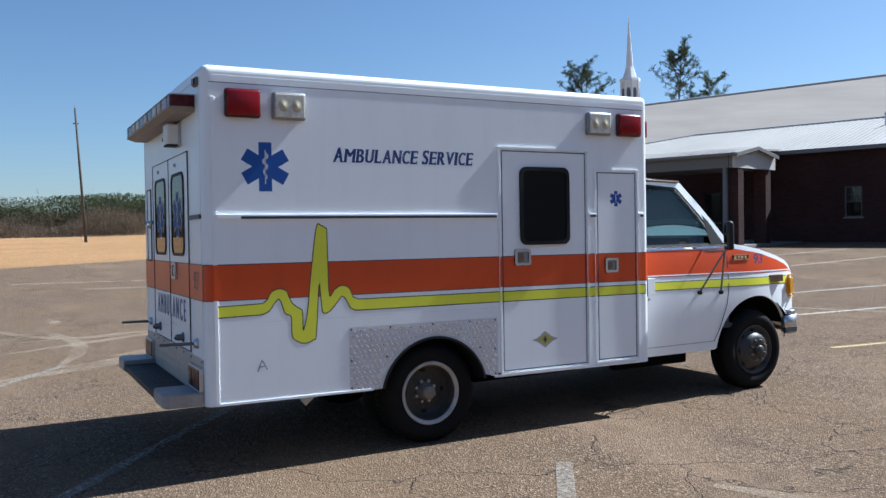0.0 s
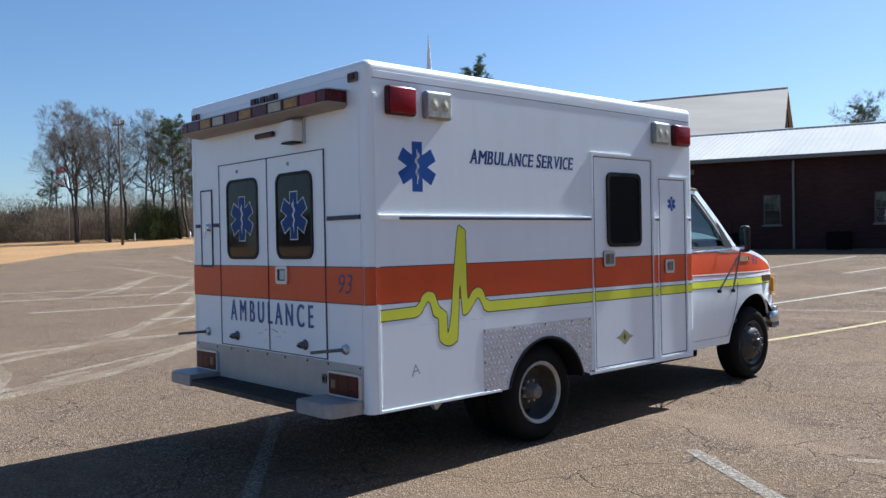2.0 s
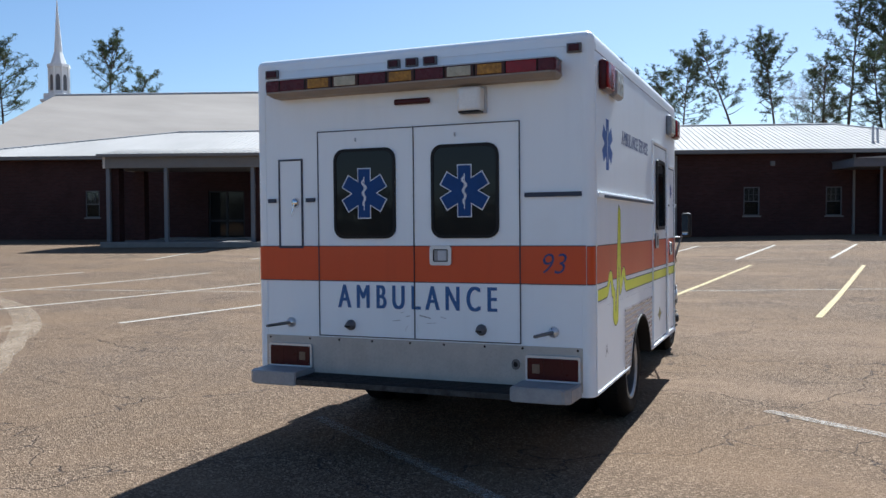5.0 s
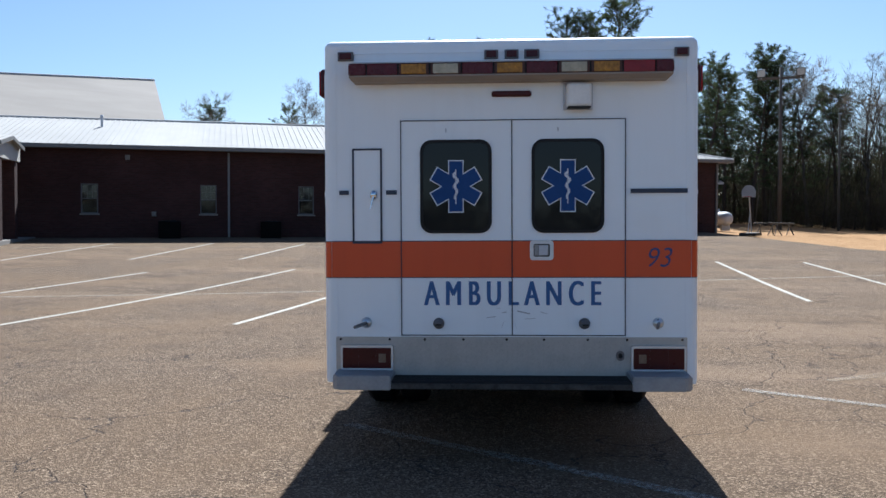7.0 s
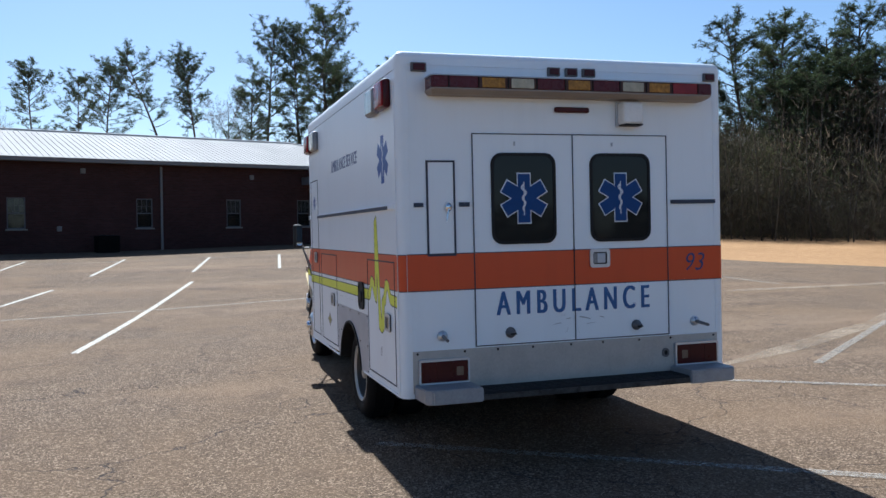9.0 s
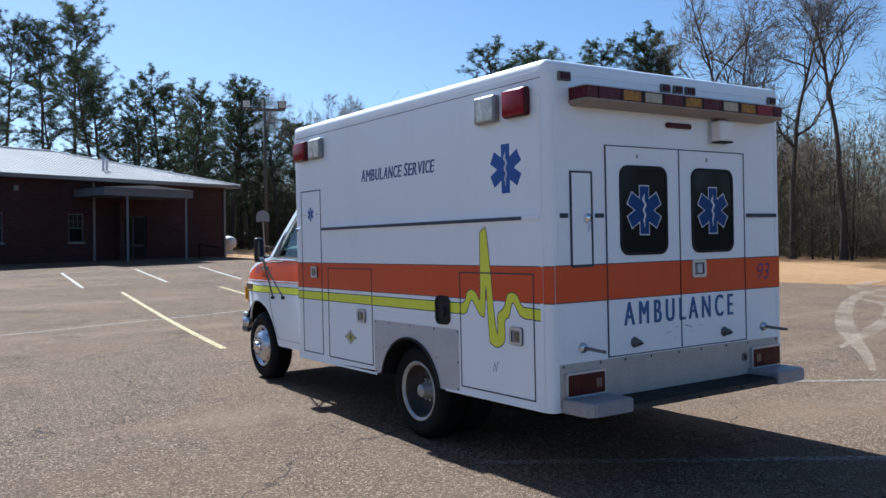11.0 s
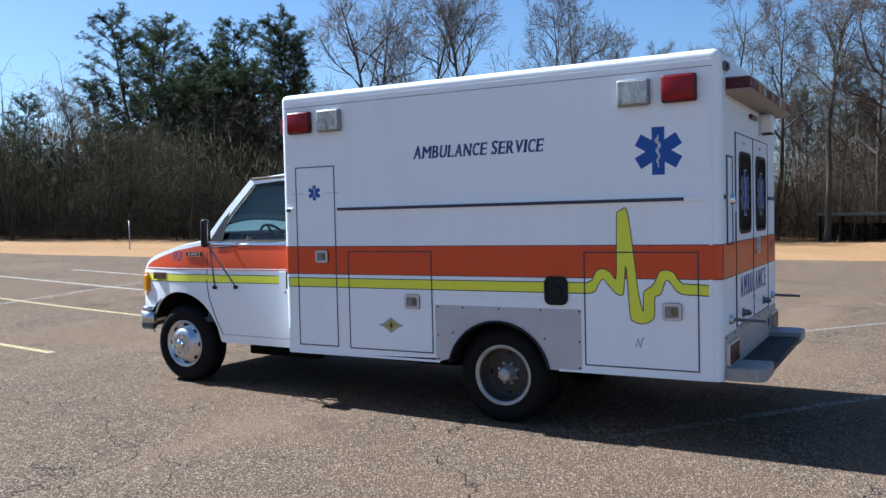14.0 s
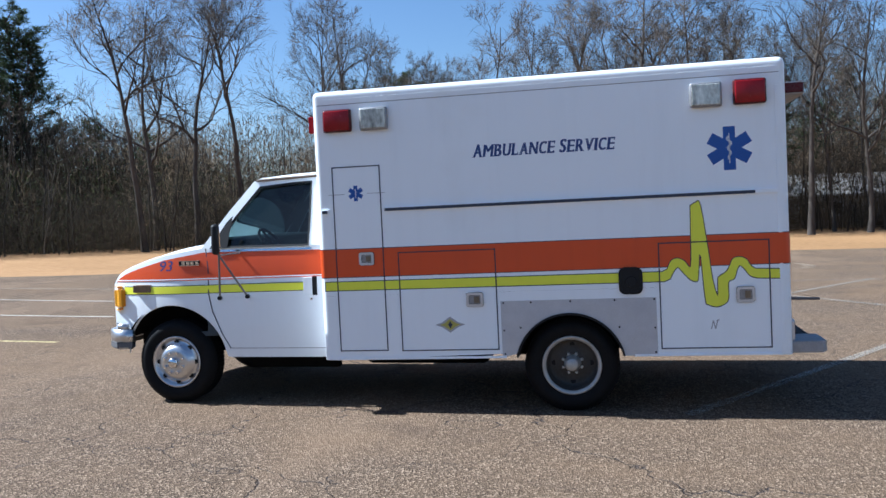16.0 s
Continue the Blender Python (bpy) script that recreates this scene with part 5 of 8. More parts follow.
def cab():
    body = empty("cab")
    body.parent = AMB
    body["label"] = "white van cab with orange and lime stripes"
    for s in (-1, 1):
        part("side_panel", cab_sheet(s, 3.69, 5.83, lambda x: (cab_bottom(x), belt_z(x)), 0.0, rows=12, cols=70), WHITE, body, "", None, True)
        # arch lip turned inwards
        bm = bmesh.new()
        a0 = [(AXLE_F + 0.515 * math.cos(radians(a)), TYRE_R + 0.515 * math.sin(radians(a))) for a in range(8, 172, 6)]
        rows = [[bm.verts.new((x, s * y(x, max(z, 0.45)), z)) for x, z in a0] for y in (lambda x, z: cab_y(x, z) + 0.001, lambda x, z: cab_y(x, z) - 0.022)]
        rows.insert(1, [bm.verts.new((AXLE_F + (x - AXLE_F) * 0.99, s * (cab_y(x, max(z, 0.45)) - 0.004), TYRE_R + (z - TYRE_R) * 0.99)) for x, z in a0])
        for a, b in zip(rows, rows[1:]):
            for i in range(len(a0) - 1):
                bm.faces.new((a[i], a[i + 1], b[i + 1], b[i]))
        part("arch_lip", bm, WHITE, body, "", None, True)
        bm = bmesh.new()
        box(bm, 4.62, 5.70, *sorted((s * 0.60, s * 0.62)), 0.43, 1.0)
        box(bm, 4.60, 4.64, *sorted((s * 0.60, s * 0.93)), 0.46, 0.62)
        ra = [[bm.verts.new((AXLE_F + 0.53 * math.cos(radians(a)), y, TYRE_R + 0.53 * math.sin(radians(a)))) for a in range(24, 157, 9)] for y in (s * 0.6, s * 0.955)]
        for i in range(len(ra[0]) - 1):
            bm.faces.new((ra[0][i], ra[0][i + 1], ra[1][i + 1], ra[1][i]))
        part("inner_arch", bm, UNDER, body)
        # stripes
        part("orange_band", cab_sheet(s, 3.70, 5.80, lambda x: (1.118 - 0.012 * (x - 3.7), min(belt_z(x) - 0.04, 1.345)), 0.003, cols=50, rows=5), ORANGE, body, "orange painted band", None, True)
        part("orange_trim", cab_sheet(s, 3.70, 5.80, lambda x: (1.126 - 0.012 * (x - 3.7), 1.136 - 0.012 * (x - 3.7)), 0.0045, cols=30, rows=2), WHITE, body, "", None, True)
        part("lime_stripe", cab_sheet(s, 3.93, 5.70, lambda x: (1.005 - 0.012 * (x - 3.7), 1.070 - 0.012 * (x - 3.7)), 0.003, cols=40, rows=2), LIME, body, "lime yellow stripe", None, True)
        for dz in (1.0, 1.071):
            part("pinstripe", cab_sheet(s, 3.93, 5.70, lambda x: (dz - 0.012 * (x - 3.7), dz + 0.006 - 0.012 * (x - 3.7)), 0.0035, cols=40), INK, body)
        # door seam
        sm = [(4.845, 1.38), (4.815, 1.2), (4.81, 0.98), (4.78, 0.83), (4.70, 0.63), (4.63, 0.50)]
        bm = bmesh.new()
        for (xa, za), (xb, zb) in zip(sm, sm[1:]):
            q = [(xa - 0.005, za), (xb - 0.005, zb), (xb + 0.005, zb), (xa + 0.005, za)]
            bm.faces.new([bm.verts.new((x, s * (cab_y(x, z) + 0.0045), z)) for x, z in q])
        d = part("door_seam", bm, SEAL, body)
        part("sill_seam", cab_sheet(s, 3.72, 4.64, lambda x: (0.497, 0.503), 0.003, cols=20), GREYINK, body)
        part("character_line", cab_sheet(s, 3.72, 4.68, lambda x: (0.70, 0.712), 0.004, cols=20), WHITE, body)
        # door handle
        y = s * (cab_y(3.87, 1.04))
        hb = bmesh.new()
        box(hb, 3.825, 3.925, *sorted((y, y + s * 0.012)), 0.965, 1.112, bevel=0.005)
        h = part("door_handle", hb, WHITE, body, "white pull handle")
        part("handle_gap", boxed(3.803, 3.846, *sorted((y + s * 0.004, y + s * 0.0145)), 0.958, 1.118, bevel=0.004), BLACK, h)
        part("lock", tube(bmesh.new(), (3.86, y, 0.925), (3.86, y + s * 0.006, 0.925), 0.011, n=10), CHROME, body)
        # marker lamp, indicator, badge, number
        y = s * cab_y(5.48, 1.035)
        part("marker_lamp", boxed(5.385, 5.565, *sorted((y - s * 0.02, y + s * 0.028)), 1.0, 1.07, bevel=0.008), REVERSE, body, "small dull side marker lamp")
        hl = prismed([(5.68, s * 0.935), (5.775, s * 0.92), (5.835, s * 0.85), (5.855, s * 0.72), (5.74, s * 0.72)], "z", 0.838, 1.055)
        bmesh.ops.bevel(hl, geom=hl.edges[:], offset=0.034, segments=3, affect="EDGES")
        part("indicator", hl, INDIC, body, "amber corner indicator")
        part("headlamp", boxed(5.80, 5.885, *sorted((s * 0.42, s * 0.71)), 0.85, 1.05, bevel=0.012), CLEARLENS, body, "rectangular headlamp")
        y = s * (cab_y(5.0, 1.25) + 0.006)
        bg = part("badge", boxed(4.895, 5.095, *sorted((y - s * 0.01, y + s * 0.004)), 1.232, 1.278, bevel=0.003), BLACK, body, "dark model badge with chrome bars")
        for x0, x1, z0, z1 in ((4.895, 5.095, 1.232, 1.238), (4.895, 5.095, 1.272, 1.278), (4.905, 4.935, 1.243, 1.267), (4.950, 4.980, 1.243, 1.267), (4.992, 5.022, 1.243, 1.267), (5.036, 5.066, 1.243, 1.267)):
            part("badge_bar", boxed(x0, x1, *sorted((y + s * 0.003, y + s * 0.007)), z0, z1), CHROME, bg)
        bm = lettering("93", 0.12, 0.13, shear=0.2)
        thicken(bm, 0.0012)
        for v in bm.verts:
            x = (5.17 if s < 0 else 5.29) + (v.co.x if s < 0 else -v.co.x)
            z = 1.19 + v.co.y * 1.05
            v.co = Vector((x, s * (cab_y(x, z) + 0.0036 + v.co.z * 0.12), z))
        part("lettering", bm, NAVY, body, "navy blue unit number")
        # side glass frame
        bm = bmesh.new()
        v = [[bm.verts.new((x, s * (pillar_y(z) - dep), z)) for x, z in loop] for dep in (0.0, 0.05) for loop in (GLASS_OUT, GLASS_IN)]
        for i in range(8):
            j = (i + 1) % 8
            for a, b in ((v[0], v[1]), (v[1], v[3]), (v[3], v[2])):
                bm.faces.new((a[i], a[j], b[j], b[i]))
        bmesh.ops.recalc_face_normals(bm, faces=bm.faces[:])
        fr = part("door_frame", bm, WHITE, body)
        bm = bmesh.new()
        bm.faces.new([bm.verts.new((x, s * (pillar_y(z) - 0.028), z)) for x, z in GLASS_IN])
        if s > 0:
            bmesh.ops.reverse_faces(bm, faces=bm.faces[:])
        pane = part("side_window", bm, CABGLASS, body, "teal tinted door glass")
        pane.visible_shadow = False
        bm = bmesh.new()
        a, b = grown(GLASS_IN, 0.006), grown(GLASS_IN, -0.012)
        va = [bm.verts.new((x, s * (pillar_y(z) + 0.004), z)) for x, z in a]
        vb = [bm.verts.new((x, s * (pillar_y(z) + 0.002), z)) for x, z in b]
        for i in range(8):
            bm.faces.new((va[i], va[(i + 1) % 8], vb[(i + 1) % 8], vb[i]))
        part("window_seal", bm, BLACK, body, "black window seal")
        bm = bmesh.new()
        bm.faces.new([bm.verts.new((x, s * (pillar_y(z) + 0.008), z)) for x, z in ((4.635, 1.378), (4.80, 1.378), (4.66, 1.60), (4.60, 1.66))])
        part("mirror_sail", bm, BLACK, body, "black corner panel")
        part("belt_moulding", cab_sheet(s, 3.86, 4.76, lambda x: (1.350, 1.364), 0.005, cols=10), CHROME, body)
    # hood and cowl
    bm = bmesh.new()
    cols, rows = 24, 16
    g = []
    for i in range(cols + 1):
        x = 4.86 + (5.83 - 4.86) * i / cols
        col = []
        for j in range(rows + 1):
            u = -1 + 2 * j / rows
            w = cab_y(x, belt_z(x))
            bulge = 0.06 * (1 - abs(u) ** 2.6)
            col.append(bm.verts.new((x + 0.06 * (1 - u * u) * i / cols, u * w, belt_z(x) + bulge)))
        g.append(col)
    for i in range(cols):
        for j in range(rows):
            bm.faces.new((g[i][j], g[i + 1][j], g[i + 1][j + 1], g[i][j + 1]))
    bmesh.ops.recalc_face_normals(bm, faces=bm.faces[:])
    part("hood", bm, WHITE, body, "white hood", None, True)
    # front face and grille
    bm = bmesh.new()
    g = []
    for j in range(rows + 1):
        u = -1 + 2 * j / rows
        x, w = 5.83 + 0.06 * (1 - u * u), cab_y(5.83, 1.06)
        top = 1.07 + 0.06 * (1 - abs(u) ** 2.6)
        g.append([bm.verts.new((x - 0.0, u * w, top)), bm.verts.new((x + 0.012, u * w, 0.98)), bm.verts.new((x - 0.02, u * w, 0.62))])
    for a, b in zip(g, g[1:]):
        for k in range(2):
            bm.faces.new((a[k], b[k], b[k + 1], a[k + 1]))
    part("front_panel", bm, WHITE, body, "", None, True)
    gr = part("grille", boxed(5.86, 5.905, -0.40, 0.40, 0.83, 1.07, bevel=0.01), CHROME, body, "chrome front grille")
    for i in range(4):
        part("grille_slot", boxed(5.9, 5.909, -0.37, 0.37, 0.855 + i * 0.052, 0.885 + i * 0.052), BLACK, gr)
    bm = bmesh.new()
    pts = [(5.61, 0.955), (5.76, 0.955), (5.88, 0.86), (5.95, 0.6), (5.97, 0.0), (5.95, -0.6), (5.88, -0.86), (5.76, -0.955), (5.61, -0.955), (5.61, -0.90), (5.72, -0.90), (5.85, -0.6), (5.87, 0), (5.85, 0.6), (5.72, 0.90), (5.61, 0.90)]
    prism(bm, pts, "z", 0.485, 0.712)
    bmesh.ops.bevel(bm, geom=[e for e in bm.edges if abs(e.verts[0].co.z - e.verts[1].co.z) < 1e-4 and len(e.link_faces) == 2 and e.calc_face_angle() > 1], offset=0.05, segments=4, affect="EDGES")
    bp = part("front_bumper", bm, DULLCHROME, body, "chrome front bumper with grey lower edge", None, True)
    pad = [(x + (0.003 if x > 5.7 else 0.0), y * 1.002) for x, y in pts]
    bm = prism(bmesh.new(), pad, "z", 0.487, 0.562)
    bmesh.ops.bevel(bm, geom=[e for e in bm.edges if abs(e.verts[0].co.z - e.verts[1].co.z) < 1e-4 and len(e.link_faces) == 2 and e.calc_face_angle() > 1], offset=0.014, segments=2, affect="EDGES")
    part("bumper_pad", bm, varied("grey_bumper_pad", (0.11, 0.11, 0.115), 0.6), bp)
    # roof
    bm = bmesh.new()
    g = []
    for i in range(13):
        x = 3.69 + 0.73 * i / 12
        edge = 1.995 - 0.04 * (i / 12) ** 2
        g.append([bm.verts.new((x + (0.09 * (1 - u * u) * i / 12), u * pillar_y(edge), edge + 0.055 * (1 - abs(u) ** 3))) for u in [-1 + k / 8 for k in range(17)]])
    for a, b in zip(g, g[1:]):
        for k in range(16):
            bm.faces.new((a[k], b[k], b[k + 1], a[k + 1]))
    bmesh.ops.recalc_face_normals(bm, faces=bm.faces[:])
    part("cab_roof", bm, WHITE, body, "", None, True)
    for s in (-1, 1):
        part("roof_gutter", tube(bmesh.new(), (3.70, s * (pillar_y(1.99) + 0.010), 1.992), (4.40, s * (pillar_y(1.96) + 0.010), 1.962), 0.012, n=8), RUSTY, body)
    # windscreen
    bm = bmesh.new()
    g = []
    for i in range(9):
        k = i / 8
        row = []
        for j in range(17):
            u = -1 + j / 8
            top = Vector((4.42 + 0.09 * (1 - u * u), u * 0.80, 1.955 + 0.055 * (1 - abs(u) ** 3)))
            low = Vector((4.87 + 0.11 * (1 - u * u), u * 0.955, 1.39 + 0.06 * (1 - u * u)))
            row.append(bm.verts.new(top.lerp(low, k)))
        g.append(row)
    for a, b in zip(g, g[1:]):
        for k in range(16):
            bm.faces.new((a[k], b[k], b[k + 1], a[k + 1]))
    ws = part("windscreen", bm, CABGLASS, body, "teal tinted windscreen", None, True)
    ws.visible_shadow = False
    # unseen plain box in the engine bay, added to stop light coming through
    part("engine_block", boxed(4.88, 5.70, -0.58, 0.58, 0.50, 1.12), UNDER, body)
    # inside
    for s in (-1, 1):
        part("door_trim", cab_sheet(-s, 3.72, 4.86, lambda x: (0.62, 1.372), -0.045, cols=12), INTERIOR, body, "dark door trim")
        bm = bmesh.new()
        v = [[bm.verts.new((x, s * (pillar_y(z) - 0.054), z)) for x, z in loop] for loop in (GLASS_OUT, GLASS_IN)]
        for i in range(8):
            bm.faces.new((v[0][i], v[0][(i + 1) % 8], v[1][(i + 1) % 8], v[1][i]))
        part("pillar_trim", bm, INTERIOR, body)
    part("headliner", boxed(3.72, 4.36, -0.76, 0.76, 1.945, 1.955), INTERIOR, body)
    part("cab_floor", boxed(3.72, 4.95, -0.93, 0.93, 0.6, 0.64), INTERIOR, body)
    part("bulkhead", boxed(3.695, 3.71, -0.9, 0.9, 0.6, 1.95), INTERIOR, body)
    part("dashboard", boxed(4.48, 4.86, -0.90, 0.90, 1.0, 1.468, bevel=0.06), INTERIOR, body, "dark dashboard")
    for y in (-0.45, 0.45):
        st = part("seat", boxed(3.85, 4.35, y - 0.24, y + 0.24, 0.85, 1.02, bevel=0.05), INTERIOR, body, "dark vinyl seat")
        part("seat_back", prismed([(3.80, 1.0), (3.98, 1.0), (3.86, 1.62), (3.74, 1.62)], "y", y - 0.23, y + 0.23), INTERIOR, st)
        part("seat_base", boxed(3.9, 4.3, y - 0.2, y + 0.2, 0.64, 0.85), INTERIOR, st)
    bm = bmesh.new()
    for i in range(24):
        a, b = 2 * math.pi * i / 24, 2 * math.pi * (i + 1) / 24
        def pt(t):
            v = Vector((0, 0.19 * math.cos(t), 0.19 * math.sin(t)))
            return Matrix.Rotation(radians(35), 3, "Y") @ v + Vector((4.42, 0.45, 1.37))
        tube(bm, pt(a), pt(b), 0.014, n=6, caps=False)
    sw = part("steering_wheel", bm, BLACK, body, "black steering wheel")
    part("steering_column", tube(bmesh.new(), (4.42, 0.45, 1.37), (4.62, 0.45, 1.22), 0.03, n=8), BLACK, sw)
    for i in range(3):
        a = radians(90 + 120 * i)
        v = Matrix.Rotation(radians(35), 3, "Y") @ Vector((0, 0.19 * math.cos(a), 0.19 * math.sin(a)))
        part("spoke", tube(bmesh.new(), (4.42, 0.45, 1.37), tuple(v + Vector((4.42, 0.45, 1.37))), 0.012, n=6), BLACK, sw)
    part("rear_view_mirror", boxed(4.40, 4.43, -0.10, 0.13, 1.80, 1.87, bevel=0.01), BLACK, body)
    # door mirrors
    for s in (-1, 1):
        mr = empty("door_mirror")
        mr.parent = AMB
        mr["label"] = "tall black door mirror on tubular arms"
        c = Vector((4.622, s * 1.185, 1.463))
        bm = boxed(-0.022, 0.045, -0.055 + 0.012 * s, 0.055 + 0.012 * s, -0.130, 0.130, bevel=0.03, seg=4)
        rot = pose(c.x, c.y, c.z, 0, 0, 25 * s)
        hd = part("mirror_head", bm, BLACK, mr, "black mirror housing", rot, True)
        part("mirror_glass", prismed([(a, b) for a, b in rounded(-0.036 + 0.012 * s, 0.036 + 0.012 * s, -0.108, 0.108, 0.025)], "x", -0.025, -0.0215), MIRROR, hd)
        base = Vector((4.63, s * 1.145, 1.325))
        for x, z in ((4.70, 0.945), (4.44, 0.955)):
            q = Vector((x, s * (cab_y(x, z) + 0.01), z))
            part("mirror_arm", tube(bmesh.new(), base, q, 0.009, n=8), ARMS, mr)
            part("arm_foot", tube(bmesh.new(), q - Vector((0, s * 0.01, 0)), q + Vector((0, s * 0.018, 0)), 0.018, n=10), BLACK, mr)
        part("mirror_arm", tube(bmesh.new(), base, (4.52, s * (cab_y(4.5, 1.33)), 1.335), 0.008, n=8), ARMS, mr)
        part("mirror_post", tube(bmesh.new(), base, (4.635, s * 1.15, 1.36), 0.012, n=8), ARMS, mr)
    an = part("antenna", tube(bmesh.new(), (4.98, -0.86, 1.36), (4.98, -0.87, 2.22), 0.004, 0.002, 6), UNDER, AMB, "thin whip antenna")
    part("antenna_base", tube(bmesh.new(), (4.98, -0.86, 1.33), (4.98, -0.86, 1.375), 0.02, 0.012, 10), BLACK, an)
    # front corner lamps of the box
    for s in (-1, 1):
        fl = bpart("front_lamp", boxed(LONG, LONG + 0.06, *sorted((s * 0.93, s * 1.13)), 2.36, 2.50, bevel=0.01), REDLENS, "red front warning lamp")


build_box()
right_side()
left_side()
rear_wall()
bumper()
underbody()
cab()
for sgn in (-1, 1):
    wheel("rear_wheel", AXLE_R, sgn, 1, 1.125)
    wheel("front_wheel", AXLE_F, sgn, 0, 0.955)


# ---- the church ----
CH = Matrix.Translation((37, 0, 0)) @ Matrix.Rotation(math.atan2(-0.955, 0.296), 4, "Z") @ Matrix.Rotation(0.011, 4, "Y")
BASE, EAVE, RIDGE = 0.45, 4.5, 6.3
S0, S1, DEPTH = -39.8, 12.35, 12.6


def brick_material():
    k = Mat("dark_red_brick", (0.12, 0.035, 0.03), 0.85, 0, 0.2)
    tc = k.node("ShaderNodeTexCoord")
    sx = k.node("ShaderNodeSeparateXYZ")
    k.link(tc.outputs["Object"], sx.inputs[0])
    cx = k.node("ShaderNodeCombineXYZ")
    k.link(k.math("ADD", sx.outputs[0], sx.outputs[1]), cx.inputs[0])
    k.link(sx.outputs[2], cx.inputs[1])
    br = k.node("ShaderNodeTexBrick")
    br.inputs["Scale"].default_value = 1.0
    br.inputs["Brick Width"].default_value = 0.21
    br.inputs["Row Height"].default_value = 0.075
    br.inputs["Mortar Size"].default_value = 0.005
    br.inputs["Color1"].default_value = (0.064, 0.026, 0.0235, 1)
    br.inputs["Color2"].default_value = (0.045, 0.0185, 0.0165, 1)
    br.inputs["Mortar"].default_value = (0.055, 0.044, 0.040, 1)
    k.link(cx.outputs[0], br.inputs["Vector"])
    st = k.ramp(k.noise(0.5, 5), [(0.35, (0.7, 0.7, 0.7)), (0.7, (1, 1, 1))])
    k.color(k.mix(1.0, br.outputs["Color"], st, "MULTIPLY"))
    k.bump(br.outputs["Fac"], 0.3, 0.006).b
    return k.m


def roof_metal(name, c):
    k = Mat(name, c, 0.8, 0.0, 0.06)
    big = k.ramp(k.noise(0.35, 5, 0.6, stretch=(1, 0.3, 1)), [(0.3, tuple(v * 0.82 for v in c)), (0.7, c)])
    k.color(big)
    k.bump(k.noise(3, 3), 0.1, 0.02)
    return k.m


BRICK = brick_material()
ROOFM = roof_metal("pale_metal_roof", (0.48, 0.46, 0.435))
ROOFT = roof_metal("tan_metal_roof", (0.37, 0.33, 0.29))
FASCIA = varied("grey_trim", (0.17, 0.16, 0.15), 0.6)
WHITEWOOD = varied("white_wood", (0.74, 0.74, 0.73), 0.6)
POSTS = varied("dull_grey_post", (0.15, 0.155, 0.165), 0.6)
CREAMBOARD = varied("cream_boards", (0.58, 0.54, 0.48), 0.7)
DIMFRAME = varied("dull_window_frame", (0.10, 0.10, 0.105), 0.6)
LOWSHADE = varied("dim_curtain", (0.13, 0.14, 0.16), 0.8)
SHADE = varied("window_blind", (0.62, 0.62, 0.60), 0.7)
DARKROOM = varied("dark_inside", (0.02, 0.022, 0.025), 0.6)
WINDOWGLASS = glass("house_window_glass", (0.55, 0.58, 0.6), 0.7)
CONCRETE = varied("grey_concrete", (0.22, 0.20, 0.18), 0.9, amount=0.2, bump=0.3)

WINDOWS = (-31.4, -18.6, -13.55, -9.15, -3.9, 0.29, 3.95)
DOORS = ((-25.5, -23.7, 2.35), (6.2, 7.6, 2.35))


def church_wall(name, x0, x1, holes, y0, y1, z0, z1):
    """A wall along local x with openings (x0, x1, z0, z1) cut right through."""
    bm = bmesh.new()
    xs = sorted({x0, x1, *[h[0] for h in holes], *[h[1] for h in holes]})
    for a, b in zip(xs, xs[1:]):
        hs = [h for h in holes if h[0] <= a + 1e-6 and h[1] >= b - 1e-6]
        if hs:
            if hs[0][2] > z0 + 1e-6:
                box(bm, a, b, y0, y1, z0, hs[0][2])
            box(bm, a, b, y0, y1, hs[0][3], z1)
        else:
            box(bm, a, b, y0, y1, z0, z1)
    bmesh.ops.remove_doubles(bm, verts=bm.verts[:], dist=1e-5)
    return bm


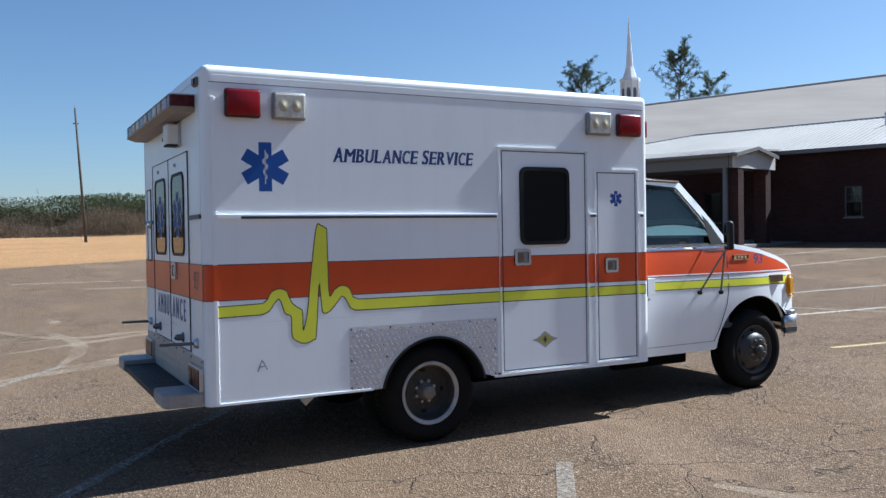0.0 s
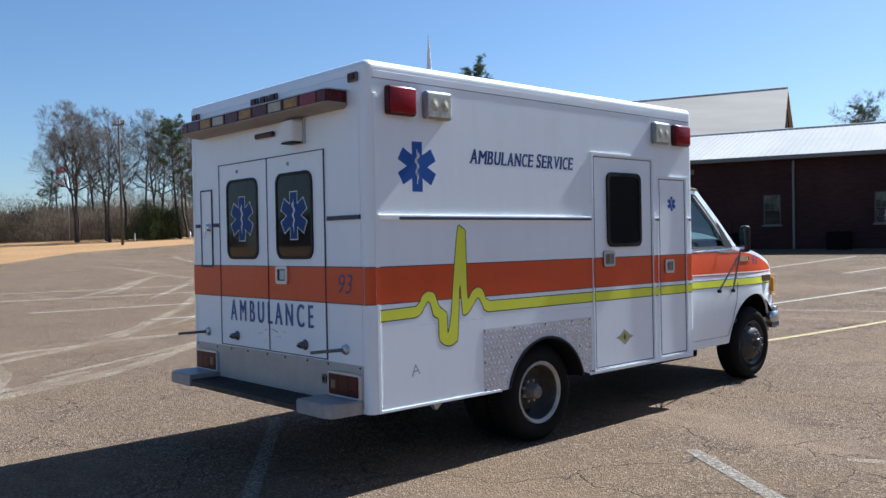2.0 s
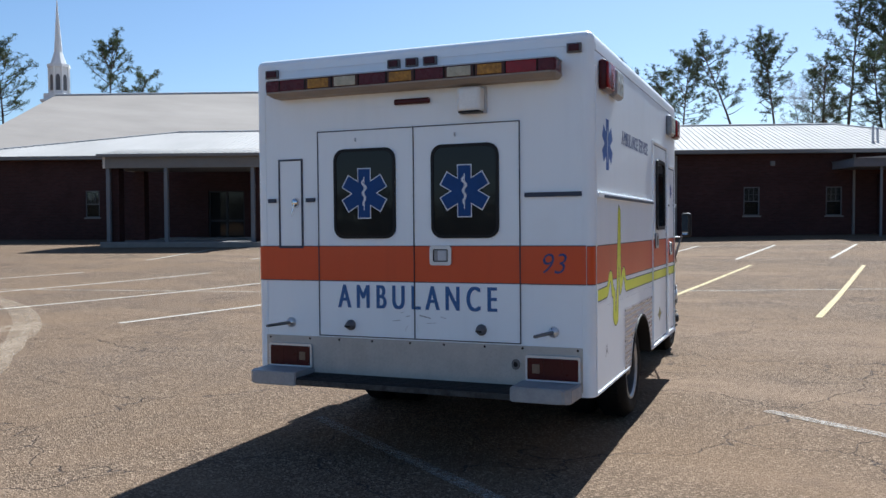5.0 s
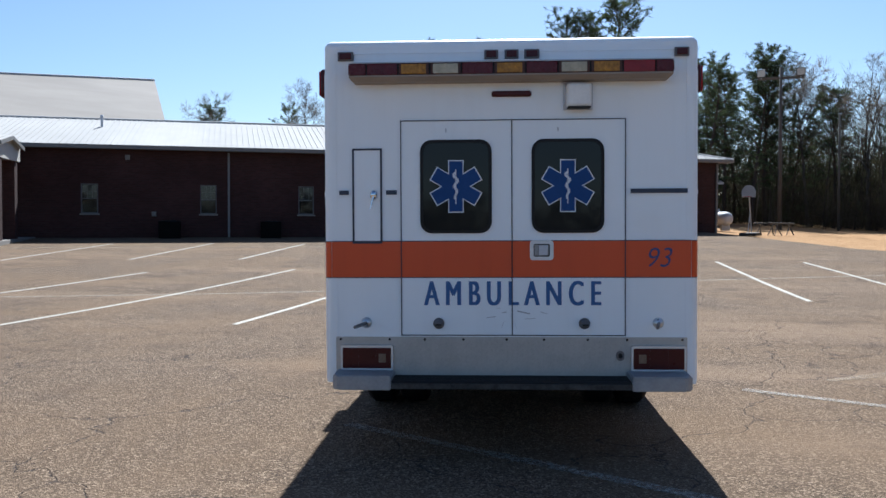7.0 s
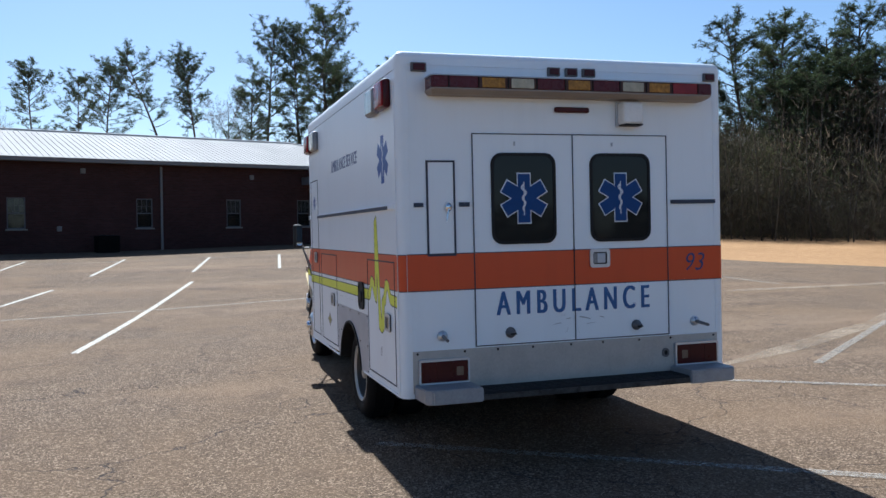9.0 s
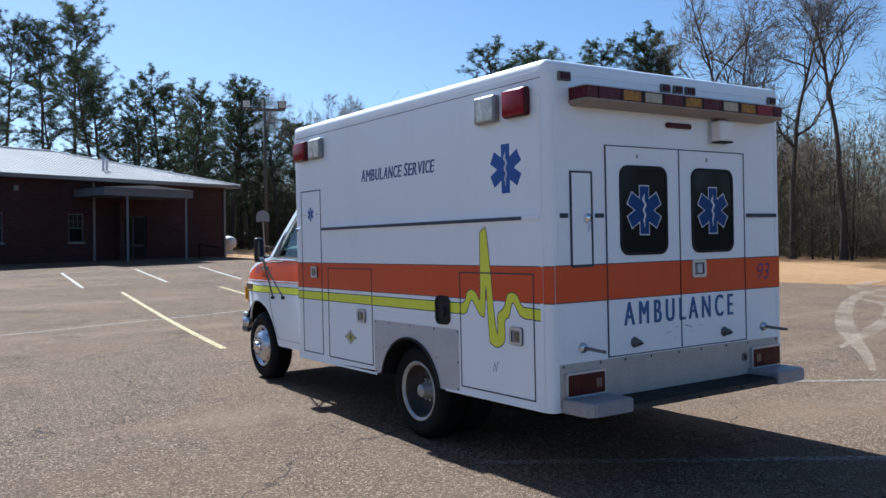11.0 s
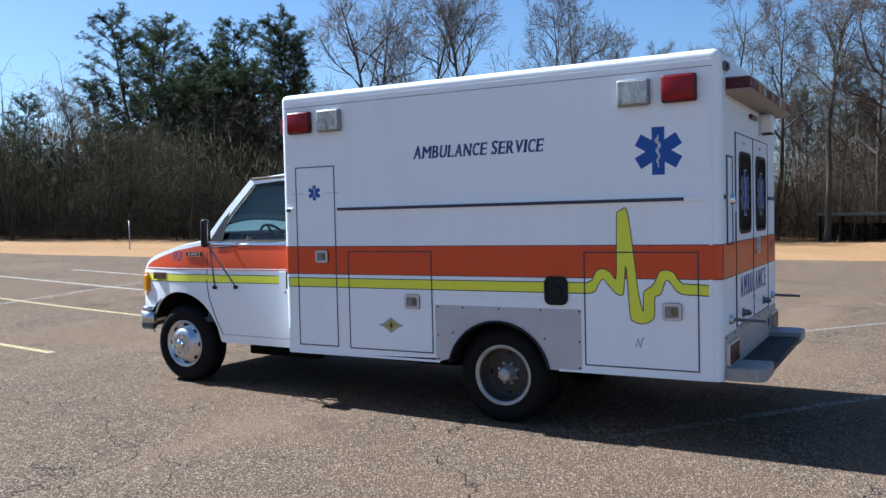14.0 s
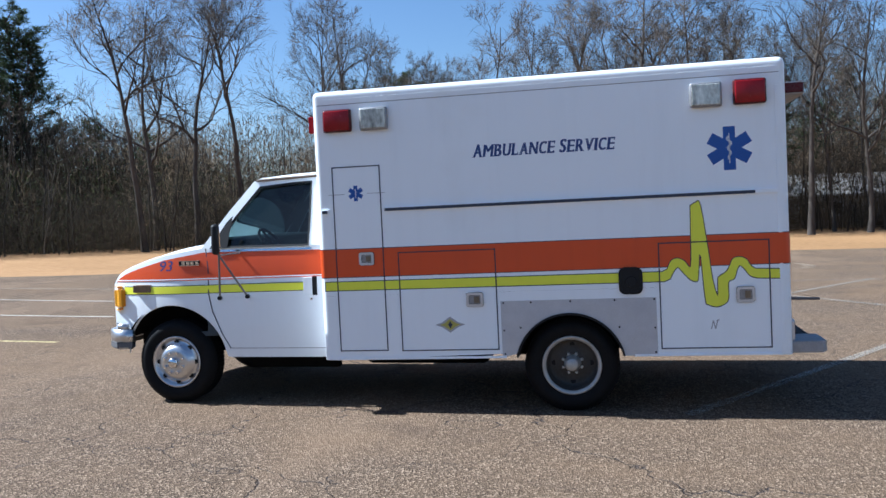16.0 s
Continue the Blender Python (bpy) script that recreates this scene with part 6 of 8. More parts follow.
def church():
    c = tagged(empty("church", CH), "long low dark brick church with pale metal roofs and steeple", "church")

    def cp(name, bm, mt, label="", parent=None, smooth=False):
        return part(name, bm, mt, parent or c, label, None, smooth)
    holes = [(w - 0.36, w + 0.36, 1.52, 2.84) for w in WINDOWS] + [(a, b, BASE - 0.6, BASE + h) for a, b, h in DOORS]
    cp("wall", church_wall("wall", S0, S1, holes, 0.0, 0.3, BASE - 1.2, EAVE), BRICK, "dark red brick front wall")
    cp("wall", boxed(S1 - 0.3, S1, 0.3, DEPTH, BASE - 1.2, EAVE), BRICK, "dark red brick end wall")
    cp("wall", boxed(S0, S0 + 0.3, 0.3, DEPTH, BASE - 1.2, EAVE), BRICK, "dark red brick end wall")
    cp("wall", boxed(S0, S1, DEPTH, DEPTH + 0.3, BASE - 1.2, EAVE), BRICK, "dark red brick rear wall")
    # windows
    for w in WINDOWS:
        o = cp("window", ring(bmesh.new(), rect(w - 0.36, w + 0.36, 1.520, 2.840), rect(w - 0.31, w + 0.31, 1.570, 2.790), "y", 0.03, 0.12), DIMFRAME, "grey sash window with half-drawn blind")
        cp("pane", boxed(w - 0.31, w + 0.31, 0.075, 0.08, 1.570, 2.790), WINDOWGLASS, "", o)
        cp("sash_bar", boxed(w - 0.31, w + 0.31, 0.055, 0.1, 2.155, 2.200), DIMFRAME, "", o)
        cp("blind", boxed(w - 0.31, w + 0.31, 0.11, 0.13, 2.180, 2.790), SHADE, "", o)
        cp("dark_room", boxed(w - 0.34, w + 0.34, 0.24, 0.29, 1.530, 2.180), LOWSHADE, "", o)
        for k in (-0.105, 0.105):
            cp("muntin", boxed(w + k - 0.012, w + k + 0.012, 0.06, 0.074, 2.200, 2.790), DIMFRAME, "", o)
        cp("muntin", boxed(w - 0.31, w + 0.31, 0.06, 0.073, 2.485, 2.505), DIMFRAME, "", o)
        cp("sill", boxed(w - 0.42, w + 0.42, -0.05, 0.05, 1.455, 1.520, bevel=0.01), CONCRETE, "", o)
    # hip roof
    e, f = 0.55, EAVE
    x0, x1, y0, y1 = S0 - e, S1 + e, -e, DEPTH + e
    ra, rb, ym = -29.5, S1 - 6.2, DEPTH / 2
    bm = bmesh.new()
    v = [bm.verts.new(p) for p in ((x0, y0, f), (x1, y0, f), (x1, y1, f), (x0, y1, f), (ra, ym, RIDGE), (rb, ym, RIDGE))]
    for q in ((0, 1, 5, 4), (1, 2, 5), (2, 3, 4, 5), (3, 0, 4), (3, 2, 1, 0)):
        bm.faces.new([v[k] for k in q])
    roof = cp("roof", bm, ROOFM, "pale ribbed metal hip roof")
    # standing ribs on the front slope, one part with the slope's slant
    bm = bmesh.new()
    x = x0 + 0.3
    while x < x1 - 0.2:
        k = 1.0
        if x < ra:
            k = (x - x0) / (ra - x0)
        elif x > rb:
            k = (x1 - x) / (x1 - rb)
        a, b = Vector((x, y0, f)), Vector((x, y0 + (ym - y0) * k, f + (RIDGE - f) * k))
        for dx in (0.0,):
            q = [a + Vector((-0.03, 0, 0)), a + Vector((0.03, 0, 0)), b + Vector((0.03, 0, 0)), b + Vector((-0.03, 0, 0))]
            top = [p + Vector((0, -0.006, 0.022)) for p in q]
            vs = [bm.verts.new(p) for p in q + top]
            for fc in ((4, 5, 6, 7), (0, 1, 5, 4), (1, 2, 6, 5), (3, 0, 4, 7)):
                bm.faces.new([vs[i] for i in fc])
        x += 0.26
    bmesh.ops.recalc_face_normals(bm, faces=bm.faces[:])
    tagged(cp("roof_ribs", bm, ROOFM, "", roof), kind="stuff")
    cp("ridge_cap", tube(bmesh.new(), (ra, ym, RIDGE), (rb, ym, RIDGE), 0.09, n=8), ROOFM, "", roof)
    for a, b in (((x0, y0), (ra, ym)), ((x1, y0), (rb, ym))):
        cp("hip_cap", tube(bmesh.new(), (a[0], a[1], f), (b[0], b[1], RIDGE), 0.07, n=8), ROOFM, "", roof)
    cp("fascia", boxed(x0, x1, y0 - 0.03, y0, f - 0.15, f + 0.02), FASCIA, "grey fascia and gutter", roof)
    cp("fascia", boxed(x1, x1 + 0.03, y0 - 0.03, y1, f - 0.15, f + 0.02), FASCIA, "", roof)
    cp("fascia", boxed(x0 - 0.03, x0, y0 - 0.03, y1, f - 0.15, f + 0.02), FASCIA, "", roof)
    cp("soffit", boxed(x0, x1, y0, 0.0, f - 0.14, f - 0.10), FASCIA, "", roof)
    # downspouts
    for s in (-12.65, -3.15, 4.8, S1 - 0.1):
        cp("downspout", boxed(s - 0.05, s + 0.05, -0.1, -0.01, BASE - 0.5, f - 0.2, bevel=0.01), FASCIA, "grey downspout")
    # vents
    for s, y, h in ((-18.6, 4.1, 0.5), (6.2, 1.5, 0.62), (6.45, 1.6, 0.5)):
        z = f + (RIDGE - f) * (y + e) / (ym + e)
        vt = cp("roof_vent", tube(bmesh.new(), (s, y, z - 0.1), (s, y, z + h), 0.06, n=10), ALUDULL, "metal vent pipe")
        cp("vent_cap", tube(bmesh.new(), (s, y, z + h), (s, y, z + h + 0.08), 0.10, 0.05, 10), ALUDULL, "", vt)
    # wall lamps and meters
    for s, z in ((-17.0, 4.0), (-6.5, 4.0), (1.2, 3.9), (-15.9, 1.5), (-7.5, 1.5)):
        cp("wall_box", boxed(s - 0.1, s + 0.1, -0.1, 0.0, z - 0.1, z + 0.12, bevel=0.015), FASCIA, "small grey wall box")
    for s in (-15.2, -10.8, -5.7):
        ac = cp("air_conditioner", boxed(s - 0.45, s + 0.45, -1.0, -0.25, BASE - 0.2, BASE + 0.75, bevel=0.03), UNDER, "dark air conditioner against the wall")
        cp("fan_guard", tube(bmesh.new(), (s, -0.62, BASE + 0.75), (s, -0.62, BASE + 0.78), 0.3, n=20), BLACK, "", ac)
    # entrance doors
    for a, b, h in DOORS:
        d = cp("entrance_door", ring(bmesh.new(), rect(a, b, BASE - 0.2, BASE + h), rect(a + 0.07, b - 0.07, BASE - 0.2, BASE + h - 0.07), "y", 0.08, 0.2), DARKROOM, "dark glazed double door")
        cp("pane", boxed(a + 0.07, b - 0.07, 0.13, 0.14, BASE - 0.2, BASE + h - 0.07), DARKGLASS, "", d)
        m = (a + b) / 2
        cp("mullion", boxed(m - 0.06, m + 0.06, 0.1, 0.18, BASE - 0.2, BASE + h), DARKROOM, "", d)
        cp("rail", boxed(a, b, 0.1, 0.18, BASE + 0.85, BASE + 0.95), DARKROOM, "", d)
        cp("threshold", boxed(a - 1.5, b + 1.5, -2.4, 0.0, BASE - 0.3, BASE + 0.10, bevel=0.02), CONCRETE, "", d)
    porch_one(cp)
    porch_two(cp)
    return c


def porch_one(cp):
    """The wide entrance porch: a low gable along its front, tied back to the wing by a flat roof."""
    x0, x1, y0, ye, ze, zr, ym = -27.7, -20.8, -6.3, -2.75, 4.17, 4.47, -4.6
    slope = [(y0 - 0.15, ze - 0.02), (ym, zr), (ye, ze), (ye, ze - 0.09), (ym, zr - 0.09), (y0 - 0.15, ze - 0.11)]
    p = cp("porch_roof", prismed(slope, "x", x0 - 0.15, x1 + 0.15), ROOFM, "pale metal porch roof with gabled ends")
    bm = bmesh.new()
    for i in range(27):
        x = x0 + 0.1 + i * 0.26
        q = [(x - 0.03, y0 - 0.15, ze), (x + 0.03, y0 - 0.15, ze), (x + 0.03, ym, zr), (x - 0.03, ym, zr)]
        vs = [bm.verts.new((a, b, c + d)) for d in (0.0, 0.022) for a, b, c in q]
        for fc in ((4, 5, 6, 7), (0, 1, 5, 4), (1, 2, 6, 5), (3, 0, 4, 7)):
            bm.faces.new([vs[k] for k in fc])
    tagged(cp("porch_ribs", bm, ROOFM, "", p), kind="stuff")
    cp("link_roof", prismed([(ym, zr - 0.02), (-0.1, 4.62), (-0.1, 4.54), (ym, zr - 0.1)], "x", x0 + 0.8, x1 - 0.8), ROOFM, "pale metal roof back to the wing", p)
    for xa in (x0 + 0.02, x1 - 0.12):
        cp("gable_end", prismed([(y0, 3.56), (ye + 0.1, 3.56), (ye + 0.1, ze - 0.1), (ym, zr - 0.12), (y0, ze - 0.1)], "x", xa, xa + 0.1), CREAMBOARD, "cream gable boards", p)
    for a, b in (((y0 - 0.17, ze - 0.05), (ym, zr - 0.02)), ((ym, zr - 0.02), (ye + 0.03, ze - 0.03))):
        for xa in (x0 - 0.16, x1 + 0.14):
            cp("barge_board", prismed([a, b, (b[0], b[1] - 0.14), (a[0], a[1] - 0.14)], "x", xa, xa + 0.04), FASCIA, "grey barge board", p)
    cp("porch_beam", boxed(x0 + 0.12, x1 - 0.12, y0, y0 + 0.15, 3.56, ze - 0.1, bevel=0.01), FASCIA, "grey front beam", p)
    cp("gutter", boxed(x0 - 0.15, x1 + 0.15, y0 - 0.26, y0 - 0.15, ze - 0.16, ze - 0.03, bevel=0.015), FASCIA, "grey gutter", p)
    cp("porch_ceiling", boxed(x0 + 0.12, x1 - 0.12, y0 + 0.15, ye + 0.1, 3.58, 3.62), FASCIA, "", p)
    for x, y in ((-21.3, -6.15), (-25.0, -6.15), (-27.5, -6.15)):
        cp("porch_post", boxed(x - 0.08, x + 0.08, y - 0.08, y + 0.08, BASE - 0.4, 3.56, bevel=0.01), POSTS, "grey square porch post", p)
    for x, y in ((-21.1, -5.75), (-21.1, -3.3), (-27.4, -5.75), (-27.4, -3.3)):
        cp("brick_pier", boxed(x - 0.26, x + 0.26, y - 0.24, y + 0.24, BASE - 0.4, 3.58, bevel=0.01), BRICK, "dark red brick pier", p)
    cp("porch_floor", boxed(x0, x1, y0 - 0.3, 0.0, BASE - 0.3, BASE + 0.03, bevel=0.02), CONCRETE, "grey concrete porch slab", p)


def porch_two(cp):
    x0, x1, y0 = 3.85, 8.45, -2.6
    # the porch front's shade is put into the boards' dark grey
    p = cp("porch_roof", prismed([(x0, 3.96), (x0, 3.60), (x1, 3.60), (x1, 3.96), ((x0 + x1) / 2, 4.08)], "y", y0, 0.0), varied("shaded_porch_board", (0.13, 0.13, 0.14), 0.7, amount=0.3, scale=5), "grey flat-fronted porch roof")
    cp("roof_cover", prismed([(x0 - 0.05, 3.96), (x1 + 0.05, 3.96), ((x0 + x1) / 2, 4.11)], "y", y0 - 0.06, 0.0), ROOFM, "", p)
    for x in (5.05, 8.15):
        cp("porch_post", tube(bmesh.new(), (x, y0 + 0.15, BASE - 0.3), (x, y0 + 0.15, 3.60), 0.055, n=10), POSTS, "slim grey porch post", p)
    cp("brick_pier", boxed(5.85, 6.1, -0.5, 0.0, BASE - 0.3, 3.4), BRICK, "", p)
    cp("handrail", tube(bmesh.new(), (8.7, -2.7, BASE + 0.2), (8.7, -2.7, BASE + 0.95), 0.025, n=8), UNDER, "", p)
    cp("handrail", tube(bmesh.new(), (8.7, -2.7, BASE + 0.95), (9.3, -3.6, BASE + 0.75), 0.025, n=8), UNDER, "", p)


def sanctuary():
    """The tall hall behind, with its ridge set a little askew, and the steeple at its end."""
    a, b = Vector((69, 29.5)), Vector((55.6, 61.5))
    d = (b - a).normalized()
    n = Vector((-d.y, d.x))
    if n.x > 0:
        n = -n
    zr, span, ze = 13.5, 19.0, 6.4
    s = tagged(empty("church_hall", pose(a.x, a.y, 0)), "tall church hall with tan metal roof behind the wing", "church")

    def P(t, w, z):
        q = d * t + n * w
        return (q.x, q.y, z)
    L = (b - a).length
    bm = bmesh.new()
    rim = ((-0.6, span, ze), (L, span, ze), (L, 0, zr), (0.0, 0, zr), (0, -span, ze), (L, -span, ze))
    v = [bm.verts.new(P(*k)) for k in rim] + [bm.verts.new(P(a, b, c - 0.2)) for a, b, c in rim]
    for q in ((0, 1, 2, 3), (3, 2, 5, 4), (9, 8, 7, 6), (10, 11, 8, 9), (0, 6, 7, 1), (4, 5, 11, 10), (0, 3, 9, 6), (3, 4, 10, 9), (1, 7, 8, 2), (2, 8, 11, 5)):
        bm.faces.new([v[k] for k in q])
    bmesh.ops.recalc_face_normals(bm, faces=bm.faces[:])
    roof = part("roof", bm, ROOFT, s, "tan metal gable roof")
    bm = bmesh.new()
    t = 0.2
    while t < L:
        q = [P(t - 0.03, span, ze), P(t + 0.03, span, ze), P(t + 0.03, 0, zr), P(t - 0.03, 0, zr)]
        vs = [bm.verts.new((x, y, z + h)) for h in (0.0, 0.006) for x, y, z in q]
        for fc in ((4, 5, 6, 7), (0, 1, 5, 4), (1, 2, 6, 5), (3, 0, 4, 7)):
            bm.faces.new([vs[k] for k in fc])
        t += 0.5
    tagged(part("roof_ribs", bm, ROOFT, roof), kind="stuff")
    part("ridge_cap", tube(bmesh.new(), P(0, 0, zr), P(L, 0, zr), 0.14, n=8), GREYINK, roof)
    for t in (0.3, L - 0.3):
        bm = bmesh.new()
        q = [P(t, span - 0.4, 0.5), P(t, span - 0.4, ze), P(t, 0, zr - 0.2), P(t, -span + 0.4, ze), P(t, -span + 0.4, 0.5)]
        bm.faces.new([bm.verts.new(k) for k in q])
        bmesh.ops.solidify(bm, geom=bm.faces[:], thickness=0.3)
        part("wall", bm, BRICK, s, "brick gable wall")
    for w in (span - 0.5, -span + 0.5):
        bm = bmesh.new()
        bm.faces.new([bm.verts.new(k) for k in (P(0, w, 0.5), P(L, w, 0.5), P(L, w, ze), P(0, w, ze))])
        bmesh.ops.solidify(bm, geom=bm.faces[:], thickness=0.3)
        part("wall", bm, BRICK, s, "brick side wall")
    # steeple
    e = tagged(empty("steeple", pose(57.3, 62.8, -0.3, 0, 0, 17) @ Matrix.Diagonal((0.9, 0.9, 1, 1))), "slender white wooden steeple with belfry", "steeple")
    part("tower", boxed(-1.25, 1.25, -1.25, 1.25, 2.0, 13.4), WHITEWOOD, e, "white square tower base")
    part("cornice", boxed(-1.4, 1.4, -1.4, 1.4, 13.4, 13.65, bevel=0.04), WHITEWOOD, e)
    part("cornice", boxed(-1.15, 1.15, -1.15, 1.15, 13.65, 14.2, bevel=0.05), WHITEWOOD, e)
    bm = bmesh.new()
    tube(bm, (0, 0, 14.2), (0, 0, 16.7), 0.98, n=8)
    bf = part("belfry", bm, WHITEWOOD, e, "octagonal belfry with dark openings")
    for i in range(8):
        a0 = radians(22.5 + 45 * i)
        m = Matrix.Rotation(a0, 4, "Z")
        bm = prismed([(-0.22, 14.5), (0.22, 14.5), (0.22, 15.7), (0.12, 16.0), (-0.12, 16.0), (-0.22, 15.7)], "x", 0.885, 0.93)
        part("louvre", bm, DIMFRAME, bf, "", m)
        part("corner_post", tube(bmesh.new(), (1.02 * math.cos(a0 + radians(22.5)), 1.02 * math.sin(a0 + radians(22.5)), 14.2), (1.02 * math.cos(a0 + radians(22.5)), 1.02 * math.sin(a0 + radians(22.5)), 16.7), 0.09, n=6), WHITEWOOD, bf)
    part("belfry_cap", tube(bmesh.new(), (0, 0, 16.7), (0, 0, 17.0), 1.2, 1.15, 8), WHITEWOOD, e)
    part("spire_base", tube(bmesh.new(), (0, 0, 17.0), (0, 0, 18.2), 0.85, 0.42, 8), WHITEWOOD, e)
    part("spire", tube(bmesh.new(), (0, 0, 18.2), (0, 0, 23.3), 0.42, 0.02, 8), WHITEWOOD, e, "tall tapering white spire")


church()
sanctuary()


# ---- trees ----
def bark(name, c, moss=0.0):
    k = Mat(name, c, 0.95, 0, 0.15)
    n = k.noise(5, 6, 0.7, stretch=(1, 1, 0.25))
    k.color(k.ramp(n, [(0.3, tuple(v * 0.5 for v in c)), (0.55, c), (0.8, tuple(min(1, v * 1.6) for v in c))]))
    k.bump(n, 0.6, 0.03)
    return k.m


def leafy(name, stops, through_light=0.4):
    """Foliage whose leaves differ one from the next."""
    k = Mat(name, stops[0][1], 0.85, 0, 0.15)
    g = k.node("ShaderNodeNewGeometry")
    o = k.node("ShaderNodeObjectInfo")
    col = k.ramp(g.outputs["Random Per Island"], stops)
    tint = k.ramp(o.outputs["Random"], [(0.0, (0.75, 0.75, 0.75)), (1.0, (1.2, 1.15, 1.05))])
    col = k.mix(1.0, col, tint, "MULTIPLY")
    col = k.mix(1.0, col, k.ramp(k.noise(0.3, 4, 0.65), [(0.34, (0.55, 0.55, 0.58)), (0.66, (1.45, 1.40, 1.30))]), "MULTIPLY")
    k.color(col)
    # thin twigs and leaves let some light through
    tl, mx = k.node("ShaderNodeBsdfTranslucent"), k.node("ShaderNodeMixShader")
    k.link(col, tl.inputs[0])
    mx.inputs[0].default_value = through_light
    k.link(k.b.outputs[0], mx.inputs[1])
    k.link(tl.outputs[0], mx.inputs[2])
    k.link(mx.outputs[0], k.t.nodes["Material Output"].inputs["Surface"])
    return k.m


PINEBARK = bark("pine_bark", (0.075, 0.056, 0.045))
GREYBARK = bark("grey_bark", (0.085, 0.072, 0.061))
TWIGS = leafy("bare_twigs", [(0.0, (0.068, 0.059, 0.052)), (0.5, (0.122, 0.107, 0.095)), (1.0, (0.195, 0.174, 0.155))])
NEEDLES = leafy("pine_needles", [(0.0, (0.026, 0.043, 0.022)), (0.5, (0.055, 0.080, 0.040)), (1.0, (0.115, 0.140, 0.080))], 0.35)
BRUSH = leafy("winter_brush", [(0.0, (0.036, 0.030, 0.024)), (0.5, (0.070, 0.058, 0.044)), (0.9, (0.112, 0.094, 0.073)), (1.0, (0.084, 0.090, 0.050))])
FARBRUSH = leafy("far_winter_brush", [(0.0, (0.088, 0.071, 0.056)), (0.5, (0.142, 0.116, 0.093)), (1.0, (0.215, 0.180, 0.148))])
# darker copy of the evergreen thicket, with the wood's shade in its colour
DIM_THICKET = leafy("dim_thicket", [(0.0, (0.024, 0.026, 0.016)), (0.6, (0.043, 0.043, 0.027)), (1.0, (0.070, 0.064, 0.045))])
# brush on the sunny stretch: direct sun is put into this paler colour
OAKBRUSH = leafy("sunlit_tan_brush", [(0.0, (0.110, 0.086, 0.062)), (0.5, (0.195, 0.156, 0.112)), (1.0, (0.300, 0.245, 0.182))])
THICKET = leafy("evergreen_thicket", [(0.0, (0.030, 0.042, 0.020)), (0.6, (0.056, 0.072, 0.032)), (1.0, (0.095, 0.100, 0.052))])

YOUNG = leafy("young_evergreen", [(0.0, (0.060, 0.078, 0.028)), (0.6, (0.115, 0.140, 0.055)), (1.0, (0.190, 0.205, 0.095))])


def limb(vs, fs, pts, radii, n):
    """A bent tapering tube into plain lists."""
    base = len(vs)
    for i, (p, r) in enumerate(zip(pts, radii)):
        d = (pts[min(i + 1, len(pts) - 1)] - pts[max(i - 1, 0)]).normalized()
        a = d.orthogonal().normalized()
        b = d.cross(a)
        for k in range(n):
            t = 2 * math.pi * k / n
            vs.append(p + (a * math.cos(t) + b * math.sin(t)) * r)
    for i in range(len(pts) - 1):
        for k in range(n):
            q = base + i * n
            fs.append((q + k, q + (k + 1) % n, q + n + (k + 1) % n, q + n + k))


def mesh_part(name, vs, fs, mt, parent, smooth=False, label=""):
    me = bpy.data.meshes.new(name)
    me.from_pydata([tuple(v) for v in vs], [], fs)
    me.materials.append(mt)
    if smooth:
        for p in me.polygons:
            p.use_smooth = True
    ob = new(name, me)
    ob.parent = parent
    if label:
        ob["label"] = label
    return ob


def wander(rng, start, direction, length, n, bend, lift):
    pts, d = [start.copy()], direction.normalized()
    for _ in range(n):
        d = (d + Vector((rng.uniform(-bend, bend), rng.uniform(-bend, bend), rng.uniform(-bend, bend) + lift))).normalized()
        pts.append(pts[-1] + d * (length / n))
    return pts


def ribbon(rng, vs, fs, pts, radii):
    """A flat twig, turned any way."""
    d = (pts[-1] - pts[0]).normalized()
    a = d.orthogonal().normalized()
    a.rotate(Matrix.Rotation(rng.uniform(0, 6.28), 3, d))
    q = len(vs)
    for p, r in zip(pts[:-1], radii):
        vs += [p - a * r * 1.3, p + a * r * 1.3]
    vs.append(pts[-1])
    n = len(pts) - 1
    for i in range(n - 1):
        fs.append((q + 2 * i, q + 2 * i + 1, q + 2 * i + 3, q + 2 * i + 2))
    fs.append((q + 2 * n - 2, q + 2 * n - 1, q + 2 * n))


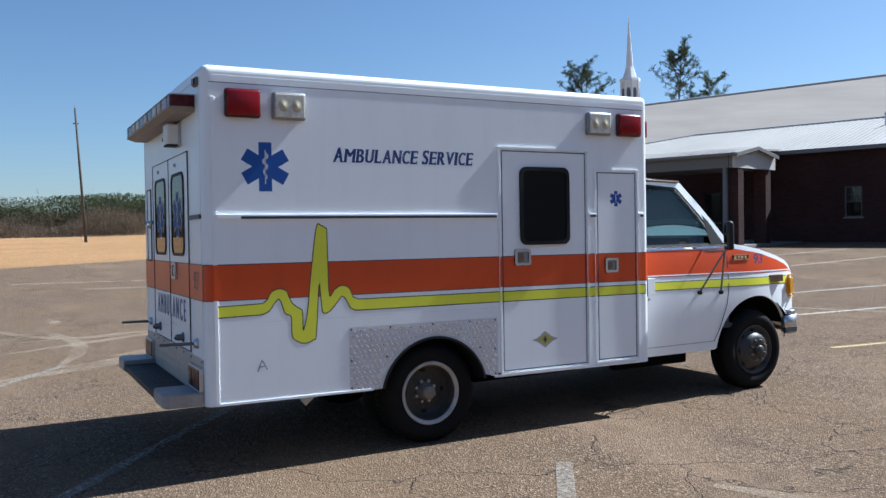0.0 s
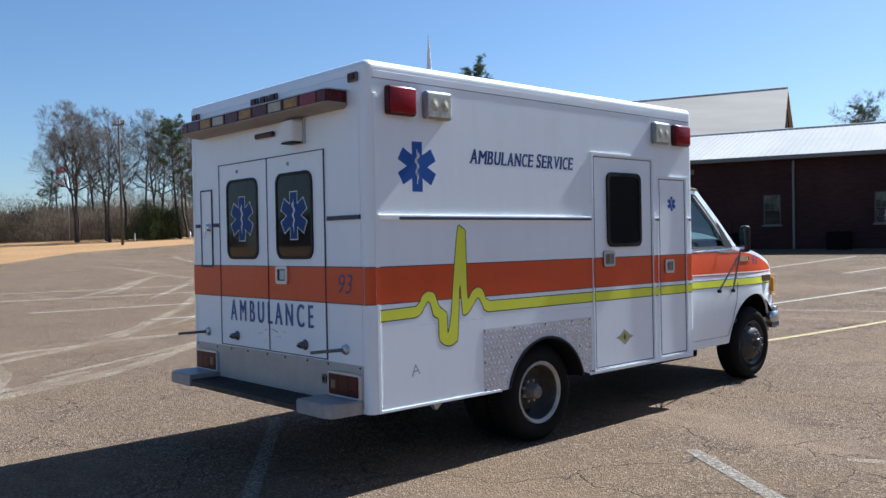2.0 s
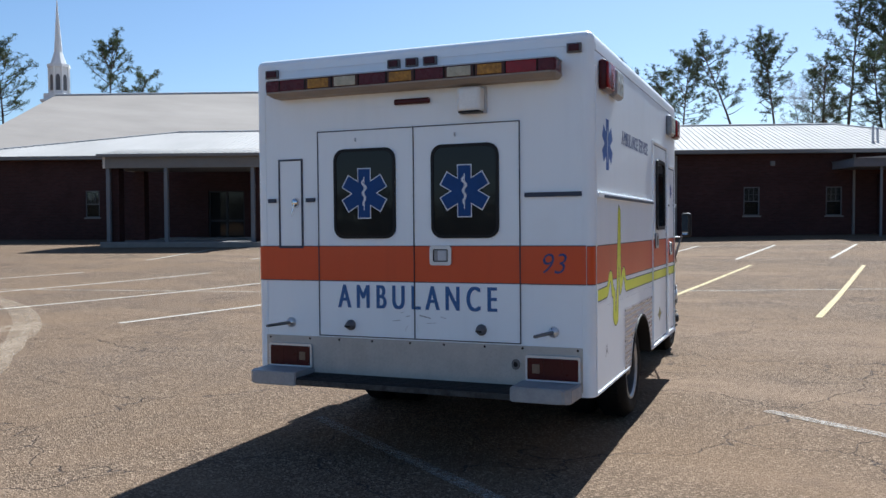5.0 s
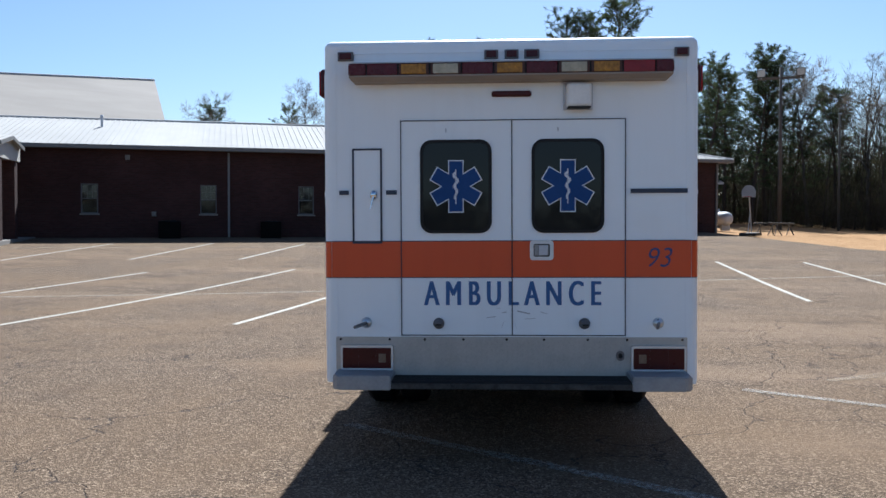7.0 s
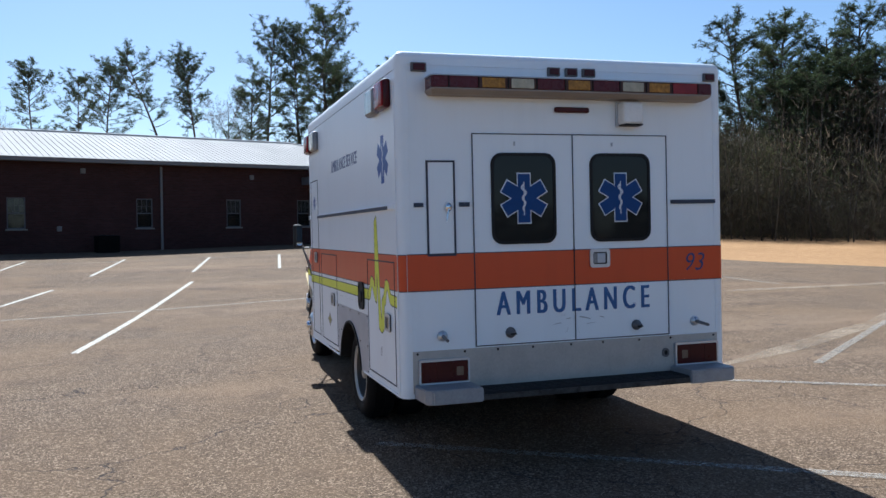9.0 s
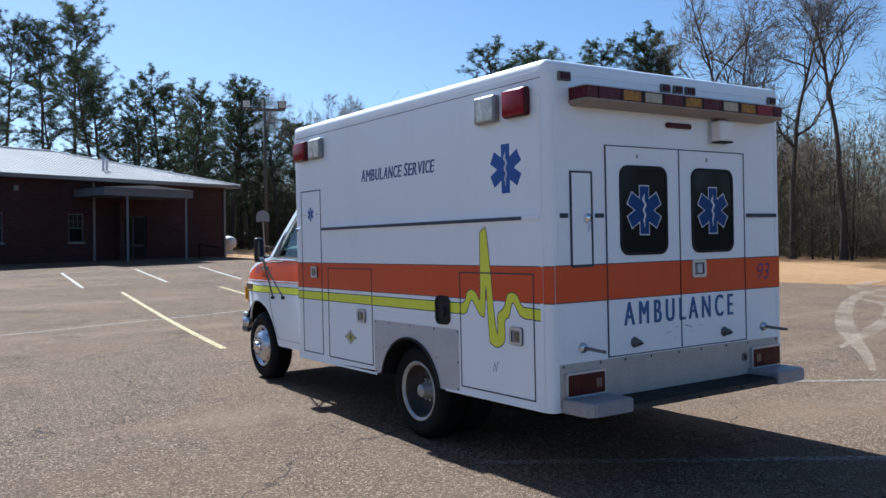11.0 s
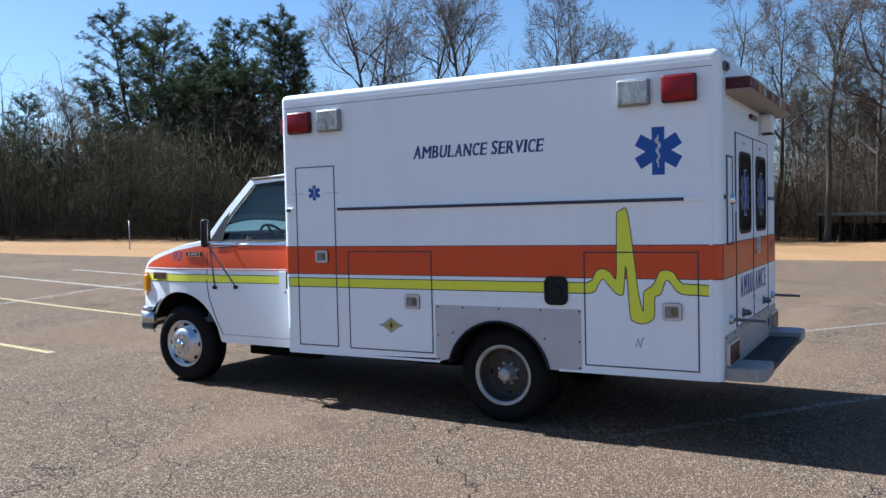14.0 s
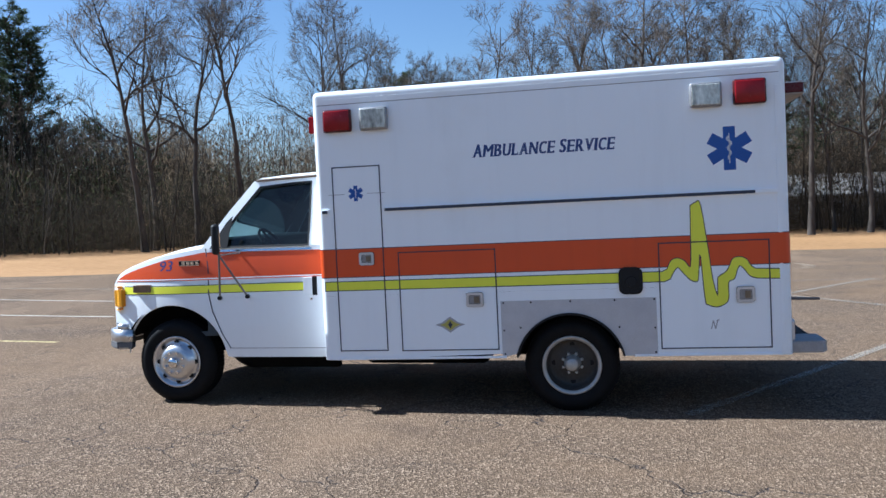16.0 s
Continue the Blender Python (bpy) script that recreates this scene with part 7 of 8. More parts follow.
def bare_tree(seed, fork=0.4, wide=1.0):
    """A leafless tree, ten metres tall: a leader, rising limbs, and boughs that break up into fine twigs."""
    rng = random.Random(seed)
    tv, tf, cv, cf = [], [], [], []
    trunk = wander(rng, Vector((0, 0, -0.2)), Vector((rng.uniform(-0.05, 0.05), rng.uniform(-0.05, 0.05), 1)), 9.0, 12, 0.10, 0.06)
    rad = [0.125 * (1 - 0.90 * (i / 12) ** 0.95) for i in range(13)]
    rad[0] = 0.165
    limb(tv, tf, trunk, rad, 8)

    def grow(p, d, length, r, level):
        n = (7, 5, 4, 2)[level]
        pts = wander(rng, p, d, length, n, (0.33, 0.32, 0.26, 0.15)[level], (0.10, 0.07, 0.03, 0.0)[level])
        rr = [max(0.0040, r * (1 - 0.78 * i / n)) for i in range(n + 1)]
        if level < 2:
            limb(tv, tf, pts, rr, 5 if level == 0 else 4)
        else:
            ribbon(rng, cv, cf, pts, rr)
        if level == 3:
            return
        kids = (7, 6, 6)[level]
        for k in range(kids):
            u = 0.22 + 0.78 * (k + rng.random()) / kids
            i = min(n - 1, int(u * n))
            q = pts[i].lerp(pts[i + 1], u * n - i)
            ax = (pts[i + 1] - pts[i]).normalized()
            side_dir = ax.orthogonal().normalized()
            side_dir.rotate(Matrix.Rotation(rng.uniform(0, 6.28), 3, ax))
            nd = ax * rng.uniform(0.7, 1.0) + side_dir * rng.uniform(0.45, 0.85)
            short = length * (0.72 - 0.38 * u) * rng.uniform(0.75, 1.25)
            grow(q, nd, max(0.34, short), max(0.0042, rr[i] * 0.55), level + 1)

    for k in range(11):
        h = fork + (0.97 - fork) * (k + rng.random()) / 11
        i = min(11, int(h * 12))
        a = k * 2.4 + rng.uniform(-0.6, 0.6)
        q = trunk[i].lerp(trunk[i + 1], h * 12 - i)
        grow(q, Vector((math.cos(a) * wide, math.sin(a) * wide, rng.uniform(0.5, 1.15))), (1.2 + 2.9 * (1 - h)) * rng.uniform(0.8, 1.25), rad[i] * 0.74, 0)
    t = empty("bare_tree")
    mesh_part("trunk", tv, tf, GREYBARK, t, True, "dark grey bark trunk and limbs")
    mesh_part("crown", cv, cf, TWIGS, t, False, "fine leafless twigs")
    return tagged(t, "tall leafless winter tree at the wood's edge", "tree", "trees round the lot")


def tuft(rng, vs, fs, p, size, n):
    """A pompon of needles bursting from a shoot's end."""
    for _ in range(n):
        d = Vector((rng.gauss(0, 1), rng.gauss(0, 1), rng.gauss(0.35, 0.75))).normalized()
        a = d.orthogonal().normalized()
        a.rotate(Matrix.Rotation(rng.uniform(0, 6.28), 3, d))
        o = p + d * size * rng.uniform(0.0, 0.35)
        q = len(vs)
        w = size * rng.uniform(0.045, 0.085)
        vs += [o - a * w, o + a * w, o + d * size * rng.uniform(0.55, 1.0)]
        fs.append((q, q + 1, q + 2))


def pine(seed, clear=0.45, lean=0.0, full=1.0):
    """A southern pine, ten metres tall: bare lower trunk, uneven boughs, needles in pompons with sky between."""
    rng = random.Random(seed)
    tv, tf, cv, cf = [], [], [], []
    trunk = wander(rng, Vector((0, 0, -0.2)), Vector((lean, lean * 0.3, 1)), 10.0, 10, 0.04, 0.0)
    rad = [0.115 * (1 - 0.86 * i / 10) for i in range(11)]
    limb(tv, tf, trunk, rad, 7)
    n = int(30 * full)
    for k in range(n):
        h = clear + (0.985 - clear) * ((k + rng.random()) / n) ** 0.9
        i = min(9, int(h * 10))
        p = trunk[i].lerp(trunk[i + 1], h * 10 - i)
        a = k * 2.4 + rng.uniform(-0.9, 0.9)
        u = (h - clear) / (1 - clear)
        length = (0.45 + 1.70 * math.sqrt(max(0.0, 1 - u * u))) * (0.55 + 0.45 * min(1, u * 2.5)) * rng.uniform(0.45, 1.2)
        pts = wander(rng, p, Vector((math.cos(a), math.sin(a), -0.05 + 0.75 * u + rng.uniform(-0.15, 0.3))), length, 4, 0.20, 0.08)
        limb(tv, tf, pts, [0.030 * (1 - 0.8 * j / 4) for j in range(5)], 4)
        if u < 0.25 and rng.random() < 0.35:
            continue
        for j in range(14):
            w = 0.30 + 0.70 * (j + rng.random()) / 14
            m = min(3, int(w * 4))
            q = pts[m].lerp(pts[m + 1], w * 4 - m)
            ax = (pts[m + 1] - pts[m]).normalized()
            out = (ax * rng.uniform(0.3, 1.0) + Vector((rng.gauss(0, 0.6), rng.gauss(0, 0.6), rng.gauss(0.25, 0.35)))).normalized()
            shoot = q + out * rng.uniform(0.12, 0.55) * (0.7 + 0.5 * (1 - u))
            limb(tv, tf, [q, shoot], [0.010, 0.005], 3)
            tuft(rng, cv, cf, shoot, rng.uniform(0.15, 0.25), 19)
            if rng.random() < 0.6:
                tuft(rng, cv, cf, q.lerp(shoot, 0.4), rng.uniform(0.12, 0.18), 9)
    t = empty("pine_tree")
    mesh_part("trunk", tv, tf, PINEBARK, t, True, "rough brown pine trunk")
    mesh_part("crown", cv, cf, NEEDLES, t, False, "dark green tufted needles")
    return tagged(t, "tall southern pine with bare lower trunk", "pine tree", "pines round the lot")


BARE = [bare_tree(11, 0.35, 1.0), bare_tree(12, 0.5, 0.8), bare_tree(13, 0.3, 1.2), bare_tree(14, 0.45, 0.9), bare_tree(15, 0.55, 0.65)]
PINES = [pine(21, 0.45), pine(22, 0.58, 0, 1.3), pine(23, 0.35, 0, 1.3), pine(24, 0.6, 0, 1.1), pine(25, 0.2, 0, 1.5)]
LEANING = pine(26, 0.55, 0.22, 0.7)
LOW_PINE = pine(27, 0.07, 0, 1.9)
GROVE = random.Random(5)
FIRST_USE = {}


def plant(proto, x, y, h, fat=1.0):
    """Puts a tree up; the first of a kind is the tree itself, the rest are copies."""
    k = h / 10.0
    m = pose(x, y, ground_z(x, y) - 0.05, 0, 0, GROVE.uniform(0, 360))
    if proto.name not in FIRST_USE:
        FIRST_USE[proto.name] = True
        proto.matrix_basis = m @ Matrix.Diagonal((k * fat, k * fat, k, 1))
        return proto
    c = copy_thing(proto, m)
    c.scale = (k * fat, k * fat, k)
    return c


WOOD_PINES = ((47.9, -55.2, 19.5), (53.7, -53.0, 18.6), (49.9, -58.6, 19.0), (58.3, -48.3, 18.6), (56.3, -44.9, 18.2), (60.8, -51.8, 18.2), (55.5, -32.8, 10.0), (57.8, -18.6, 12.6),
              (60.3, -20.4, 13.0), (63.1, -15.2, 13.6), (64.5, -11.1, 14.2), (76.3, -6.0, 19.0), (76.6, -12.0, 20.2), (77.6, -9.5, 18.6), (77.1, -14.0, 15.8))
FAR_PINES = ((82.5, 8.2, 15.3), (83.9, 14.5, 15.4), (86.3, 11.3, 15.0), (86.7, -0.7, 17.6), (84.8, 29.6, 11.4), (91.9, 22.8, 12.0), (56.0, 69.0, 17.4), (63.3, 63.0, 18.3), (65.4, 61.0, 15.1),
             (44.8, 96.5, 14.6), (51.3, 96.1, 15.4), (53.4, 98.8, 16.2), (55.1, 97.4, 14), (56.5, 95.3, 16.1))
EDGE_BARE = ((-1.6, -52.8, 20.5), (-10.9, -51.8, 18.6), (-14.8, -53.1, 16.6), (-4.5, -57.9, 19.0), (4.5, -56.9, 18.8), (11.5, -55.4, 17.4), (17.2, -56.8, 15.2), (20.6, -51.4, 18.0),
             (22.5, -55.0, 18.9), (26.2, -46.4, 19.2), (28.9, -45.2, 19.0), (30.9, -41.9, 18.8), (31.7, -44.5, 17.9), (8.3, -59.0, 17.6), (53.3, -35.9, 12.4), (55.1, -25.8, 12.9), (58.8, -23.0, 13.5))
FAR_BARE = ((60.4, -27.9, 14.1), (61.5, -32.0, 14.5), (62.7, -22.8, 14.1), (85.0, 28.9, 13.6), (87.4, 19.8, 14.5), (89.5, -3.4, 15.2), (58.9, 88.3, 15.7), (51.1, 107.4, 16.4), (47.7, 95.0, 13.4),
            (34.7, 103.4, 16.1), (36.4, 97.5, 15.6), (41.4, 97.6, 16.5), (43.2, 136.9, 18), (44.9, 125.8, 20))
for i, (x, y, h) in enumerate(WOOD_PINES + FAR_PINES):
    plant(PINES[(4, 2, 4, 2, 4)[i % 5] if i < 11 else (1, 3, 0)[i % 3]], x, y, h, 1.28 if i < 6 else (1.2 if i > 23 or i < 11 else 0.95))
plant(LEANING, 78.7, 1.3, 17.4, 1.0)
for i, (x, y, h) in enumerate(EDGE_BARE + FAR_BARE):
    plant(BARE[i % 5], x, y, h * (1.04 if 0 < i < 14 else (0.93 if 13 < i < 20 else 1.0)), 0.95 if i else 1.25)

TREELINE = ((66, -13), (56, -21), (46, -27), (38, -33), (30, -41), (20, -50), (8, -56), (-6, -57), (-20, -55), (-45, -52), (-75, -48))


def on_line(pts, t):
    seg = [(Vector(b) - Vector(a)).length for a, b in zip(pts, pts[1:])]
    d = t * sum(seg)
    for (a, b), s in zip(zip(pts, pts[1:]), seg):
        if d <= s:
            p = Vector(a).lerp(Vector(b), d / s)
            n = (Vector(b) - Vector(a)).normalized()
            return p, Vector((n.y, -n.x))
        d -= s
    return Vector(pts[-1]), Vector((0, -1))


def behind(pts, t, depth):
    """A place a given depth behind the edge of a wood, away from the lot."""
    p, n = on_line(pts, t)
    q = p + n * depth
    if q.length < p.length:
        q = p - n * depth
    return q


for i in range(46):
    q = behind(TREELINE, GROVE.random(), GROVE.uniform(3, 34))
    top = 9.5 if q.x > 44 else (12.0 if q.x > 26 else 16.0)
    if GROVE.random() < (0.42 if q.x > 30 else 0.10) and q.x > 2:
        plant(PINES[i % 5], q.x, q.y, GROVE.uniform(0.7, 1.0) * top, 1.0)
    else:
        plant(BARE[i % 5], q.x, q.y, GROVE.uniform(0.65, 1.0) * top, GROVE.uniform(0.6, 0.95))
for i in range(10):
    plant(PINES[(2, 4, 0)[i % 3]], GROVE.uniform(49, 60), GROVE.uniform(-56, -44), GROVE.uniform(9.0, 13.5), 1.35)
for i, (x, y, h) in enumerate(((55.5, -14.5, 11.5), (59.0, -17.0, 11.0), (61.5, -13.0, 12.0), (66.0, -17.5, 13.0), (68.0, -9.0, 12.5), (58.0, -24.5, 10.0), (63.0, -21.5, 11.5), (71.5, -12.5, 14.0), (70.0, -4.0, 12.5), (64.5, -27.0, 11.0))):
    plant(PINES[(4, 2)[i % 2]], x, y, h, 1.25)
for x, y, h in ((52.5, -47.0, 13.5), (49.0, -45.5, 11.5), (47.0, -49.0, 14.0), (50.5, -51.5, 15.0), (52.8, -49.0, 16.4)):
    plant(PINES[4 if h < 16 else 2], x, y, h, 1.3)
for i, (x, y, h) in enumerate(((-6.5, -60.5, 18.5), (-9.5, -64.0, 18.0), (-3.0, -62.5, 18.5), (1.5, -63.0, 17.5))):
    plant(BARE[(2, 0, 3, 2)[i]], x, y, h, 1.1)
plant(PINES[4], -8.0, -54.5, 7.5, 1.2)
plant(PINES[2], -9.5, -57.5, 12.0, 1.1)
for i, (x, y, h) in enumerate(((35.5, 106.0, 18.5), (38.5, 104.0, 16.5), (46.0, 104.0, 16.5), (41.5, 105.0, 18.0), (43.8, 101.5, 17.0), (49.0, 103.0, 15.5), (37.0, 110.0, 18.5))):
    plant(BARE[(2, 0, 2, 0, 2, 3, 2)[i]], x, y, h, 1.0)
# evergreens branched to the ground behind the grass
for x, y, h, f in ((48.5, -42.5, 9.0, 1.3), (52.0, -43.0, 12.5, 1.4), (50.0, -47.5, 14.5, 1.4), (55.5, -47.0, 14.0, 1.4), (58.0, -42.0, 12.0, 1.4),
                   (54.0, -38.5, 9.0, 1.4), (60.5, -22.5, 8.5, 1.3), (63.5, -19.0, 9.5, 1.3), (66.5, -14.0, 10.0, 1.3), (62.0, -16.5, 8.5, 1.3), (59.0, -29.0, 8.0, 1.3), (50.5, -55.0, 16.0, 1.3)):
    plant(LOW_PINE, x, y, h, f)
# slim tall stems of the oak wood, and the pines that stand behind them
SLIM = random.Random(77)
for i in range(34):
    q = behind(TREELINE, 0.42 + 0.40 * (i + SLIM.random()) / 34, SLIM.uniform(0.5, 14))
    plant(BARE[(1, 4, 3)[i % 3]], q.x, q.y, SLIM.uniform(11, 19), SLIM.uniform(0.55, 0.8))
for i in range(12):
    q = behind(TREELINE, 0.40 + 0.24 * (i + SLIM.random()) / 12, SLIM.uniform(10, 22))
    plant(PINES[i % 4], q.x, q.y, SLIM.uniform(10, 15.5), 0.9)
LEFT_LINE = ((70, 92), (56, 100), (42, 112), (28, 125), (0, 150), (-40, 165), (-90, 160))
for i in range(26):
    t = GROVE.random() ** 1.8 * 0.27
    q = behind(LEFT_LINE, t, GROVE.uniform(0, 26))
    if GROVE.random() < 0.35:
        plant(PINES[i % 5], q.x, q.y, GROVE.uniform(8, 13.5), 1.15)
    else:
        plant(BARE[i % 5], q.x, q.y, GROVE.uniform(9, 16), 0.9)
for i in range(8):
    plant(BARE[i % 5] if i % 3 else PINES[i % 5], GROVE.uniform(92, 112), GROVE.uniform(-10, 48), GROVE.uniform(7, 10.5), 1.0)


def blades(name, n, place, size, mt, label, upright=0.5, seed=1):
    """Uncountable brush: thin blades and leaf bits strewn by a place function."""
    rng = np.random.RandomState(seed)
    P = place(rng, n)
    d = rng.normal(size=(n, 3))
    d[:, 2] = np.abs(d[:, 2]) * (1 + upright * 2)
    d /= np.linalg.norm(d, axis=1)[:, None]
    s = np.cross(d, rng.normal(size=(n, 3)))
    s /= np.linalg.norm(s, axis=1)[:, None]
    ln = rng.uniform(size[0], size[1], n)[:, None]
    w = rng.uniform(size[2], size[3], n)[:, None]
    V = np.empty((n * 3, 3))
    V[0::3], V[1::3], V[2::3] = P - s * w, P + s * w, P + d * ln
    me = bpy.data.meshes.new(name)
    me.from_pydata(V.tolist(), [], np.arange(n * 3).reshape(-1, 3).tolist())
    me.materials.append(mt)
    return tagged(new(name, me), label, "undergrowth", "", "stuff")


def band(pts, d0, d1, tall, low=0.0, clump=6.0, power=1.6):
    """Places behind a line, taller here and lower there."""
    def f(rng, n):
        out = np.empty((n, 3))
        t, dd, u = rng.uniform(0, 1, n), rng.uniform(d0, d1, n), rng.uniform(0, 1, n) ** power
        for i in range(n):
            q = behind(pts, t[i], dd[i]) + Vector(rng.uniform(-1, 1, 2)) * min(5.0, 0.5 * dd[i])
            h = tall * (0.62 + 0.75 * noise.noise((q.x / clump, q.y / clump, 2.0)))
            out[i] = q.x, q.y, ground_z(q.x, q.y) + low + u[i] * max(0.4, h)
        return out
    return f




def stems(name, n, pts, d0, d1, tall, label, seed):
    """Slim trunks and saplings with fine twigs, crowded past counting."""
    rng = random.Random(seed)
    vs, fs = [], []
    for _ in range(n):
        q = behind(pts, rng.random(), rng.uniform(d0, d1))
        h = rng.uniform(0.35, 1.0) * tall
        path = wander(rng, Vector((q.x, q.y, ground_z(q.x, q.y) - 0.1)), Vector((rng.uniform(-0.13, 0.13), rng.uniform(-0.13, 0.13), 1)), h, 6, 0.10, 0.05)
        r = rng.uniform(0.022, 0.075)
        limb(vs, fs, path, [r * (1 - 0.85 * i / 6) for i in range(7)], 4)
        for _ in range(12):
            i = rng.randint(1, 6)
            a = rng.uniform(0, 6.28)
            b = wander(rng, path[i], Vector((math.cos(a), math.sin(a), rng.uniform(0.2, 1.3))), h * rng.uniform(0.06, 0.16), 3, 0.25, 0.05)
            ribbon(rng, vs, fs, b, [max(0.007, r * 0.22), 0.007, 0.005])
            for _ in range(2):
                k = rng.randint(1, 2)
                e = wander(rng, b[k], (b[k + 1] - b[k]) + Vector((rng.gauss(0, 1), rng.gauss(0, 1), rng.gauss(0.2, 0.6))) * 0.25, h * rng.uniform(0.04, 0.10), 2, 0.2, 0.0)
                ribbon(rng, vs, fs, e, [0.007] * 2)
    return tagged(mesh_part(name, vs, fs, SAPLING, None, True), label, "saplings", "", "stuff")


SAPLING = leafy("sapling_bark", [(0.0, (0.040, 0.034, 0.029)), (0.6, (0.080, 0.067, 0.055)), (1.0, (0.150, 0.126, 0.102))], 0.1)
stems("saplings", 1500, TREELINE, 0.5, 26, 11.5, "slim grey trunks and saplings crowding the wood's edge", 31)
stems("far_saplings", 500, LEFT_LINE, 1, 22, 8.0, "slim grey trunks in the far woods", 32)
blades("woods_mass", 250000, band(TREELINE, 6, 30, 11.0, clump=12, power=1.35), (0.3, 0.85, 0.007, 0.015), BRUSH, "dense grey-brown twigs of the winter woods", 0.6, 21)
blades("brush", 150000, band(TREELINE, 0, 12, 5.0, clump=7, power=1.4), (0.5, 1.7, 0.005, 0.011), BRUSH, "grey-brown leafless brush along the wood's edge", 0.25, 3)
blades("brush_leaves", 60000, band(TREELINE, 1, 20, 6.0, clump=8, power=1.5), (0.05, 0.14, 0.012, 0.035), BRUSH, "brown winter leaves in the undergrowth", 0.0, 4)
blades("thicket", 60000, band(TREELINE[:6], 3, 20, 8.5, clump=5, power=1.3), (0.12, 0.28, 0.010, 0.028), THICKET, "dark evergreen thicket under the trees", 0.1, 5)
# undergrowth deep in the wood, painted dark in place of shade
blades("shaded_thicket", 120000, band(TREELINE[:4], 4, 24, 9.5, clump=7, power=1.0), (0.25, 0.7, 0.012, 0.032), DIM_THICKET, "evergreen undergrowth deep in the woods, shade painted into its colour", 0.4, 25)
blades("oak_brush", 190000, band(TREELINE[4:], 2, 32, 12.5, clump=11, power=1.2), (0.3, 0.85, 0.007, 0.015), OAKBRUSH, "tan twigs of the oak woods, sunlight painted into the colour", 0.35, 26)
blades("oak_haze", 70000, band(TREELINE[4:], 5, 34, 17.0, clump=9, power=0.95), (0.3, 0.7, 0.005, 0.011), OAKBRUSH, "fine tan twigs high in the oak woods, painted sunlit", 0.2, 27)
blades("far_woods", 70000, band(TREELINE, 18, 36, 8.5, clump=14, power=1.3), (0.6, 1.5, 0.018, 0.045), BRUSH, "dense winter woods behind the edge", 1.6, 6)
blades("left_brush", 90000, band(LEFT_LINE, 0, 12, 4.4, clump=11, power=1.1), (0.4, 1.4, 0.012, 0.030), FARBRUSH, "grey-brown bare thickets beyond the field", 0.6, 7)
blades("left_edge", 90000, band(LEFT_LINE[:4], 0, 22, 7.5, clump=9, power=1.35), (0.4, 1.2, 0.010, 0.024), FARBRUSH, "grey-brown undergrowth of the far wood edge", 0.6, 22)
blades("evergreen_shrubs", 16000, band(((40.0, 94.0), (42.5, 95.0), (45.0, 95.6)), 0, 4, 5.2, clump=2.5, power=0.9), (0.12, 0.3, 0.02, 0.06), YOUNG, "green shrubs at the far wood's edge", 0.0, 23)
blades("left_thicket", 110000, band(LEFT_LINE[3:6], 8, 26, 7.0, low=1.4, clump=24, power=0.8), (0.14, 0.40, 0.05, 0.12), THICKET, "dark rounded evergreens in the far woods", 0.0, 8)
blades("deep_woods", 60000, band(TREELINE, 30, 44, 7.5, clump=22, power=0.9), (0.8, 1.9, 0.05, 0.10), BRUSH, "shaded depth of the winter woods", 1.8, 12)
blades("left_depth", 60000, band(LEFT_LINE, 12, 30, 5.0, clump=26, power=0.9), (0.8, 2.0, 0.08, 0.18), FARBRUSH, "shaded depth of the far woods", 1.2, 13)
# twigs inside the wood: its gloom is painted as a darker brown
SHADED_TWIGS = leafy("inner_woods", [(0.0, (0.050, 0.041, 0.033)), (0.5, (0.092, 0.075, 0.060)), (1.0, (0.150, 0.124, 0.098))])
blades("inner_woods", 130000, band(TREELINE[1:9], 10, 36, 11.5, clump=13, power=0.95), (0.35, 0.95, 0.022, 0.045), SHADED_TWIGS, "massed twigs inside the winter woods, shade painted into the brown", 0.9, 28)
blades("upper_woods", 70000, band(TREELINE[3:9], 14, 36, 10.5, low=4.0, clump=30, power=1.1), (0.35, 0.95, 0.020, 0.042), SHADED_TWIGS, "massed twigs high in the winter woods, shade painted into the brown", 0.9, 29)
# tree line never in view, added so mirrors and glass have woods to reflect
BACK_LINE = ((-90, 155), (-150, 90), (-170, 0), (-150, -80), (-75, -60))
blades("back_woods", 14000, band(BACK_LINE, 0, 20, 11.0, clump=12, power=1.2), (1.0, 2.6, 0.25, 0.6), BRUSH, "unseen woods added behind the lot for reflections", 0.6, 9)
CHURCH_BACK = ((96, 70), (100, 30), (90, -12), (72, -22))
blades("rear_woods", 50000, band(CHURCH_BACK, 0, 16, 7.0, clump=8, power=1.2), (0.12, 0.40, 0.03, 0.10), BRUSH, "winter woods behind the church", 0.0, 10)
blades("rear_thicket", 10000, band(CHURCH_BACK, 0, 12, 7.0, clump=6), (0.15, 0.4, 0.05, 0.13), THICKET, "dark evergreens behind the church", 0.0, 11)


# ---- poles, hoop, cars and far things ----
POLEWOOD = varied("weathered_pole", (0.095, 0.082, 0.070), 0.9, amount=0.3, scale=6)
GALV = varied("galvanised_steel", (0.42, 0.43, 0.44), 0.5, 0.6)


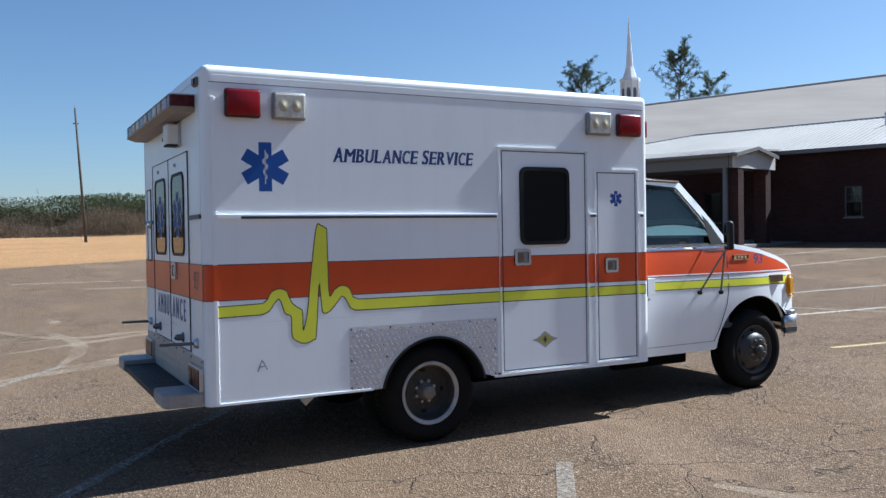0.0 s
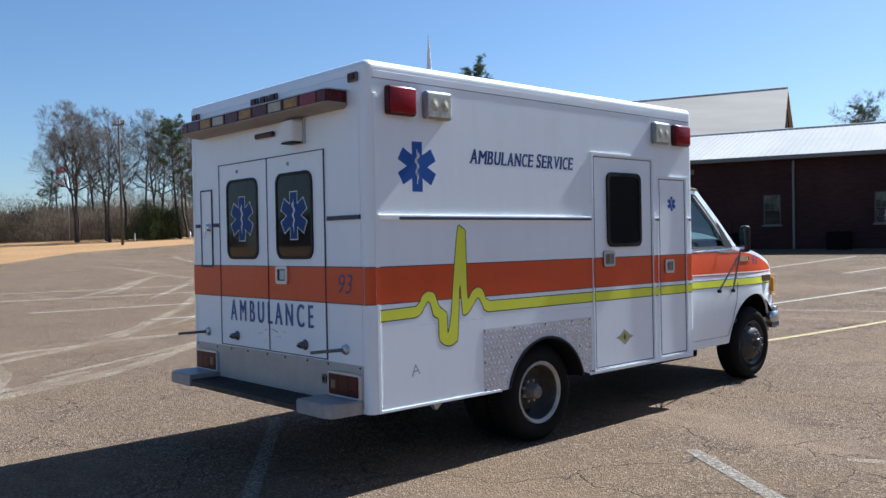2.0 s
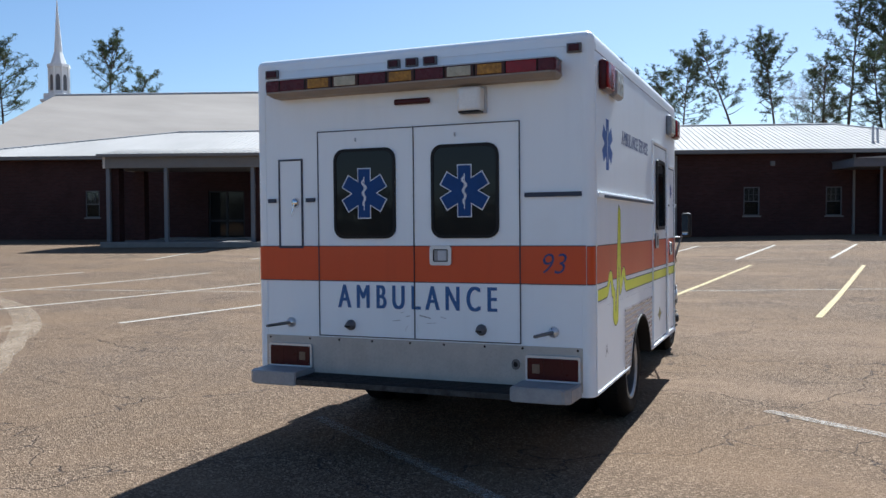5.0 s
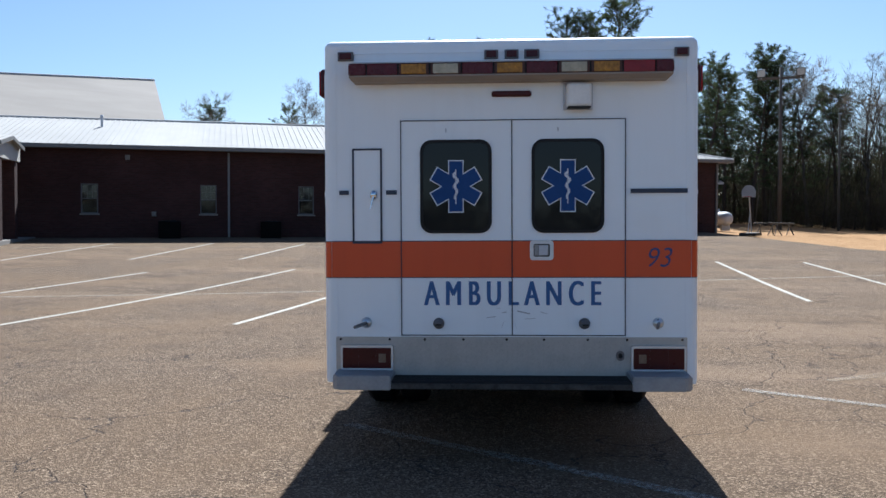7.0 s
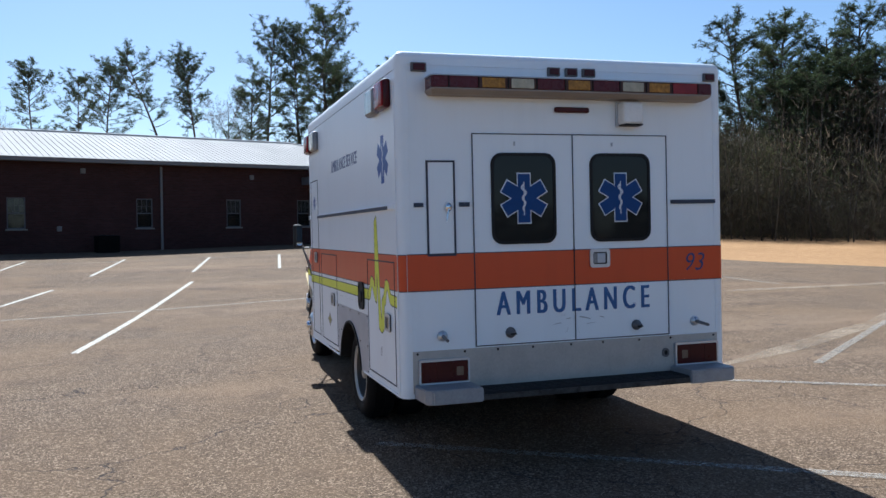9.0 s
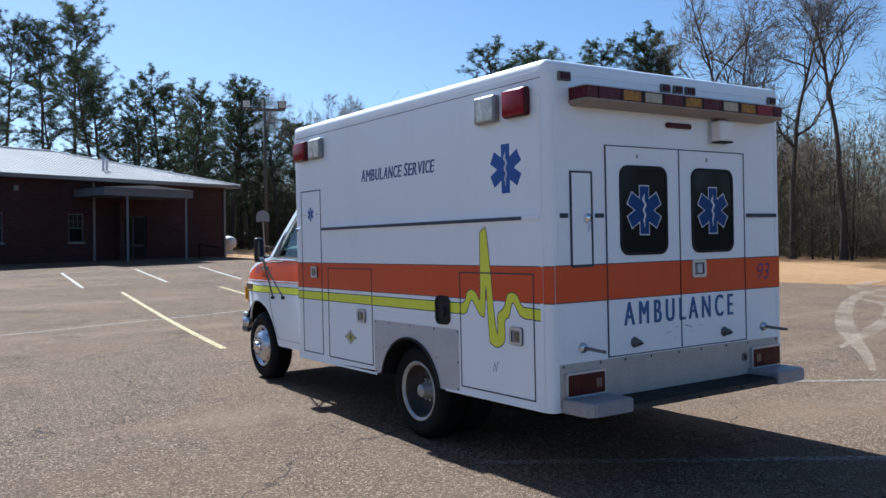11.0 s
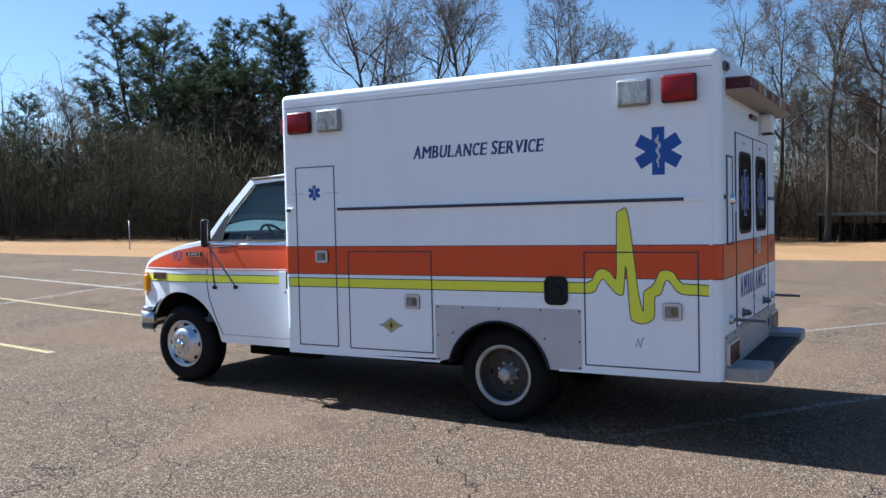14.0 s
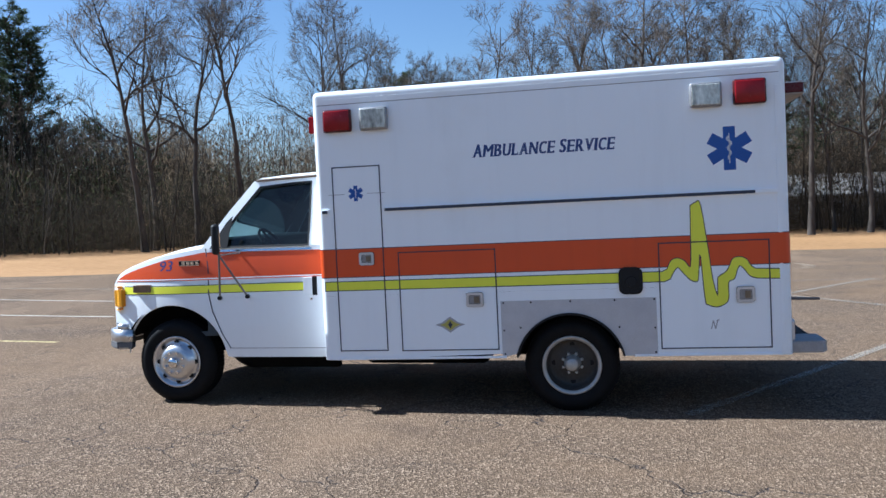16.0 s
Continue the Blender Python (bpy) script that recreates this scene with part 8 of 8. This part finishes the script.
def flood_pole(x, y, h, turn, half=1.15, size=1.0):
    z = ground_z(x, y)
    t = tagged(empty("light_pole", pose(x, y, z, 0, 0, turn)), "wooden pole with two floodlights on a crossbar", "light pole")
    part("pole", tube(bmesh.new(), (0, 0, -0.3), (0, 0, h), 0.14, 0.085, 12), POLEWOOD, t, "weathered wooden pole", None, True)
    part("crossbar", boxed(-half - 0.2 * size, half + 0.2 * size, -0.06, 0.06, h - 0.75, h - 0.75 + 0.15 * size, bevel=0.01), POLEWOOD, t)
    for s in (-half, half):
        w = 0.27 * size
        f = part("floodlight", boxed(s - w, s + w, -0.18, 0.10, h - 0.62, h - 0.62 + 0.52 * size, bevel=0.04), LAMPCASE, t, "boxy dark floodlight")
        part("lens", boxed(s - w * 0.8, s + w * 0.8, -0.192, -0.178, h - 0.56, h - 0.56 + 0.40 * size), CLEARLENS, f)
        part("bracket", boxed(s - 0.03, s + 0.03, -0.1, 0.0, h - 0.70, h - 0.5), GALV, f)


LAMPCASE = varied("dark_lamp_case", (0.045, 0.045, 0.048), 0.6, amount=0.3)
flood_pole(49.6, -17.95, 10.1, -108)
flood_pole(31.0, 80.2, 12.7, -65, 0.52, 0.72)


def hoop(x, y):
    z = ground_z(x, y)
    t = tagged(empty("basketball_hoop", pose(x, y, z, 0, 0, 150)), "portable basketball hoop with pale grey fan backboard", "basketball hoop")
    part("base", boxed(-0.5, 0.5, -0.4, 0.4, 0, 0.16, bevel=0.05), BLACK, t, "black weighted base")
    part("post", tube(bmesh.new(), (-0.3, 0, 0.1), (0.25, 0, 2.05), 0.032, n=10), GALV, t)
    part("brace", tube(bmesh.new(), (0.4, 0, 0.12), (0.02, 0, 1.1), 0.022, n=8), GALV, t)
    pts = [(-0.31, 1.85), (0.31, 1.85), (0.33, 2.13)] + [(0.31 * math.cos(radians(a)), 2.13 + 0.30 * math.sin(radians(a))) for a in range(15, 166, 15)] + [(-0.33, 2.13)]
    part("backboard", prismed(pts, "x", 0.28, 0.32), varied("weathered_board", (0.27, 0.27, 0.27), 0.6), t, "pale grey fan-shaped backboard")
    bm = bmesh.new()
    for i in range(16):
        a, b = 2 * math.pi * i / 16, 2 * math.pi * (i + 1) / 16
        tube(bm, (0.56 + 0.22 * math.cos(a), 0.22 * math.sin(a), 1.88), (0.56 + 0.22 * math.cos(b), 0.22 * math.sin(b), 1.88), 0.01, n=5, caps=False)
    part("rim", bm, REDLENS, t)


hoop(36.75, -12.35)
# a low frame with splayed legs beside the hoop
tr = tagged(empty("metal_frame", pose(38.5, -14.05, ground_z(38.5, -14.05), 0, 0, -46)), "low dark metal frame with splayed legs on the grass", "metal frame")
for yy in (-0.42, 0.42):
    part("rail", tube(bmesh.new(), (-1.25, yy, 0.62), (1.25, yy, 0.56), 0.03, n=8), POLEWOOD, tr)
for k in (-1.1, -0.35, 0.35, 1.05):
    part("cross_member", boxed(k, k + 0.05, -0.42, 0.42, 0.57, 0.62), POLEWOOD, tr)
for k in (-0.6, 0.6):
    for yy in (-0.42, 0.42):
        part("leg", tube(bmesh.new(), (k - 0.1, yy, 0.58), (k + 0.35, yy * 1.3, 0.0), 0.028, n=8), POLEWOOD, tr)
        part("brace", tube(bmesh.new(), (k + 0.2, yy, 0.58), (k - 0.3, yy * 1.2, 0.0), 0.022, n=8), POLEWOOD, tr)

# white gas tank behind the church's corner
gt = tagged(empty("gas_tank", pose(43.41, -12.56, ground_z(43.41, -12.56), 0, 0, -72.8)), "pale grey horizontal gas tank on feet", "gas tank")
bm = bmesh.new()
prof = [(0.0, -1.15), (0.20, -1.11), (0.33, -0.97), (0.38, -0.8), (0.38, 0.8), (0.33, 0.97), (0.20, 1.11), (0.0, 1.15)]
lathe(bm, prof, 24)
TANKPAINT = varied("chalky_tank_paint", (0.50, 0.50, 0.51), 0.6, amount=0.25, scale=3)
part("tank", bm, TANKPAINT, gt, "pale steel tank", Matrix.Translation((0, 0, 0.66)), True)
for yy in (-0.7, 0.7):
    part("foot", boxed(-0.25, 0.25, yy - 0.06, yy + 0.06, 0, 0.36), GALV, gt)
part("dome", tube(bmesh.new(), (0, 0.1, 1.00), (0, 0.1, 1.20), 0.16, 0.13, 12), TANKPAINT, gt)


def plain_pole(x, y, h, r, mt, label, cat, lean=(0, 0)):
    z = ground_z(x, y)
    t = tagged(empty(cat.replace(" ", "_"), pose(x, y, z)), label, cat)
    part("pole", tube(bmesh.new(), (0, 0, -0.3), (lean[0], lean[1], h), r, r * 0.65, 12), mt, t, "", None, True)
    return t


up = plain_pole(7.7, 92.8, 14.3, 0.16, POLEWOOD, "tall bare wooden utility pole in the field", "utility pole", (-0.65, 0))
part("step_pin", boxed(-0.9, -0.35, -0.04, 0.04, 12.6, 12.7), POLEWOOD, up)
part("insulator", tube(bmesh.new(), (-0.68, 0, 14.2), (-0.68, 0, 14.6), 0.05, n=8), GALV, up)
fl = plain_pole(38.0, 115.9, 10.6, 0.07, GALV, "white flagpole with two limp flags", "flagpole")


def flag(z, mt, name):
    bm = bmesh.new()
    g = [[bm.verts.new((-0.1 - 1.5 * i / 8, 0.12 * math.sin(i * 1.1 + j * 0.5), z - 1.0 * j / 5 - 0.5 * i / 8)) for j in range(6)] for i in range(9)]
    for a, b in zip(g, g[1:]):
        for j in range(5):
            bm.faces.new((a[j], b[j], b[j + 1], a[j + 1]))
    bmesh.ops.solidify(bm, geom=bm.faces[:], thickness=0.01)
    part(name, bm, mt, fl, "", None, True)


flag(10.4, varied("flag_faded_red", (0.62, 0.36, 0.37), 0.8, amount=0.4, scale=2.5), "flag")
flag(8.7, varied("flag_white", (0.72, 0.71, 0.72), 0.8), "flag")
plain_pole(32.2, -21.9, 1.35, 0.035, GALV, "thin grey marker stake at the grass edge", "marker stake")
plain_pole(52.0, -22.5, 7.6, 0.09, POLEWOOD, "slim grey pole by the wood", "utility pole")

# brick sign
sg = tagged(empty("church_sign", pose(47.0, 92.7, ground_z(47, 92.7), 0, 0, -25)), "low brick church sign with pale blue panel", "sign")
part("brick_frame", boxed(-1.5, 1.5, -0.25, 0.25, 0, 1.5), BRICK, sg, "brick surround")
part("panel", boxed(-1.1, 1.1, -0.29, -0.25, 0.35, 1.25), varied("sign_panel", (0.35, 0.42, 0.55), 0.5), sg, "pale blue sign panel")
for i in range(3):
    part("text_bar", boxed(-0.8, 0.8 - 0.3 * i, -0.3, -0.29, 0.95 - i * 0.22, 1.03 - i * 0.22), PALE, sg)
for x, y in ((43.0, 90.0), (50.5, 86.5), (57.0, 82.0), (38, 94)):
    plain_pole(x, y, 0.9, 0.08, WHITEWOOD, "short white post at the drive", "marker post")

# open shed and blue tub in the wood's edge
sh = tagged(empty("picnic_shed", pose(2.2, -59.0, ground_z(2.2, -59), 0, 0, 3)), "open dark timber shed under the trees", "shed")
part("roof", prismed([(-3.0, 1.75), (3.0, 1.75), (3.0, 1.92), (-3.0, 1.92)], "y", -1.6, 1.6), varied("dull_green_metal", (0.10, 0.14, 0.12), 0.6), sh, "dull green metal roof")
for xx in (-2.8, -1.4, 0.0, 1.4, 2.8):
    for yy in (-1.4, 1.4):
        part("post", boxed(xx - 0.07, xx + 0.07, yy - 0.07, yy + 0.07, -0.1, 1.75), UNDER, sh)
part("back_panel", boxed(-2.9, 2.9, -1.5, -1.45, 0.0, 1.2), UNDER, sh)
tb = tagged(empty("blue_tub", pose(-2.6, -57.3, ground_z(-2.6, -57.3))), "bright blue plastic tub under a tree", "tub")
bm = bmesh.new()
lathe(bm, [(0.0, 0.02), (0.42, 0.02), (0.50, 0.55), (0.54, 0.57), (0.54, 0.6), (0.48, 0.6), (0.40, 0.06), (0.0, 0.06)], 24)
for v in bm.verts:
    v.co = Vector((v.co.x, -v.co.z, v.co.y))
part("shell", bm, varied("blue_plastic", (0.05, 0.30, 0.62), 0.4), tb, "", None, True)

# house among the trees
hs = tagged(empty("far_house", pose(-15.8, -70.0, ground_z(-15.8, -70), 0, 0, 8)), "small house with pale roof among the trees", "house")
part("wall", boxed(-4.5, 4.5, -3.0, 3.0, 0, 2.6), varied("pale_siding", (0.40, 0.37, 0.33), 0.8), hs)
part("roof", prismed([(-3.6, 2.55), (0, 4.3), (3.6, 2.55), (3.6, 2.7), (0, 4.45), (-3.6, 2.7)], "x", -5.0, 5.0), ROOFM, hs, "pale metal gable roof")
for xx in (-2.6, 0.2, 2.8):
    w = part("window", boxed(xx - 0.45, xx + 0.45, 3.0, 3.04, 1.0, 2.1), WHITEWOOD, hs)
    part("pane", boxed(xx - 0.38, xx + 0.38, 3.04, 3.05, 1.07, 2.03), DARKGLASS, w)
# second small building past the church's end
ob = tagged(empty("outbuilding", pose(56, -12.2, ground_z(56, -12.2), 0, 0, -73)), "small brick outbuilding with pale eaves", "outbuilding")
part("wall", boxed(-3, 2.4, -2, 2, -0.3, 2.7), BRICK, ob)
part("roof", prismed([(-2.5, 2.65), (0, 3.5), (2.5, 2.65), (2.5, 2.78), (0, 3.63), (-2.5, 2.78)], "x", -3.4, 3.0), ROOFM, ob)
part("door", boxed(2.4, 2.44, -0.5, 0.5, 0.0, 2.05), FASCIA, ob)


def car(x, y, turn, mt, label, tall=1.0):
    """A parked saloon: lofted body, glasshouse, wheels, lamps."""
    c = tagged(empty("car", pose(x, y, ground_z(x, y), 0, 0, turn) @ Matrix.Diagonal((1, 1, tall, 1))), label, "car", "cars by the church")
    # stations along the car: x, half-width, low z, high z
    st = ((-2.3, 0.62, 0.42, 0.72), (-2.22, 0.80, 0.30, 0.88), (-1.9, 0.88, 0.24, 0.98), (-1.2, 0.91, 0.2, 1.0), (0.0, 0.91, 0.2, 0.98), (0.9, 0.91, 0.2, 0.95), (1.6, 0.88, 0.22, 0.84), (2.1, 0.80, 0.28, 0.74), (2.3, 0.60, 0.36, 0.62))
    bm = bmesh.new()
    rows = []
    for sx, w, lo, hi in st:
        prof = ((w * 0.86, lo), (w, lo + 0.12), (w * 1.01, (lo + hi) / 2), (w * 0.96, hi - 0.06), (w * 0.82, hi), (0, hi + 0.03))
        pts = [(sx, yy, zz) for yy, zz in prof] + [(sx, -yy, zz) for yy, zz in prof[-2::-1]]
        rows.append([bm.verts.new(p) for p in pts])
    for a, b in zip(rows, rows[1:]):
        for i in range(len(a) - 1):
            bm.faces.new((a[i], b[i], b[i + 1], a[i + 1]))
        bm.faces.new((a[-1], b[-1], b[0], a[0]))
    bm.faces.new(rows[0])
    bm.faces.new(rows[-1][::-1])
    bmesh.ops.recalc_face_normals(bm, faces=bm.faces[:])
    part("body", bm, mt, c, "", None, True)
    g = bmesh.new()
    lo = [(-1.75, 0.98), (-0.95, 1.40), (0.15, 1.42), (1.0, 0.95)]
    sides = []
    for s in (-1, 1):
        sides.append([g.verts.new((px, s * (0.84 - 0.34 * (pz - 0.95)), pz)) for px, pz in lo])
    for i in range(3):
        g.faces.new((sides[0][i], sides[0][i + 1], sides[1][i + 1], sides[1][i]))
    g.faces.new(sides[0])
    g.faces.new(sides[1][::-1])
    bmesh.ops.recalc_face_normals(g, faces=g.faces[:])
    part("glasshouse", g, DARKGLASS, c, "dark car windows")
    part("roof", prismed([(-1.0, 1.38), (0.2, 1.40), (0.1, 1.45), (-0.4, 1.47), (-0.9, 1.44)], "y", -0.66, 0.66), mt, c)
    for s in (-1, 1):
        part("pillar", tube(bmesh.new(), (-0.35, s * 0.83, 0.97), (-0.4, s * 0.69, 1.42), 0.03, n=6), mt, c)
        for wx in (-1.38, 1.4):
            w = part("wheel", lathe(bmesh.new(), [(0.0, 0.0), (0.2, 0.0), (0.22, 0.02), (0.31, 0.02), (0.33, -0.02), (0.33, -0.18), (0.2, -0.2)], 24), TYRE, c, "", Matrix.Translation((wx, s * 0.92, 0.33)) @ Matrix.Diagonal((1, s, 1, 1)), True)
            part("hub_cap", lathe(bmesh.new(), [(0.0, 0.03), (0.08, 0.028), (0.2, 0.012), (0.21, 0.0)], 16), ALU, w, "", None, True)
        part("tail_lamp", boxed(-2.28, -2.14, *sorted((s * 0.5, s * 0.76)), 0.66, 0.8, bevel=0.03), REDLENS, c)
        part("headlamp", boxed(2.08, 2.22, *sorted((s * 0.45, s * 0.72)), 0.56, 0.68, bevel=0.03), CLEARLENS, c)
        part("mirror", boxed(0.62, 0.78, *sorted((s * 0.86, s * 1.04)), 0.93, 1.06, bevel=0.03), mt, c)


car(34.6, 53.6, -28, paint("maroon_car_paint", (0.035, 0.010, 0.012)), "dark maroon parked saloon car")
car(28.2, 41.3, 122, paint("grey_car_paint", (0.016, 0.018, 0.022)), "dark grey parked saloon car", 1.14)
